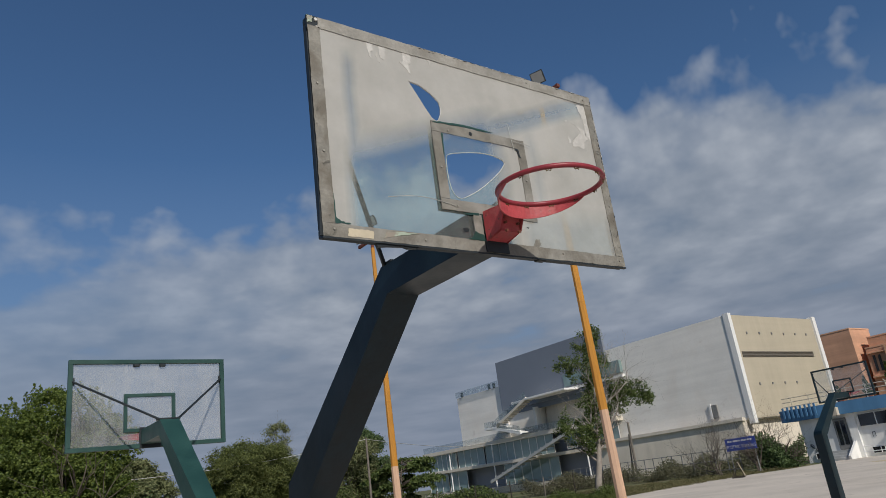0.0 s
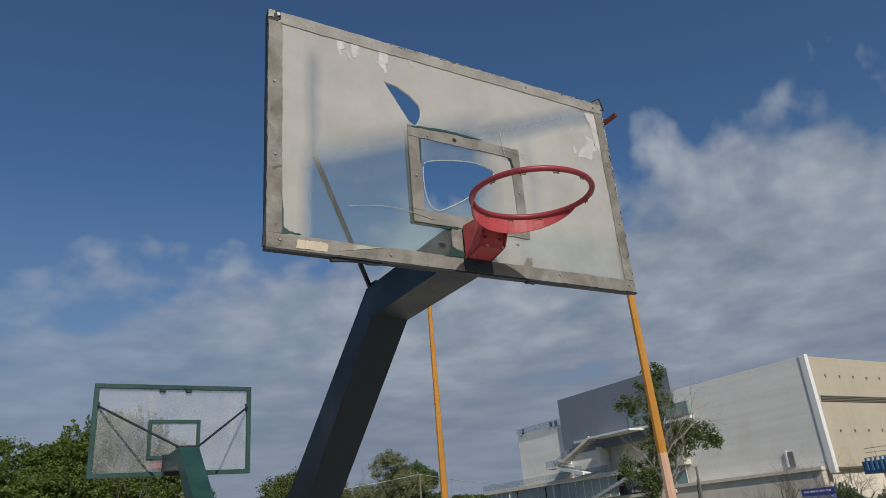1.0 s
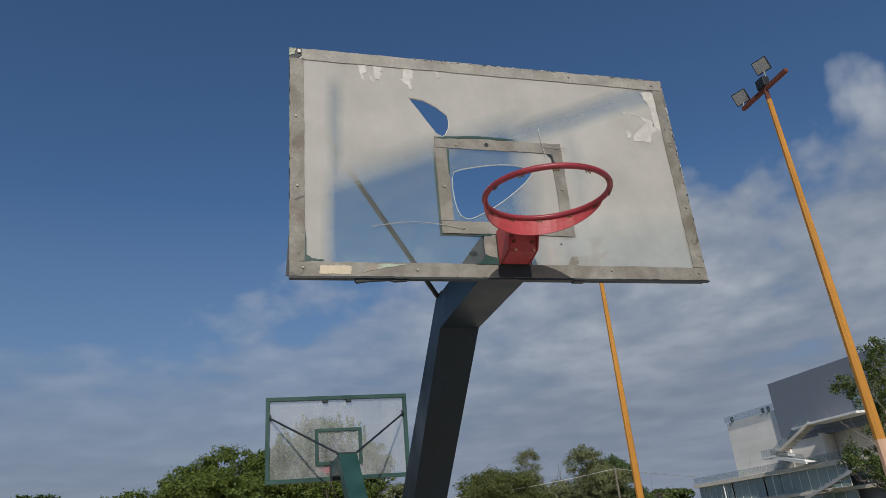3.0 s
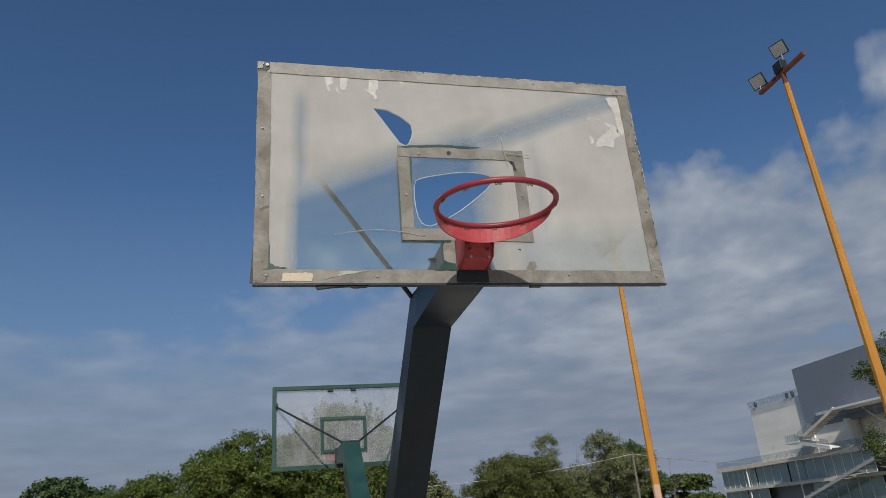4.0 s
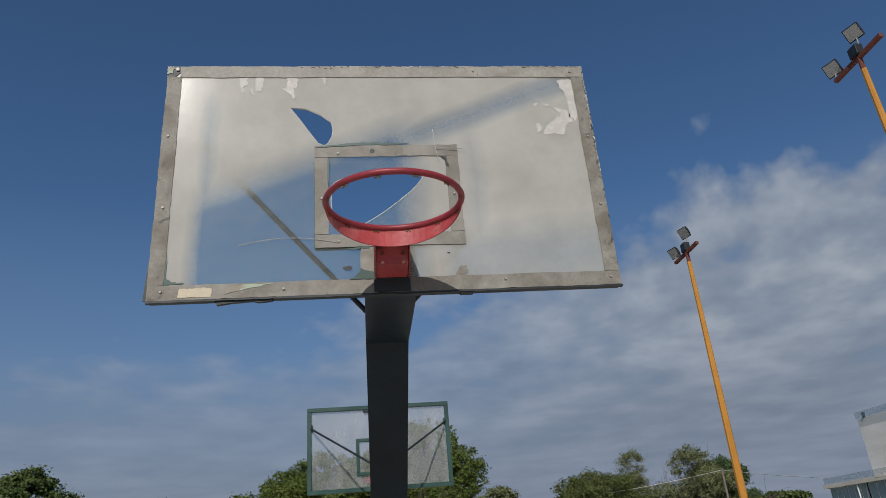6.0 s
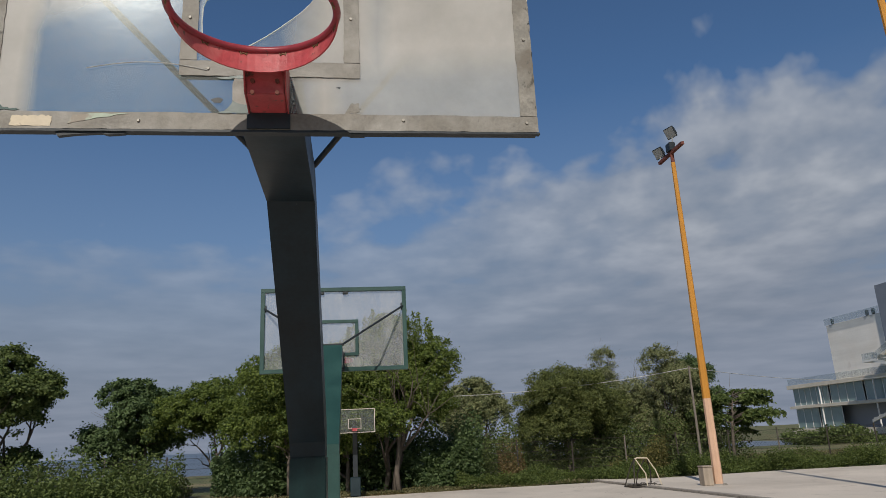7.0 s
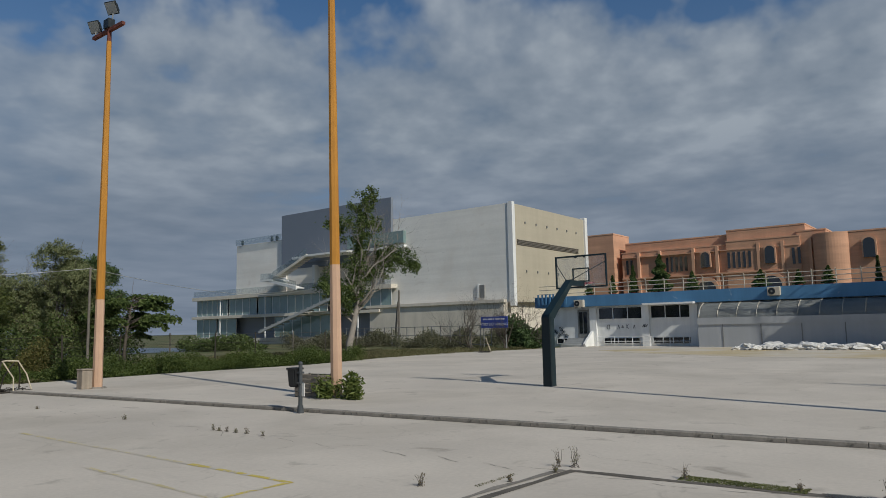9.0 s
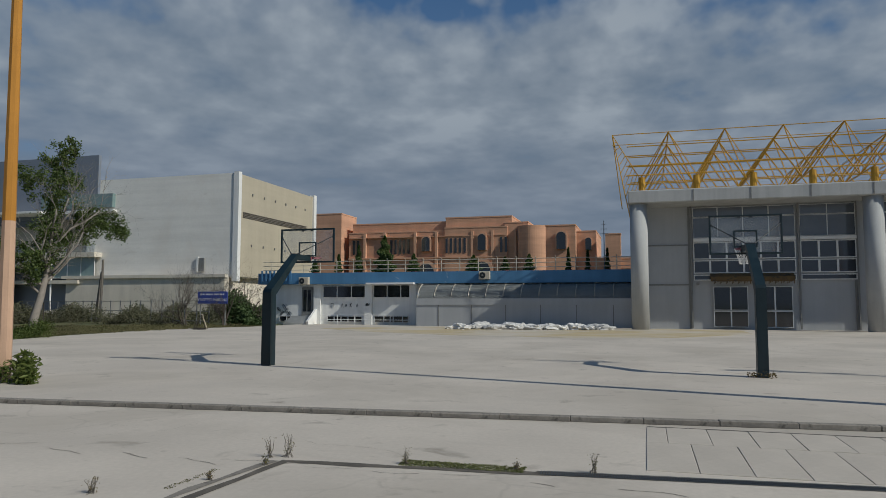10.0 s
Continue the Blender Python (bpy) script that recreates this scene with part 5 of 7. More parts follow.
prism(bm, ((76.2, 8.05), (76.2, 8.8), (82.2, 10.2), (82.2, 9.45)), "x", 66.9, 66.95)
part("stair_glass", bm, M_glassrail, hall, shift=L)
bm = bmesh.new()
prism(bm, ((64.0, 7.8), (75.0, 7.8), (75.0, 11.6), (74.0, 12.2), (64.0, 12.2)), "x", 71.4, 71.9)
part("stair_back_wall", bm, M_stone, hall, shift=L)
part("stair_pier", boxes((69.3, 70.2, 74.9, 75.4, 7.75, 11.2)), M_trimwhite, hall, shift=L)

# orange brick conference building
L = (110, 28, 0)
brick = thing("brick_building", L, "long orange brick building with arched windows and bands", "building")
spec = ((104.0, 110, 44.9, 50.6, 15.9), (105.0, 122, 27.5, 44.0, 12.8), (106.0, 122, 26.0, 43.8, 14.3), (104.7, 122, 18.6, 28.2, 13.2), (105.3, 122, 18.0, 28.2, 14.8),
        (105.0, 122, 15.5, 19.0, 13.8), (104.4, 118, 8.6, 16.5, 13.1), (106.0, 118, 5.8, 8.7, 12.3), (104.5, 112, -3.0, 6.0, 8.2), (103.9, 106, 2.3, 4.4, 11.6), (104.2, 112, -16.0, 2.0, 6.8))
for i, (x0, x1, y0, y1, h) in enumerate(spec):
    bm = bmesh.new()
    box(bm, x0, x1, y0, y1, 0, h)
    part("wall", bm, M_brick, brick, shift=L)
    bm = bmesh.new()
    box(bm, x0 - 0.05, x1 + 0.05, y0 - 0.05, y1 + 0.05, h, h + 0.18)
    part("coping", bm, M_brick2, brick, shift=L)
bm = bmesh.new()
rod(bm, (105.2, 14.9, 0), (105.2, 14.9, 13.2), 2.2, n=40)
part("round_tower", bm, M_brick, brick, shift=L, smooth=False)
for yy in (41.2, 37.9, 32.9, 29.5, 23.9, 20.8, 17.4):
    part("pier", boxes((104.55, 105.2, yy - 0.2, yy + 0.2, 0, 12.75)), M_brick2, brick, shift=L)
for z0 in (8.7,):
    part("band", boxes((104.5, 105.0, 18.7, 43.9, z0, z0 + 0.22)), M_brick2, brick, shift=L)
    part("band", boxes((104.6, 105.0, 18.7, 43.9, 12.0, 12.14)), M_brick2, brick, shift=L)
def arch_window(y, z0, w, h, x=104.3):
    win = new("arched_window")
    win.parent = brick
    win.location = Vector((x, y, z0)) - Vector(L)
    pts = [(-w / 2, 0), (w / 2, 0)] + [(w / 2 * math.cos(a), h - w / 2 + w / 2 * math.sin(a)) for a in [math.pi * k / 10 for k in range(11)]]
    big_ = [(p[0] * 1.28, p[1] * 1.10) for p in pts]
    bm = bmesh.new()
    prism(bm, big_, "x", -0.35, 0.4)
    part("surround", bm, M_brick2, win)
    bm = bmesh.new()
    prism(bm, pts, "x", -0.40, 0.0)
    part("pane", bm, M_window, win)


for y, z0, w, h in ((31.1, 9.8, 1.2, 2.2), (22.4, 9.8, 1.2, 2.4), (31.1, 3.5, 2.6, 4.4), (22.4, 3.5, 2.6, 4.6), (10.6, 9.7, 1.3, 2.5), (6.9, 9.6, 0.8, 1.8)):
    arch_window(y, z0, w, h, {10.6: 104.35, 6.9: 105.95}.get(y, 104.75))
for y0, n in ((33.9, 5), (42.3, 2), (24.9, 5), (18.6, 2)):
    for i in range(n):
        yy = y0 + i * 0.70
        part("slit_window", boxes((104.62 if y0 < 30 else 104.9, 105.4, yy, yy + 0.34, 9.5, 11.7)), M_window, brick, shift=L)

# white single-storey pavilion with blue fascia, canopy and roof terrace
L = (60, 12, UP)
pav = thing("pavilion", L, "white single-storey pavilion with blue fascia and roof terrace railing", "building")
bm = bmesh.new()
box(bm, 56.0, 70.0, 0.2, 29.5, UP, 3.35)
part("wall", bm, M_wallwhite, pav, "white painted wall with graffiti", shift=L)
bm = bmesh.new()
box(bm, 55.4, 70.4, -1.0, 30.6, 3.35, 4.28)
part("fascia", bm, M_blue, pav, "weathered blue fascia", shift=L)
for s in ((55.8, 56.0, 25.0, 25.6, UP, 3.34), (55.7, 56.0, 20.4, 21.0, UP, 3.34), (55.8, 56.0, 16.6, 17.2, UP, 3.34)):
    part("pier", boxes(s), M_wallwhite, pav, shift=L)
facade(pav, L, ((21.0, 24.8, 2.25, 3.2, 3, 1), (16.8, 20.3, 2.25, 3.25, 3, 1), (21.3, 24.4, 0.25, 0.72, 5, 1), (17.0, 20.2, 0.25, 0.75, 4, 1), (26.8, 28.8, 0.25, 0.7, 3, 1)), 55.95, M_alu, M_window, bar=0.06)
part("canopy_slab", boxes((54.9, 56, 16.6, 20.6, 3.28, 3.42)), M_trimwhite, pav, shift=L)
d = new("door")
d.parent = pav
part("leaf", boxes((55.9, 55.98, 25.75, 26.75, 0.75, 3.1)), M_steel, d, shift=L)
part("door_pane", boxes((55.88, 55.9, 25.9, 26.2, 1.1, 2.9), (55.88, 55.9, 26.3, 26.6, 1.1, 2.9)), M_window, d, shift=L)
bm = bmesh.new()
for i in range(4):
    box(bm, 54.3 + 0.4 * i, 55.98, 25.5, 27.6, UP, 0.22 + 0.17 * i)
part("steps", bm, M_greyconc, pav, "grey concrete entrance steps", shift=L)
bm = bmesh.new()
prism(bm, ((54.3, 0.05), (55.9, 0.05), (55.9, 1.3), (55.7, 1.3), (54.2, 0.3)), "y", 25.3, 25.48)
part("step_wall", bm, M_wallwhite, pav, shift=L)
bm = bmesh.new()
for k, (y, z) in enumerate(((28.6, 0.95), (28.2, 1.2), (27.9, 0.9), (28.9, 1.25), (28.4, 1.5))):
    sweep(bm, [(55.97, y - 0.18 * math.cos(i * 1.3 + k), z + 0.2 * math.sin(i * 1.7 + k * 2)) for i in range(8)], 0.025, 4)
part("graffiti", bm, M_graffiti, pav, shift=L)
bm = bmesh.new()
for y, z, strokes in ((24.1, 1.6, ((0, -1, 0, 1), (0, 1, -1, 1), (-1, 1, -1, -1))), (23.2, 1.6, ((0, -1, -0.5, 1), (-0.5, 1, -1, -1))), (22.85, 1.62, ((0, -0.5, -0.5, 0.6), (-0.5, 0.6, -0.8, -0.5), (-0.8, -0.5, 0, -0.5))),
                      (22.4, 1.62, ((0, -1, 0, 1), (0, 0, -0.8, 1), (0, 0, -0.8, -1))), (21.85, 1.6, ((0, -0.8, -0.4, 0.8), (-0.4, 0.8, -0.8, -0.8)))):
    for a0, b0, a1, b1 in strokes:
        sweep(bm, [(55.97, y + a0 * 0.2, z + b0 * 0.17), (55.97, y + a1 * 0.2, z + b1 * 0.17)], 0.02, 4)
for k in range(3):
    sweep(bm, [(55.69, 20.85 - 0.1 * k - 0.12 * math.cos(i * 1.4 + k), 1.66 + 0.13 * math.sin(i * 2.1 + k)) for i in range(7)], 0.022, 4)
part("graffiti_scrawl", bm, M_graffiti, pav, shift=L)
low_rail = thing("low_railing", (55.0, 20.8, UP), "low white railing before the basement windows", "railing")
for i in range(6):
    part("post", rods((((0, -3.8 + i * 1.52, 0), (0, -3.8 + i * 1.52, 0.85)),), 0.03), M_alu, low_rail)
for zz in (0.45, 0.83):
    part("rail", rods((((0, -3.8, zz), (0, 3.8, zz)),), 0.025), M_alu, low_rail)
# barrel canopy along the wall
canopy = thing("barrel_canopy", (55, 8, UP), "grey lean-to with curved polycarbonate canopy", "canopy")
LC = (55, 8, UP)
part("front_wall", boxes((54.0, 54.1, -0.3, 16.0, UP, 1.72)), M_grey, canopy, "grey metal sheet wall", shift=LC)
for i in range(6):
    part("wall_seam", boxes((53.97, 54.0, 14.2 - i * 2.6, 14.26 - i * 2.6, UP, 1.72)), M_steel, canopy, shift=LC)
arc = [(54.0 + 1.95 * (1 - math.cos(a)), 1.80 + 1.5 * math.sin(a)) for a in [math.pi / 2 * k / 8 for k in range(9)]]
bm = bmesh.new()
rows = [[bm.verts.new((x, y, z)) for x, z in arc] for y in (-0.3, 16.0)]
for i in range(8):
    bm.faces.new((rows[0][i], rows[0][i + 1], rows[1][i + 1], rows[1][i]))
g = bmesh.ops.solidify(bm, geom=list(bm.faces), thickness=0.03)
part("curved_sheet", bm, M_poly, canopy, "dull translucent polycarbonate", shift=LC)
part("gutter_band", boxes((53.93, 54.0, -0.3, 16.0, 1.66, 2.15)), M_grey, canopy, shift=LC)
for i in range(13):
    yy = 15.95 - i * 1.34
    bm = bmesh.new()
    sweep(bm, [(x - 0.03, yy, z + 0.02) for x, z in arc], 0.035, 4)
    part("rib", bm, M_rail, canopy, shift=LC)
part("end_wall", boxes((54.1, 55.95, 15.9, 15.98, UP, 2.6)), M_grey, canopy, shift=LC)
# terrace railing on the roof
railing = thing("roof_railing", (55.7, 12, 4.28), "cream steel railing round the roof terrace", "railing")
LR = (55.7, 12, 4.28)
for i in range(21):
    yy = -0.5 + i * 1.5
    bm = bmesh.new()
    rod(bm, (55.7, yy, 4.28), (55.7, yy, 5.25), 0.035, n=6)
    sweep(bm, [(55.7, yy, 5.2), (55.62, yy, 5.32), (55.45, yy, 5.36)], 0.03, 5)
    part("post", bm, M_rail, railing, shift=LR)
for zz in (4.55, 4.9, 5.22):
    part("rail", rods((((55.7, -0.8, zz), (55.7, 30.3, zz)),), 0.03), M_rail, railing, shift=LR)
for yy, az in ((26.2, 3.30), (10.9, 3.62)):
    ac = thing("air_conditioner", (55.2, yy, az), "cream outdoor air-conditioning unit on the facade", "air conditioner", "air conditioners")
    part("case", boxes((-0.17, 0.19, -0.42, 0.42, 0.0, 0.62), bev=0.02), M_rail, ac)
    bm = bmesh.new()
    rod(bm, (-0.175, 0.12, 0.31), (-0.20, 0.12, 0.31), 0.235, n=20)
    part("fan_grille", bm, M_black, ac)
    bm = bmesh.new()
    rod(bm, (-0.20, 0.12, 0.31), (-0.215, 0.12, 0.31), 0.07, n=12)
    part("fan_hub", bm, M_steel, ac)
    part("wall_bracket", boxes((-0.15, 0.24, -0.3, -0.26, -0.06, 0.0), (-0.15, 0.24, 0.26, 0.3, -0.06, 0.0)), M_steel, ac)
# blue letters on the corner of the roof, as plain bars
for i in range(4):
    lt = new("letter_bar")
    bm = bmesh.new()
    box(bm, 55.25, 55.33, 30.1 - i * 0.75, 30.25 - i * 0.75, 3.6, 4.5), box(bm, 55.25, 55.33, 29.7 - i * 0.75, 29.85 - i * 0.75, 3.6, 4.5)
    part("bar", bm, M_blue, lt, shift=(55.3, 30.0 - i * 0.75, 3.6))
    lt.location = (55.3, 30.0 - i * 0.75, 3.6)
    tagged(lt, "blue letter shape standing on the fascia", "letter", "letters on the fascia")

# grey entrance hall with round columns and the yellow space frame above
L = (58, -12, UP)
ent = thing("entrance_hall", L, "grey concrete entrance hall with round columns and glazed front", "building")
part("wall", boxes((56.6, 75.0, -40, -0.6, -0.1, 8.9)), M_grey, ent, "grey panel wall", shift=L)
part("roof_beam", boxes((53.6, 76.0, -41.6, 0.09, 8.87, 9.77), bev=0.06), M_greyconc, ent, "stained concrete roof edge beam", shift=L)
for i in range(9):
    part("beam_joint", boxes((53.57, 53.6, -4.36 - 3.71 * i, -4.30 - 3.71 * i, 8.89, 9.72)), M_steel, ent, shift=L)
for yy in (-0.625, -15.58, -30.27):
    bm = bmesh.new()
    rod(bm, (54.4, yy, -0.1), (54.4, yy, 8.87), 0.612, n=28)
    part("column", bm, M_greyconc, ent, "round concrete column", shift=L, smooth=True)
for yy in (-4.2, -15.0):
    part("wall_joint", boxes((56.5, 56.6, yy, yy + 0.15, UP, 8.9)), M_steel, ent, shift=L)
for zz in (3.1, 6.0):
    part("panel_joint", boxes((56.55, 56.6, -4.2, -0.6, zz, zz + 0.1)), M_steel, ent, shift=L)
for y0, y1, c in ((-11.2, -4.4, 6), (-15.0, -11.5, 3), (-30.0, -16.6, 12)):
    facade(ent, L, ((y0, y1, 3.45, 3.86, c // 3, 1), (y0, y1, 3.96, 4.90, c, 1), (y0, y1, 4.98, 6.22, c, 1)), 56.5, M_alu, M_pane, bar=0.13)
    facade(ent, L, ((y0, y1, 6.54, 8.02, c // 3 * 2, 1), (y0, y1, 8.06, 8.76, c // 3 * 2, 1)), 56.5, M_alu, M_panesky, bar=0.055)
    part("mid_beam", boxes((56.3, 56.52, y0, y1, 6.26, 6.50)), M_trimwhite, ent, "white band between the window rows", shift=L)
facade(ent, L, ((-8.0, -5.7, 0.1, 1.25, 2, 1), (-8.0, -5.7, 1.3, 3.0, 2, 1), (-10.9, -8.6, 0.1, 1.25, 2, 1), (-10.9, -8.6, 1.3, 3.0, 2, 1)), 56.45, M_alu, M_window, bar=0.09, name="door")
bm = bmesh.new()
prism(bm, ((56.4, 3.95), (55.9, 3.70), (55.88, 3.36), (55.94, 3.36), (56.0, 3.62), (56.4, 3.84)), "y", -11.0, -5.5)
part("awning_valance", bm, M_ochre, ent, "faded ochre fabric valance over the doors", shift=L)
for i in range(54):
    part("valance_fringe", boxes((55.86, 55.885, -10.95 + i * 0.1, -10.89 + i * 0.1, 3.18 + 0.05 * ((i * 7) % 4), 3.40)), M_ochre, ent, shift=L)
part("lamp_over_door", boxes((56.2, 56.45, -4.75, -4.55, 3.1, 3.3), bev=0.03), M_steel, ent, shift=L)
for yy in (-4.25, -11.4, -15.05):
    part("wall_joint", boxes((56.36, 56.5, yy - 0.05, yy + 0.05, 0.0, 8.9)), M_steel, ent, shift=L)

truss = thing("space_frame", (56, -12, 10.05), "yellow tubular steel space frame on the roof edge", "truss")
LT = (56, -12, 10.05)
# folded lattice: ridges and valleys run back over the roof, with a V of tubes at each step
depths = (54.0, 58.2, 62.4, 66.6, 70.8, 75.0)
for i in range(9):
    y = -0.9 - 3.75 * i
    bm = bmesh.new()
    rod(bm, (54.9, y, 9.75), (54.9, y, 10.9), 0.24, n=10)
    part("stub_column", bm, M_yellow, truss, shift=LT)
    for k, x in enumerate(depths):
        r = 0.034 if k == 0 else 0.050
        top = (x, y - 1.88, 13.95)
        vx = 54.9 if k == 0 else x
        for foot in ((vx, y, 11.0), (vx, y - 3.75, 11.0)):
            bm = bmesh.new()
            rod(bm, top, foot, r, n=6)
            part("diagonal", bm, M_yellow, truss, shift=LT)
            if k < 3:
                bm = bmesh.new()
                rod(bm, top, (depths[k + 1], foot[1], 11.0), 0.04, n=5)
                part("lattice_bar", bm, M_yellow, truss, shift=LT)
    bm = bmesh.new()
    rod(bm, (54.0, y - 1.88, 13.95), (75.0, y - 1.88, 13.95), 0.05, n=6)
    part("ridge_bar", bm, M_yellow, truss, shift=LT)
    bm = bmesh.new()
    rod(bm, (54.9, y, 11.0), (75.0, y, 11.0), 0.06, n=6)
    part("valley_bar", bm, M_yellow, truss, shift=LT)
for k, x in enumerate(depths):
    for z, r in ((13.95, 0.03 if k == 0 else 0.040), (13.2, 0.026), (12.45, 0.028), (11.7, 0.026), (11.0, 0.04)):
        if k > 2 and z < 13:
            continue
        bm = bmesh.new()
        rod(bm, (x + (0.45 if k == 0 and z < 12.5 else 0.0), 1.1 if k == 0 and z > 13 else 0.2, z), (x + (0.45 if k == 0 and z < 12.5 else 0.0), -38, z), r, n=6)
        part("long_rail", bm, M_yellow, truss, shift=LT)
for k in range(12):
    t = k / 11
    bm = bmesh.new()
    rod(bm, Vector((54.0, 1.1, 13.95)).lerp(Vector((54.4, -0.1, 7.8)), t), Vector((54.0, 1.1, 13.95)).lerp(Vector((54.9, -0.9, 10.7)), t ** 0.8), 0.024, n=4)
    part("end_bar", bm, M_yellow, truss, shift=LT)
for q in ((54.4, -0.1, 7.6), (54.9, -0.9, 10.6), (57.5, 0.6, 9.0)):
    bm = bmesh.new()
    rod(bm, (54.0, 1.1, 13.95), q, 0.036, n=6)
    part("end_strut", bm, M_yellow, truss, shift=LT)
# plain wall that closes the place behind
part_w = part("wall_south", boxes((-60, 90, -62, -61.5, -0.1, 4.0)), M_greyconc)
tagged(part_w, "plain grey concrete boundary wall", "wall", kind="structure")

# ---- trees and planting ----
def limb(bm, p, d, length, r, depth, rng, tips, bend=0.35, kids=3, up=0.25):
    """A tapered, crooked branch with smaller ones on it."""
    pts, rad = [Vector(p)], [r]
    d = Vector(d).normalized()
    n = 4
    for i in range(n):
        d = (d + Vector(rng.normal(size=3)) * bend * 0.35 + Vector((0, 0, up * 0.15))).normalized()
        pts.append(pts[-1] + d * length / n)
        rad.append(r * (1 - 0.62 * (i + 1) / n))
    sweep(bm, pts, rad, 6 if r > 0.03 else 4)
    tips.append((pts[-1].copy(), depth))
    if depth <= 0:
        tips.append((pts[2].copy(), depth))
        return
    for k in range(kids):
        i = rng.integers(1, n + 1) if k else n
        a = rng.uniform(0, 2 * math.pi)
        side = Matrix.Rotation(a, 3, d) @ d.orthogonal().normalized()
        nd = (d * 0.75 + side * rng.uniform(0.5, 1.0) + Vector((0, 0, up))).normalized()
        limb(bm, pts[i], nd, length * rng.uniform(0.55, 0.8), rad[i] * 0.72, depth - 1, rng, tips, bend, kids, up)


def tree(x, y, height, width, leaf_mat, seed, count=7000, leaf=0.17, trunk=0.16, base=0.28, lobes=9, z=-0.06, name="tree", label="", depth=2, fill=1.0, lean=(0, 0), droop=0.2, bark=None, group="trees behind the courts", shoots=0, stems=0):
    rng = np.random.default_rng(seed)
    t = thing(name, (x, y, z), label, "tree", group)
    bm = bmesh.new()
    tips = []
    nst = stems or (1 if base > 0.22 else 3)
    for s in range(nst):
        limb(bm, (rng.uniform(-.2, .2) * (nst - 1), rng.uniform(-.2, .2) * (nst - 1), -0.05), (lean[0] + rng.uniform(-.15, .15), lean[1] + rng.uniform(-.15, .15), 1),
             height * 0.44, trunk, depth, rng, tips, 0.4, 4, 0.3)
    part("trunk", bm, bark or M_bark, t, smooth=True)
    # crown: lobes carry leafy clumps with gaps between them; each clump turns its leaves outwards and up
    cz, rz = height * (1 + base) / 2, height * (1 - base) / 2
    cs, rs = [], []
    for i in range(lobes):
        a, r = 2 * math.pi * (i * 0.618 + rng.uniform(-.08, .08)), width * 0.5 * rng.uniform(0.25, 0.72)
        zz = cz + rz * (rng.uniform(-0.75, 0.62) if r < width * 0.25 else rng.uniform(-0.75, 0.35))
        cs.append((r * math.cos(a) + lean[0] * zz, r * math.sin(a) + lean[1] * zz, zz)), rs.append(width * rng.uniform(0.13, 0.22))
    cs.append((lean[0] * height, lean[1] * height, cz + rz * 0.62)), rs.append(width * 0.20)
    cs.append((0, 0, cz)), rs.append(width * 0.26)
    cs, rs = np.array(cs), np.array(rs)
    per = 48
    n = max(24, int(count * fill * 1.25 / per))
    k = rng.choice(len(cs), n, p=rs ** 2 / (rs ** 2).sum())
    v = rng.normal(size=(n, 3))
    v[:, 2] = np.where(v[:, 2] < -0.5, -v[:, 2], v[:, 2])
    v /= np.linalg.norm(v, axis=1)[:, None]
    squash = np.array((1, 1, min(1.0, 0.9 * rz / (width * 0.42))))
    clump = cs[k] + v * (rs[k] * rng.uniform(0.62, 1.05, n))[:, None] * squash
    clump[:, 2] = np.clip(clump[:, 2], height * base * 0.7, height * 1.0)
    size = rng.uniform(0.15, 0.34, n) * (0.72 + leaf * 2.6)
    idx = np.repeat(np.arange(n), rng.poisson(per, n))
    w = rng.normal(size=(len(idx), 3))
    w /= np.linalg.norm(w, axis=1)[:, None]
    pts = clump[idx] + w * (size[idx] * (0.35 + 0.75 * rng.uniform(0, 1, len(idx)) + rng.exponential(0.16, len(idx))))[:, None] * np.array((1, 1, 0.72))
    face = w * 0.55 + v[idx] * 0.55 + rng.normal(size=w.shape) * 0.60 + np.array((0, 0, 0.45))
    if shoots:
        more = []
        for i in range(shoots):
            bx, by = rng.uniform(-0.34, 0.34, 2) * width
            zz = rng.uniform(0.70, 0.86) * height
            ln = rng.uniform(0.10, 0.20) * height
            h_ = rng.uniform(0, 1, 130)
            more.append(np.stack([bx + rng.normal(size=130) * 0.13 * (1.2 - h_), by + rng.normal(size=130) * 0.13 * (1.2 - h_), zz + h_ * ln], 1))
        pts = np.concatenate([pts, *more])
        face = np.concatenate([face, rng.normal(size=(130 * shoots, 3))])
    face /= np.linalg.norm(face, axis=1)[:, None]
    leaves("crown", pts, leaf * rng.uniform(0.6, 1.25, len(pts)), leaf_mat, t, rng, 1.5, droop, facing=face)
    return t


tree(-2.0, 28.5, 6.3, 6.6, M_leaf_a, 11, 96000, 0.070, 0.13, 0.19, 28, label="large leafy tree with dense mid-green crown", stems=3)
tree(1.9, 28.5, 7.5, 5.6, M_leaf_a, 12, 110000, 0.069, 0.13, 0.20, 30, label="large leafy tree with upright shoots at its top", shoots=42, stems=4)
tree(0.2, 28.8, 6.3, 5.0, M_leaf_a, 29, 60000, 0.070, 0.11, 0.22, 18, label="leafy tree between two larger ones", stems=2)
tree(7.6, 41.5, 5.8, 4.2, M_leaf_c, 13, 15300, 0.096, 0.12, 0.15, 9, label="thin grey-green tree behind the fence")
tree(10.7, 32.5, 5.3, 6.2, M_leaf_r, 14, 88000, 0.060, 0.17, 0.26, 34, label="round-headed dark green tree with short trunk")
tree(15.8, 40.6, 7.4, 4.4, M_leaf_c, 15, 26000, 0.062, 0.13, 0.20, 9, label="sparse grey-green tree with bare twigs", fill=0.75, depth=3)
tree(16.9, 35.0, 6.5, 5.6, M_leaf_c, 16, 76000, 0.060, 0.14, 0.08, 18, label="tall soft grey-green tree")
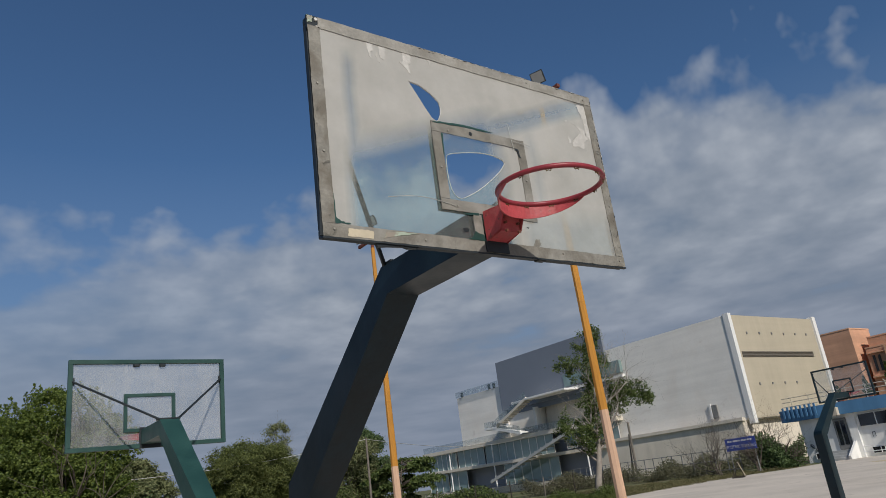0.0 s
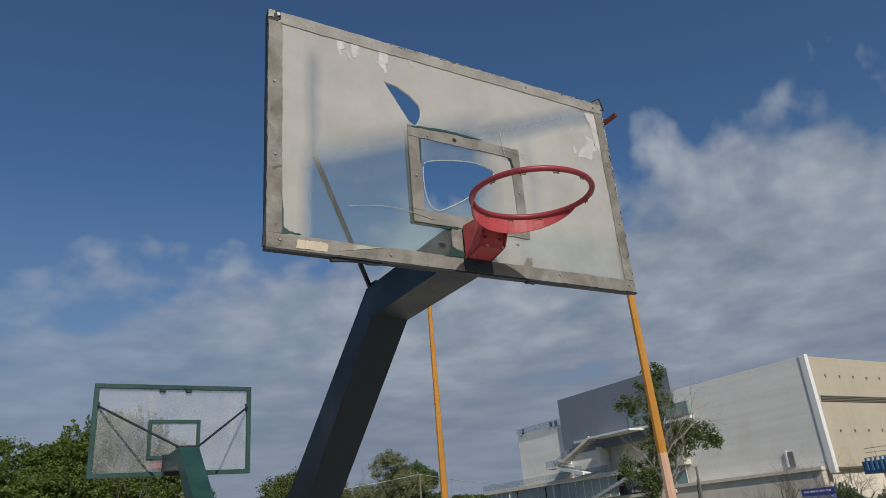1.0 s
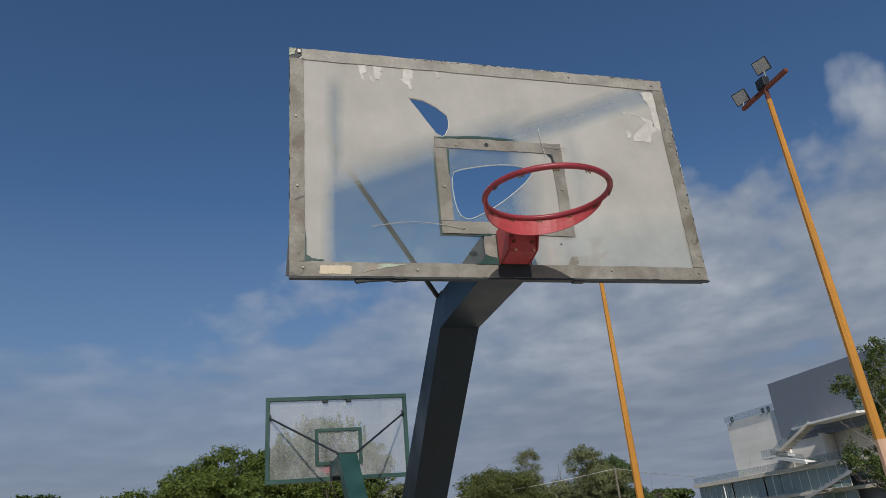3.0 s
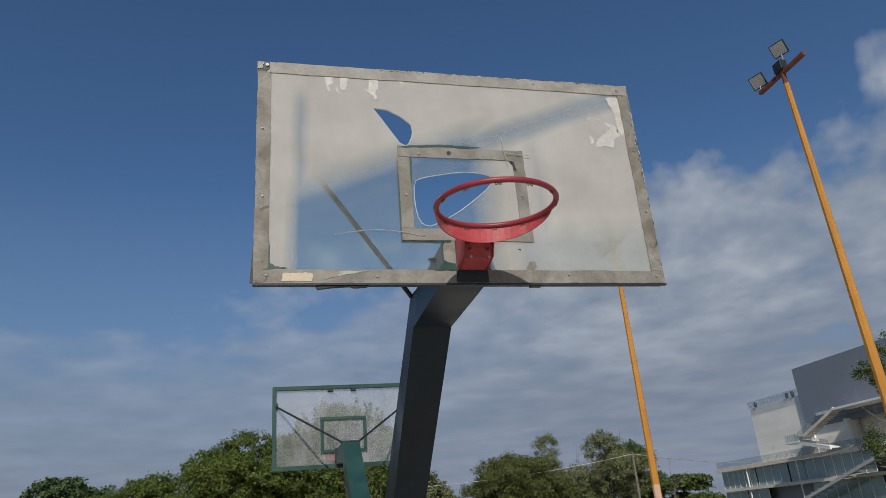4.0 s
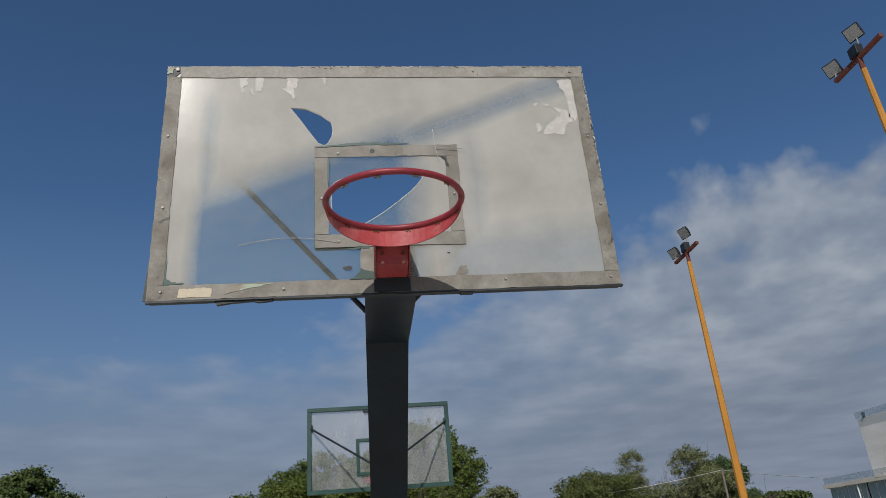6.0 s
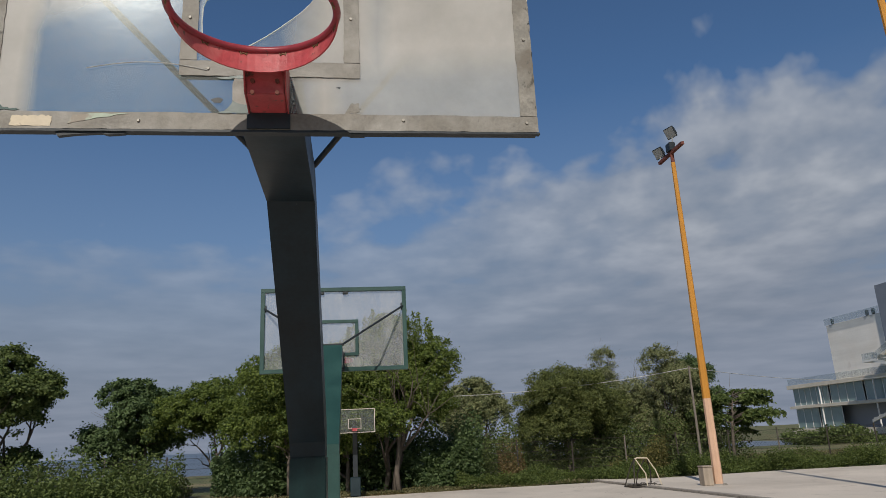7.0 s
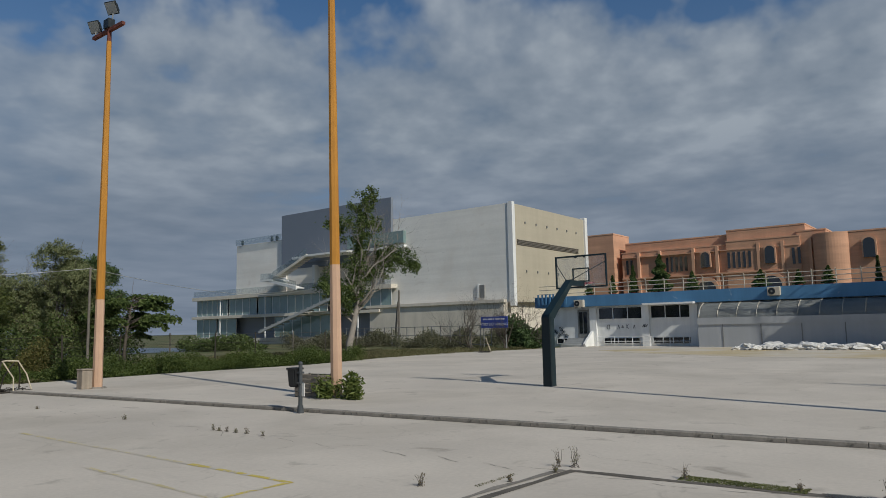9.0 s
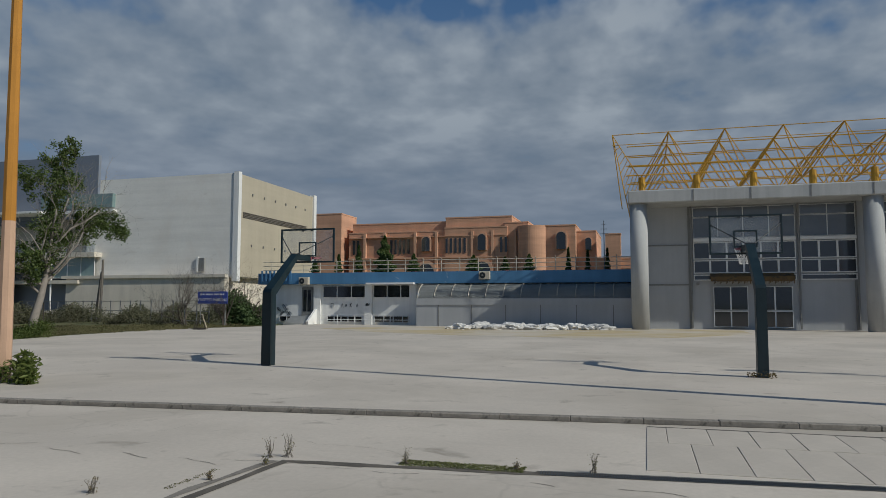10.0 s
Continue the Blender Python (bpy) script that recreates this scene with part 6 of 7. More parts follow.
tree(19.0, 36.0, 6.1, 4.2, M_leaf_f, 17, 48000, 0.066, 0.14, 0.12, 11, label="tall leafy tree behind the mast", shoots=5)
tree(-15.0, 32.0, 7.0, 6.0, M_leaf_b, 19, 42000, 0.100, 0.18, 0.10, 12, label="dark leafy tree at the end of the court")
tree(-10.2, 35.0, 5.5, 5.8, M_leaf_f, 20, 36000, 0.095, 0.12, 0.14, 11, label="leafy green tree with rounded crown")
tree(-6.2, 34.0, 5.4, 6.4, M_leaf_a, 21, 34000, 0.080, 0.13, 0.46, 18, label="flat-topped tree with forked bare trunk", stems=2, depth=2)
tree(-20.5, 34.0, 7.0, 6.0, M_leaf_b, 22, 15300, 0.111, 0.16, 0.12, 9, label="dark leafy tree at the end of the court")
tree(13.2, 36.5, 4.6, 5.0, M_leaf_c, 27, 30000, 0.070, 0.1, 0.12, 8, label="low leafy tree between taller ones")
tree(5.7, 35.5, 4.9, 3.0, M_leaf_c, 30, 11900, 0.089, 0.1, 0.10, 8, label="grey-green tree with a pale crown")

# feathery small tree: level sprays of leaflets on spreading branches
fea = thing("tree", (18.6, 31.6, -0.06), "small feathery tree with level spreading branches", "tree", "trees behind the courts")
rng = np.random.default_rng(18)
bm, sprays = bmesh.new(), []
sweep(bm, [(0, 0, -0.05), (0.05, 0, 1.2), (0.2, 0.05, 2.4), (0.35, 0, 3.3)], [0.09, 0.08, 0.06, 0.03], 7)
for i in range(30):
    u = rng.uniform(0.3, 1.0)
    a = rng.uniform(-0.9, 0.9) + (0.0 if i % 3 else math.pi)
    ln = rng.uniform(1.2, 2.5) * (1.25 - 0.55 * u)
    p0 = Vector((0.35 * u, 0, 0.6 + 2.9 * u))
    line_ = [p0 + Vector((math.cos(a) * ln * q, math.sin(a) * ln * q, ln * (0.5 * q - 0.42 * q * q))) for q in (0, 0.3, 0.6, 0.85, 1.0)]
    sweep(bm, line_, [0.028, 0.022, 0.016, 0.010, 0.005], 4)
    q = rng.uniform(0.35, 1.05, 430)
    side = rng.normal(size=430) * 0.22
    sprays.append(np.stack([p0.x + math.cos(a) * ln * q - math.sin(a) * side, p0.y + math.sin(a) * ln * q + math.cos(a) * side,
                            p0.z + ln * (0.5 * q - 0.42 * q * q) - np.abs(side) * 0.35 + rng.normal(size=430) * 0.05], 1))
part("trunk", bm, M_bark, fea, smooth=True)
pts = np.concatenate(sprays)
leaves("crown", pts, 0.10 * rng.uniform(0.6, 1.2, len(pts)), M_leaf_b, fea, rng, 2.0, 0.1)

# half-bare poplar by the mast: across is the way its crown leans, away the other level direction
pop = thing("poplar_tree", (31.9, 30.0, -0.06), "half-bare leaning tree with pale twigs and leafy tufts", "tree", "trees behind the courts")
rng = np.random.default_rng(31)
across, away = Vector((0.94, -0.35, 0)), Vector((0.35, 0.94, 0))
bm, tips = bmesh.new(), []
stem = [(0, -0.05), (0.12, 1.0), (0.42, 2.2), (0.60, 3.2), (0.72, 4.4), (0.85, 5.8), (1.05, 7.6), (1.25, 9.6)]
sweep(bm, [across * r + Vector((0, 0, z)) for r, z in stem], [0.24, 0.21, 0.18, 0.14, 0.10, 0.075, 0.05, 0.02], 8)
for r0, z0, lean_, ln in ((0.42, 2.2, -0.9, 2.0), (0.5, 2.6, 0.9, 3.4), (0.6, 3.2, 1.3, 4.0), (0.65, 3.6, -0.5, 3.0), (0.7, 4.2, 0.9, 4.4), (0.72, 4.4, 0.5, 4.6), (0.6, 3.0, 0.6, 3.6), (0.8, 5.2, -0.3, 2.4), (0.8, 5.2, 0.7, 3.2), (0.55, 2.9, 1.8, 2.6), (0.5, 2.7, -1.2, 1.7)):
    limb(bm, across * r0 + Vector((0, 0, z0)), across * lean_ + away * rng.uniform(-0.6, 0.6) + Vector((0, 0, 1.25)), ln * 0.76, 0.075, 3, rng, tips, 0.5, 4, 0.3)
part("trunk", bm, M_twig, pop, smooth=True)
tufts = ((1.3, 10.2, 0.45), (1.0, 9.5, 0.6), (1.4, 8.8, 0.6), (0.7, 8.3, 0.65), (1.0, 7.6, 0.6), (-0.7, 8.3, 0.4), (-1.3, 4.5, 0.55), (-0.4, 4.3, 0.7), (0.3, 3.5, 0.7), (0.6, 4.8, 0.6), (0.4, 5.8, 0.5),
         (3.3, 6.6, 0.6), (4.1, 6.4, 0.55), (4.7, 6.0, 0.4), (2.9, 5.9, 0.6), (2.4, 6.4, 0.55), (0.9, 6.6, 0.4), (1.5, 5.4, 0.4), (0.0, 3.9, 0.55))
clumps = np.concatenate([np.array(across * r + Vector((0, 0, z))) + rng.normal(size=(16, 3)) * s_ * np.array((0.66, 0.66, 0.58)) for r, z, s_ in tufts])
pts = np.repeat(clumps, 62, axis=0)
pts = pts + rng.normal(size=pts.shape) * np.repeat(rng.uniform(0.08, 0.19, len(clumps)), 62)[:, None]
leaves("crown", pts, 0.092 * rng.uniform(0.6, 1.2, len(pts)), M_leaf_b, pop, rng)

# hedges, shrubs and weeds: each run is one mass of leaves
def shrub(name, x0, x1, y0, y1, h, n, mat, seed, leaf=0.09, label="", z=-0.05, cat="shrub", lump=1.6):
    rng = np.random.default_rng(seed)
    x, y = rng.uniform(x0, x1, n), rng.uniform(y0, y1, n)
    top = h * (0.55 + 0.45 * np.sin(x * lump + seed) * np.sin(y * lump * 1.3 + seed * 2)) * rng.uniform(0.75, 1.1, n)
    zz = top * rng.uniform(0, 1, n) ** 0.6
    ob = leaves(name, np.stack([x, y, zz + z], 1), leaf * rng.uniform(0.6, 1.3, n), mat, None, rng, 1.5)
    return tagged(ob, label, cat, kind="stuff")


shrub("hedge", 14.0, 31.0, 27.4, 29.4, 1.0, 52000, M_leaf_d, 41, 0.052, "low bright green hedge along the court edge", cat="hedge")
shrub("hedge", 4.5, 13.5, 27.2, 29.2, 0.8, 28000, M_leaf_d, 42, 0.050, "low green weeds along the court edge", cat="hedge")
shrub("undergrowth", -5.5, 5.8, 28.7, 32.4, 3.2, 60000, M_leaf_f, 43, 0.095, "dark undergrowth beneath the trees", cat="undergrowth")
shrub("leaf_litter", -6.0, 5.0, 26.4, 28.2, 0.06, 2600, M_leaf_e, 40, 0.05, "brown leaf litter at the court edge", cat="leaf litter")
shrub("undergrowth", -24.0, -7.0, 28.4, 33.0, 2.3, 44000, M_leaf_b, 44, 0.085, "green undergrowth along the fence", cat="undergrowth")
shrub("undergrowth", 6.0, 20.0, 31.5, 38.0, 3.3, 46000, M_leaf_b, 45, 0.085, "dark undergrowth beneath the trees", cat="undergrowth")
shrub("dry_shrub", 6.9, 8.1, 30.6, 31.6, 2.6, 2600, M_leaf_e, 46, 0.06, "dry brown shrub by the fence")
shrub("dry_shrub", 12.2, 15.0, 30.4, 31.4, 1.9, 5000, M_leaf_g, 47, 0.055, "dry brown shrub by the fence")
shrub("shrubs_far", 46, 60, 50, 54, 1.9, 18000, M_leaf_h, 48, 0.11, "dark shrubs before the hall", lump=0.9)
shrub("shrubs_far", 41, 48, 58, 64, 1.7, 9000, M_leaf_b, 49, 0.17, "dark shrubs before the glass wing", lump=0.8)
shrub("shrubs_far", 52, 66, 37, 46, 1.9, 24000, M_leaf_h, 50, 0.10, "dark shrubs along the fence", lump=1.1)
shrub("weeds", 30, 52, 28.6, 36, 0.30, 26000, M_blade, 51, 0.055, "dry grass and weeds at the court corner", cat="weeds")
shrub("grass", 13, 46, 29.4, 44, 0.28, 40000, M_blade, 52, 0.07, "rough grass field", cat="grass")
shrub("grass", -30, 13, 26.9, 28.6, 0.22, 19200, M_blade, 53, 0.058, "grass fringe along the concrete", cat="grass")
rng = np.random.default_rng(54)
n = 1500
v = rng.normal(size=(n, 3))
v /= np.linalg.norm(v, axis=1)[:, None]
lob = np.array(((0.0, -0.45, 0.22, 0.36), (0.1, 0.42, 0.20, 0.34), (-0.35, 0.0, 0.20, 0.34), (-0.2, -0.85, 0.16, 0.24), (-0.25, 0.25, 0.3, 0.28), (0.0, -0.6, 0.4, 0.26)))
k = rng.integers(0, len(lob), n)
p = lob[k, :3] + v * (lob[k, 3] * rng.uniform(0.3, 1.1, n))[:, None]
p[:, 2] = np.abs(p[:, 2])
bush = tagged(leaves("bush", p, 0.052 * rng.uniform(0.5, 1.3, n), M_leaf_g2, None, rng, 3.4), "green bush growing round the mast's foot", "bush", kind="stuff")
bush.location = (14.0, 12.1, UP)
shrub("weeds", 8.98, 9.22, 0.12, 1.42, 0.028, 2600, M_weedflat, 64, 0.014, "flat weeds growing in the channel", 0.0, "weeds", 5.0)

# ---- loose things on and round the courts ----
post = thing("litter_bin", (11.18, 10.22, 0.0), "dark litter bin hung on a grey steel post", "litter bin")
bm = bmesh.new()
rod(bm, (0, 0, 0), (0, 0, 1.02), 0.045, 0.042, 12)
bmesh.ops.create_uvsphere(bm, u_segments=12, v_segments=6, radius=0.05, matrix=Matrix.Translation((0, 0, 1.03)))
part("post", bm, M_galv, post)
bm = bmesh.new()
v = box(bm, -0.13, 0.13, 0.06, 0.30, 0.54, 0.93)
for w in v:
    if w.co.z < 0.6:
        w.co.x *= 0.85
        w.co.y = 0.06 + (w.co.y - 0.06) * 0.85
bmesh.ops.bevel(bm, geom=list(bm.edges), offset=0.025, segments=2, affect="EDGES")
b_ = part("bin_body", bm, M_bin, post)
part("bin_rim", boxes((-0.14, 0.14, 0.05, 0.31, 0.90, 0.945), bev=0.012), M_bin, b_)
for zz in (0.60, 0.82):
    part("clamp", boxes((-0.06, 0.06, -0.055, 0.07, zz, zz + 0.04), bev=0.006), M_galv, post)
part("notice_plate", boxes((-0.01, 0.01, -0.13, -0.05, 0.35, 0.62)), M_peel, post)
bm = bmesh.new()
rod(bm, (0, 0, 0.0), (0, 0, 0.16), 0.075, 0.06, 10)
part("post_collar", bm, M_galv, post)

# slatted crate beside mast
crate = thing("slatted_crate", (13.85, 12.8, UP), "weathered slatted wooden crate beside the mast", "crate")
for i in range(5):
    for sx in (-0.26, 0.26):
        part("slat", boxes((sx - 0.012, sx + 0.012, -0.45, 0.45, 0.03 + i * 0.115, 0.12 + i * 0.115), bev=0.004), M_stain_wood, crate)
    for sy in (-0.45, 0.45):
        part("end_slat", boxes((-0.25, 0.25, sy - 0.012, sy + 0.012, 0.03 + i * 0.115, 0.12 + i * 0.115), bev=0.004), M_stain_wood, crate)
for sx in (-0.23, 0.23):
    for sy in (-0.42, 0.42):
        part("corner_post", boxes((sx - 0.025, sx + 0.025, sy - 0.025, sy + 0.025, 0.0, 0.60), bev=0.004), M_stain_wood, crate)
cab = thing("concrete_box", (12.13, 21.75, UP), "squat beige concrete box beside the mast", "box")
part("body", boxes((-0.17, 0.17, -0.2, 0.2, 0, 0.60), bev=0.03), M_boxbeige, cab)
part("lid", boxes((-0.18, 0.18, -0.21, 0.21, 0.60, 0.65), bev=0.015), M_boxbeige, cab)


def goal_frame(x, y, z, h, w, rz, label):
    g = thing("goal_frame", (x, y, z), label, "goal frame", "goal frames", rz=rz)
    t = w * 0.24
    legs = (((-w / 2, -0.30, 0), (-w * 0.36, -0.12, h * 0.62), (-t, 0, h * 0.97), M_fence), ((w / 2, -0.30, 0), (w * 0.44, -0.10, h * 0.55), (t, 0, h * 0.97), M_cream),
            ((-w * 0.40, 0.50, 0), (-w * 0.30, 0.25, h * 0.6), (-t, 0, h * 0.97), M_fence), ((w * 0.55, 0.45, 0), (w * 0.46, 0.25, h * 0.5), (t, 0, h * 0.97), M_fence),
            ((-w * 0.05, -0.32, 0), (0.02, -0.18, h * 0.45), (-t * 0.8, 0, h * 0.95), M_cream), ((0.0, 0.48, 0), (-0.04, 0.2, h * 0.5), (t * 0.6, 0, h * 0.96), M_fence))
    for p, q, r, mt in legs:
        bm = bmesh.new()
        sweep(bm, [p, q, r], 0.021, 6)
        part("leg", bm, mt, g)
    bm = bmesh.new()
    sweep(bm, [(-t, 0, h * 0.97), (-t * 0.5, 0, h), (t * 0.5, 0, h * 0.985), (t, 0, h * 0.97)], 0.026, 6)
    part("top_bar", bm, M_cream, g)
    for p, q in (((-w / 2, -0.30, 0.03), (w / 2, -0.30, 0.03)), ((-w * 0.4, 0.50, 0.03), (w * 0.55, 0.45, 0.03)), ((-w / 2, -0.30, 0.03), (-w * 0.4, 0.50, 0.03)), ((w / 2, -0.30, 0.03), (w * 0.55, 0.45, 0.03)), ((-w * 0.6, -0.2, 0.05), (w * 0.2, 0.1, 0.06))):
        bm = bmesh.new()
        rod(bm, p, q, 0.026, n=6)
        part("base_bar", bm, M_fence, g)
    # old netting slumped round the base
    r_ = random.Random(int(x * 10))
    bm = bmesh.new()
    for k in range(46):
        a = Vector((r_.uniform(-0.6, 0.5) * w, r_.uniform(-0.3, 0.5), 0.015))
        b = a + Vector((r_.uniform(-0.3, 0.3), r_.uniform(-0.2, 0.2), r_.uniform(0.0, 0.12)))
        sweep(bm, [a, (a + b) / 2 + Vector((0, 0, 0.05)), b], 0.009, 4)
    tagged(part("netting", bm, M_fence, g, "torn dark netting"), kind="stuff")


goal_frame(10.35, 22.9, 0.0, 0.98, 1.12, 12, "small bent goal frame of cream and rusty tube")
goal_frame(43.3, 27.6, UP, 1.0, 1.7, 30, "old rusty goal frame at the edge of the concrete")

# blue sign on two posts
sign = thing("direction_sign", (50.0, 31.35, -0.06), "blue sign board with white lettering on two posts", "sign")
part("board", boxes((-0.03, 0.03, -1.32, 1.32, 1.78, 2.72), bev=0.01), M_bluesign, sign)
for yy in (-1.1, 1.1):
    bm = bmesh.new()
    rod(bm, (0.06, yy, 0), (0.06, yy, 2.70), 0.045, n=8)
    part("post", bm, M_steel, sign)
for i in range(9):
    w_ = (0.20, 0.13, 0.24, 0.18, 0.12, 0.22, 0.16, 0.2, 0.14)[i]
    part("letter_bar", boxes((-0.036, -0.031, 1.10 - i * 0.25 - w_, 1.10 - i * 0.25, 2.44, 2.56)), M_letter, sign)
cu = bpy.data.curves.new("sign_text", "FONT")
cu.body, cu.size, cu.align_x, cu.extrude = "\u03a5\u03a0\u039f\u0393\u0395\u0399\u039f PARKING", 0.30, "CENTER", 0.002
cu.materials.append(M_letter)
tx = new("sign_text", cu)
tx.parent = sign
tx.matrix_basis = Matrix.Translation((-0.036, 0, 1.98)) @ Euler((radians(90), 0, radians(-90))).to_matrix().to_4x4()

# heap of white sacks along the lean-to
def sack(i, x, y, s, rz):
    rng = np.random.default_rng(900 + i)
    bm = bmesh.new()
    bmesh.ops.create_icosphere(bm, subdivisions=3, radius=1.0)
    off = Vector(rng.uniform(-50, 50, 3))
    for v in bm.verts:
        n = noise.noise(v.co * 1.9 + off) * 0.55 + noise.noise(v.co * 5.0 + off) * 0.30
        c = v.co * (1 + n)
        v.co = (c.x * 0.30 * s, c.y * 0.62 * s, max(0.0, c.z * 0.21 * s + 0.13 * s))
    t = part("sack", bm, M_sack)
    t.location, t.rotation_euler = (x, y, UP), (0, 0, rz)
    tagged(t, "crumpled white builder's sack on sandy concrete", "sack", "heap of white sacks")


for i in range(44):
    u = i / 43
    sack(i, 49.2 + 1.7 * u + random.uniform(-0.55, 0.55), 11.7 - 9.9 * u + random.uniform(-0.25, 0.25), random.uniform(0.65, 1.35), random.uniform(-1.2, 1.2))

# wire fence behind the courts
fence = thing("wire_fence", (0, 31.2, 0), "rusty wire fence on thin posts behind the hedge", "fence")
for i in range(24):
    x = -26 + i * 2.6
    bm = bmesh.new()
    rod(bm, (x, random.uniform(-.05, .05), -0.06), (x + random.uniform(-.05, .05), 0, 1.75), 0.035, n=6)
    part("post", bm, M_fence if i % 3 else M_stain_wood, fence)
for zz in (0.4, 0.8, 1.2, 1.65):
    part("wire", rods((((-26, 0, zz), (36, 0, zz)),), 0.008, 4), M_fence, fence)
bm = bmesh.new()
for i in range(430):
    x = -26 + i * 0.145
    for s in (1, -1):
        rod(bm, (x, 0.0, 0.0), (x + s * 1.6, 0.0, 1.62), 0.0024, n=3, caps=False)
tagged(part("chain_link", bm, M_fence, fence), kind="stuff")
fence2 = thing("park_fence", (60, 40, 0), "dark steel park fence before the hall", "fence")
for i in range(20):
    p = Vector((52, 33, 0)).lerp(Vector((62, 62, 0)), i / 19) - Vector((60, 40, 0))
    bm = bmesh.new()
    rod(bm, p, p + Vector((0, 0, 2.0)), 0.05, n=6)
    part("post", bm, M_steel, fence2)
for zz in (0.3, 1.1, 1.95):
    part("rail", rods(((Vector((52, 33, zz)) - Vector((60, 40, 0)), Vector((62, 62, zz)) - Vector((60, 40, 0))),), 0.03), M_steel, fence2)
for x, y, h, dx in ((58.0, 48.9, 5.9, 0.1), (58.3, 49.3, 4.7, 0.55)):
    p = thing("wooden_pole", (x, y, 0), "grey weathered wooden pole standing in scrub", "pole", "wooden poles")
    bm = bmesh.new()
    rod(bm, (0, dx, -0.1), (0, 0, h), 0.13, 0.10, 8)
    part("shaft", bm, M_stain_wood, p)
    bm = bmesh.new()
    rod(bm, (0, 0, h), (0, 0, h + 0.06), 0.11, 0.05, 8)
    part("cap", bm, M_steel, p)
wire = thing("overhead_cable", (16.6, 31.0, -0.06), "thin pale overhead cable on a slim pole", "cable")
bm = bmesh.new()
rod(bm, (0, 0, 0), (0, 0, 4.9), 0.07, 0.05, 8)
part("pole", bm, M_stain_wood, wire)
def sag(p, q, s, n=14):
    return [Vector(p).lerp(Vector(q), i / n) - Vector((0, 0, s * 4 * (i / n) * (1 - i / n))) for i in range(n + 1)]


bm = bmesh.new()
sweep(bm, sag((0, 0, 4.82), (-14.5, 0.5, 4.0), 0.35), 0.014, 4)
part("cable", bm, M_wire, wire)
bm = bmesh.new()
sweep(bm, sag((0, 0, 4.82), (42, 32, 7.0), 1.0), 0.014, 4)
part("cable", bm, M_wire, wire)

# conifers in tubs on the roof terrace
for i, (y, h, w) in enumerate(((28.6, 1.2, 0.9), (26.2, 1.6, 0.8), (24.2, 2.4, 0.9), (21.7, 3.2, 2.2), (18.9, 1.5, 1.3), (13.4, 1.3, 1.5), (8.5, 1.3, 1.1), (5.2, 1.8, 0.5), (3.6, 1.6, 0.45), (2.0, 1.7, 0.45), (10.6, 1.1, 0.9))):
    rng = np.random.default_rng(300 + i)
    t = thing("potted_conifer", (62.0, y, 4.28), "dark green potted conifer on the roof terrace", "plant", "conifers on the terrace")
    bm = bmesh.new()
    rod(bm, (0, 0, 0), (0, 0, 0.4), 0.22, 0.28, 12)
    part("pot", bm, M_rust, t)
    bm = bmesh.new()
    rod(bm, (0, 0, 0.4), (0, 0, 0.4 + h * 0.9), 0.04, 0.01, 6)
    part("trunk", bm, M_bark, t)
    n = int(1100 * h * max(0.5, w))
    u = rng.uniform(0, 1, n)
    a = rng.uniform(0, 2 * math.pi, n)
    r = w * 0.5 * (1 - u) ** 0.8 * rng.uniform(0.5, 1.1, n) * (0.8 + 0.3 * np.sin(u * 22 + a))
    leaves("foliage", np.stack([r * np.cos(a), r * np.sin(a), 0.4 + u * h], 1), 0.13 * rng.uniform(0.6, 1.2, n), M_leaf_b, t, rng)

# bare trees and dark bush by the pavilion's corner
for i, (x, y, h, s) in enumerate(((50.5, 30.6, 5.2, 71), (53.0, 30.2, 5.4, 72), (49.0, 33.0, 5.0, 73))):
    rng = np.random.default_rng(s)
    t = thing("bare_tree", (x, y, -0.06), "leafless grey-brown tree with fine twigs", "tree", "bare trees")
    bm, tips = bmesh.new(), []
    for k in range(4):
        limb(bm, (rng.uniform(-.2, .2), rng.uniform(-.2, .2), 0), (rng.uniform(-.7, .7), rng.uniform(-.7, .7), 1), h * 0.48, 0.07, 3, rng, tips, 0.55, 5, 0.2)
    part("trunk", bm, M_bark, t)
shrub("bush_dark", 51.0, 55.2, 29.0, 31.4, 2.9, 9000, M_leaf_f, 75, 0.15, "dark evergreen bush beside the pavilion", cat="bush", lump=1.0)


# single weeds in the joints
def weed(x, y, h, seed, n=9):
    rng = np.random.default_rng(seed)
    t = thing("weed", (x, y, 0.0), "thin dry weed growing from a joint", "weed", "weeds in the joints")
    bm = bmesh.new()
    pts = []
    for k in range(n):
        d = Vector((rng.normal() * 0.22, rng.normal() * 0.22, 1)).normalized()
        hh = h * rng.uniform(0.5, 1.0)
        line_ = [d * hh * i / 4 + Vector(rng.normal(size=3)) * 0.008 for i in range(5)]
        line_[0] = Vector((rng.normal() * 0.03, rng.normal() * 0.03, 0))
        sweep(bm, line_, [0.004, 0.0035, 0.003, 0.0025, 0.002], 4)
        for q in line_[1:]:
            for j in range(2):
                pts.append(tuple(q + Vector(rng.normal(size=3)) * 0.014))
    tagged(part("stems", bm, M_stain_wood, t), kind="stuff")
    tagged(leaves("leaflets", np.array(pts), 0.0105 * rng.uniform(0.6, 1.3, len(pts)), M_leaf_e if seed % 2 else M_leaf_g, t, rng), kind="stuff")


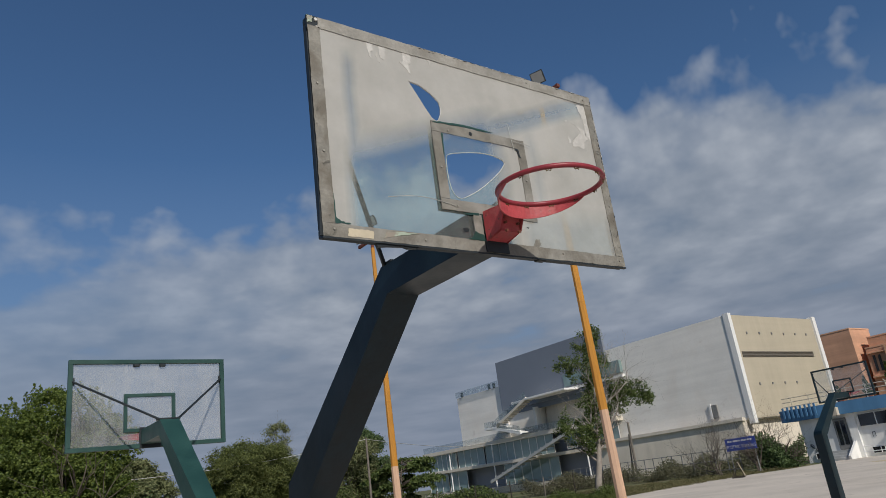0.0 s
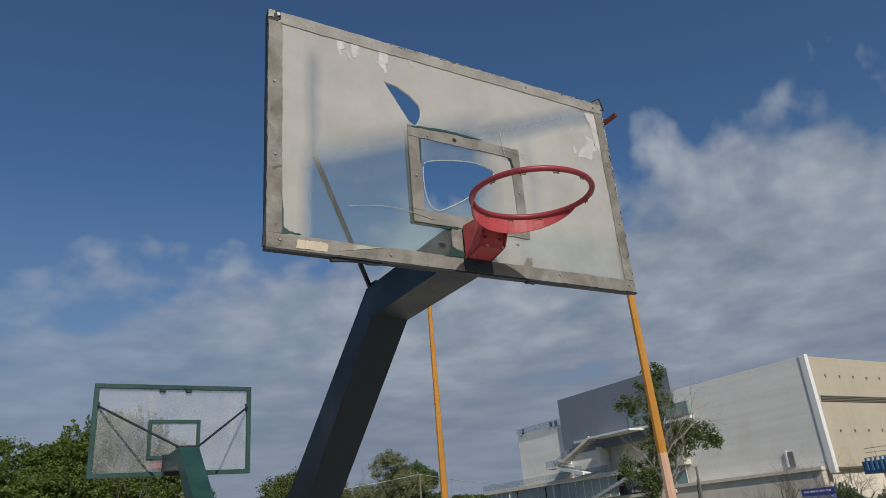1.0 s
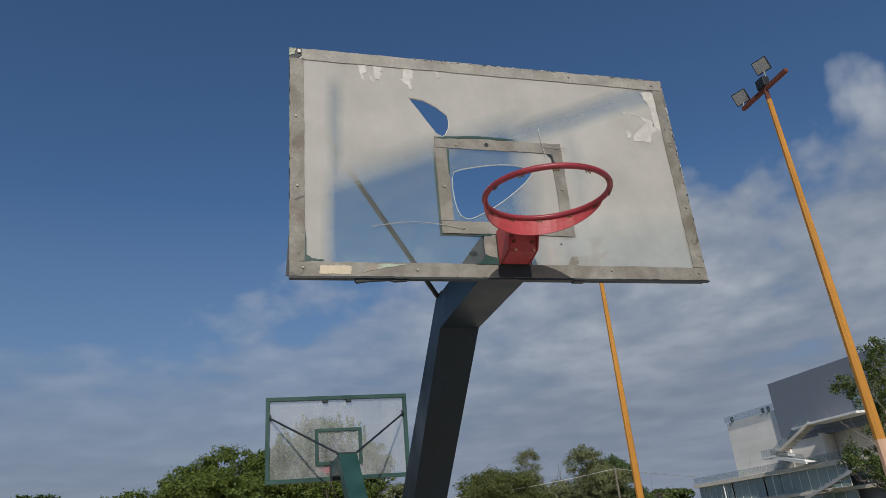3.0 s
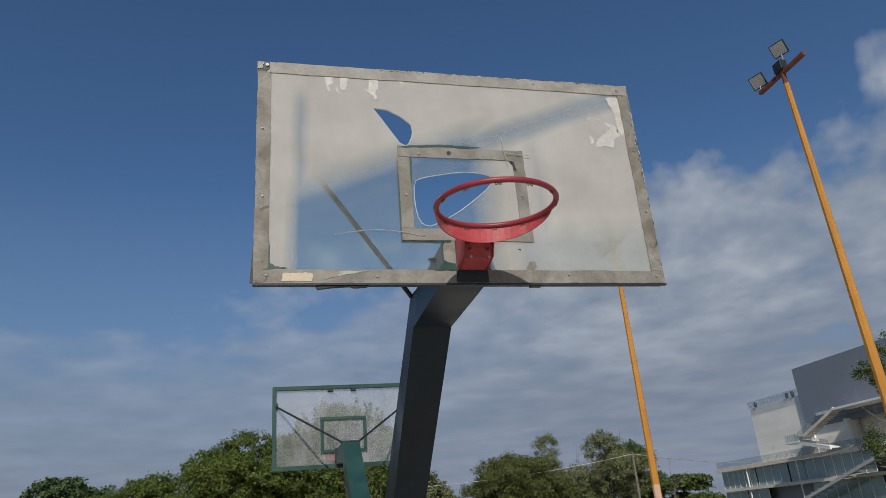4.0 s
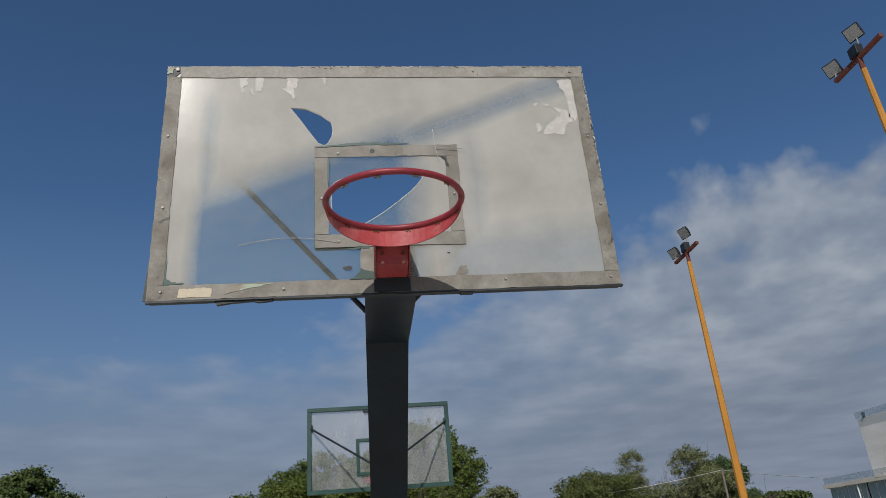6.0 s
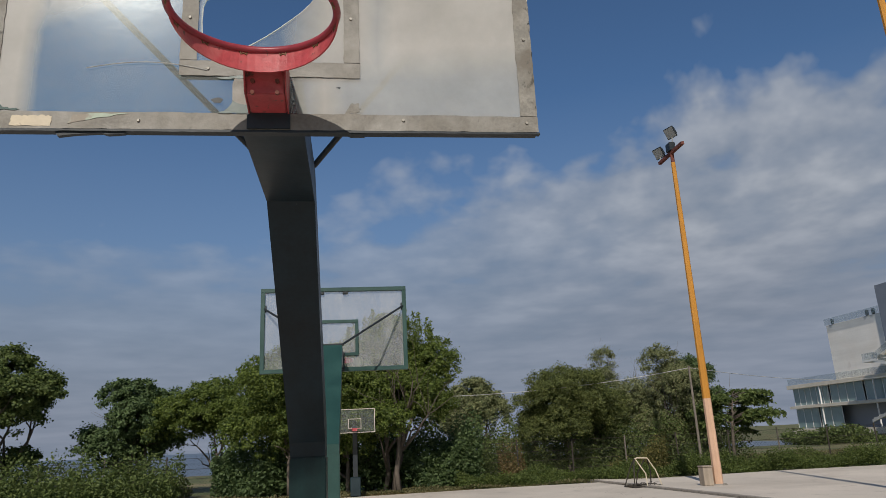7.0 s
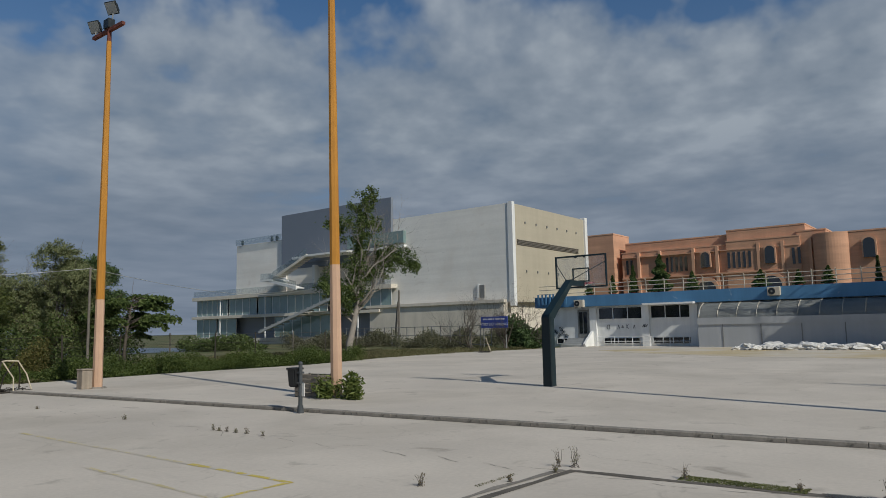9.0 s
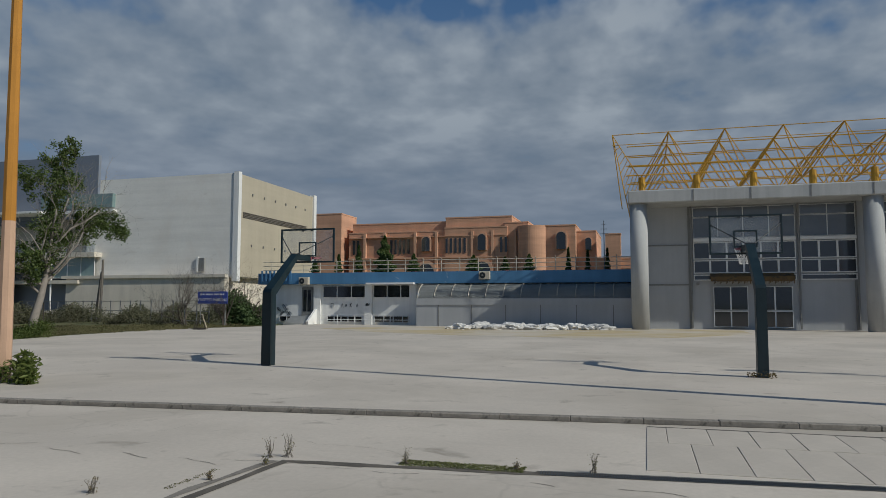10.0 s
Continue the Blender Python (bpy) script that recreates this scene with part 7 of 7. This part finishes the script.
for x, y, h, s in ((8.95, 2.86, 0.22, 81), (9.0, 2.68, 0.30, 82), (9.05, 1.35, 0.16, 83), (9.2, -0.55, 0.20, 84), (7.2, 3.6, 0.16, 85), (8.6, 2.72, 0.1, 86), (7.9, 2.9, 0.09, 87), (8.63, 9.56, 0.16, 88), (8.67, 9.22, 0.14, 89),
                   (8.66, 8.95, 0.12, 90), (8.68, 8.68, 0.16, 91), (8.63, 12.6, 0.16, 92), (9.1, 0.2, 0.1, 93), (8.66, 8.21, 0.12, 94), (8.6, 16.6, 0.10, 95), (8.64, 9.4, 0.12, 96)):
    weed(x, y, h * (0.7 if y > 7 else 1.0), s)
shrub("weed_patch", 7.5, 8.3, 3.04, 3.12, 0.012, 120, M_blade, 97, 0.013, "small green weeds along the channel", 0.0, "weeds", 5.0)
shrub("foot_weeds", -0.28, 0.28, -0.3, 0.3, 0.2, 160, M_leaf_e, 98, 0.035, "dry weeds round the hoop post", 0.0, "weeds", 5.0).location = (19.75, -3.6, UP)

stick = thing("fallen_branch", (1.36, 21.12, 0.0), "thin dry branch lying on the concrete", "branch")
bm = bmesh.new()
sweep(bm, [(0, 0, 0.02), (0.35, 0.75, 0.03), (0.62, 1.6, 0.025), (1.0, 2.41, 0.03)], [0.007, 0.013, 0.012, 0.007], 6)
part("stem", bm, M_bark, stick)
bm = bmesh.new()
sweep(bm, [(0.5, 1.2, 0.03), (0.72, 1.5, 0.06), (0.8, 1.8, 0.05)], [0.010, 0.008, 0.004], 5)
part("side_twig", bm, M_bark, stick)
antenna = thing("roof_antenna", (62.0, 2.25, 4.28), "thin dark antenna mast on the roof terrace", "antenna")
bm = bmesh.new()
rod(bm, (0, 0, 0), (0, 0, 4.4), 0.05, 0.03, 8)
part("pole", bm, M_steel, antenna)
for zz, w in ((3.3, 0.35), (3.7, 0.28), (4.1, 0.2)):
    bm = bmesh.new()
    rod(bm, (0, -w, zz), (0, w, zz), 0.022, n=5)
    part("cross_bar", bm, M_steel, antenna)

# the two far ranges of buildings, set to their distance from the court
def at_distance(obs, k):
    c = Vector((1.98, -1.08, 1.64))
    for o in obs:
        o.location = c + k * (o.location - c)
        o.scale = (k, k, k)


at_distance((ent, truss), 0.965)
at_distance([o for o in scene.objects if o.parent is None and (o in (pav, canopy, railing, low_rail) or o.name.startswith(("air_conditioner", "potted_conifer", "letter_bar")))], 1.03)
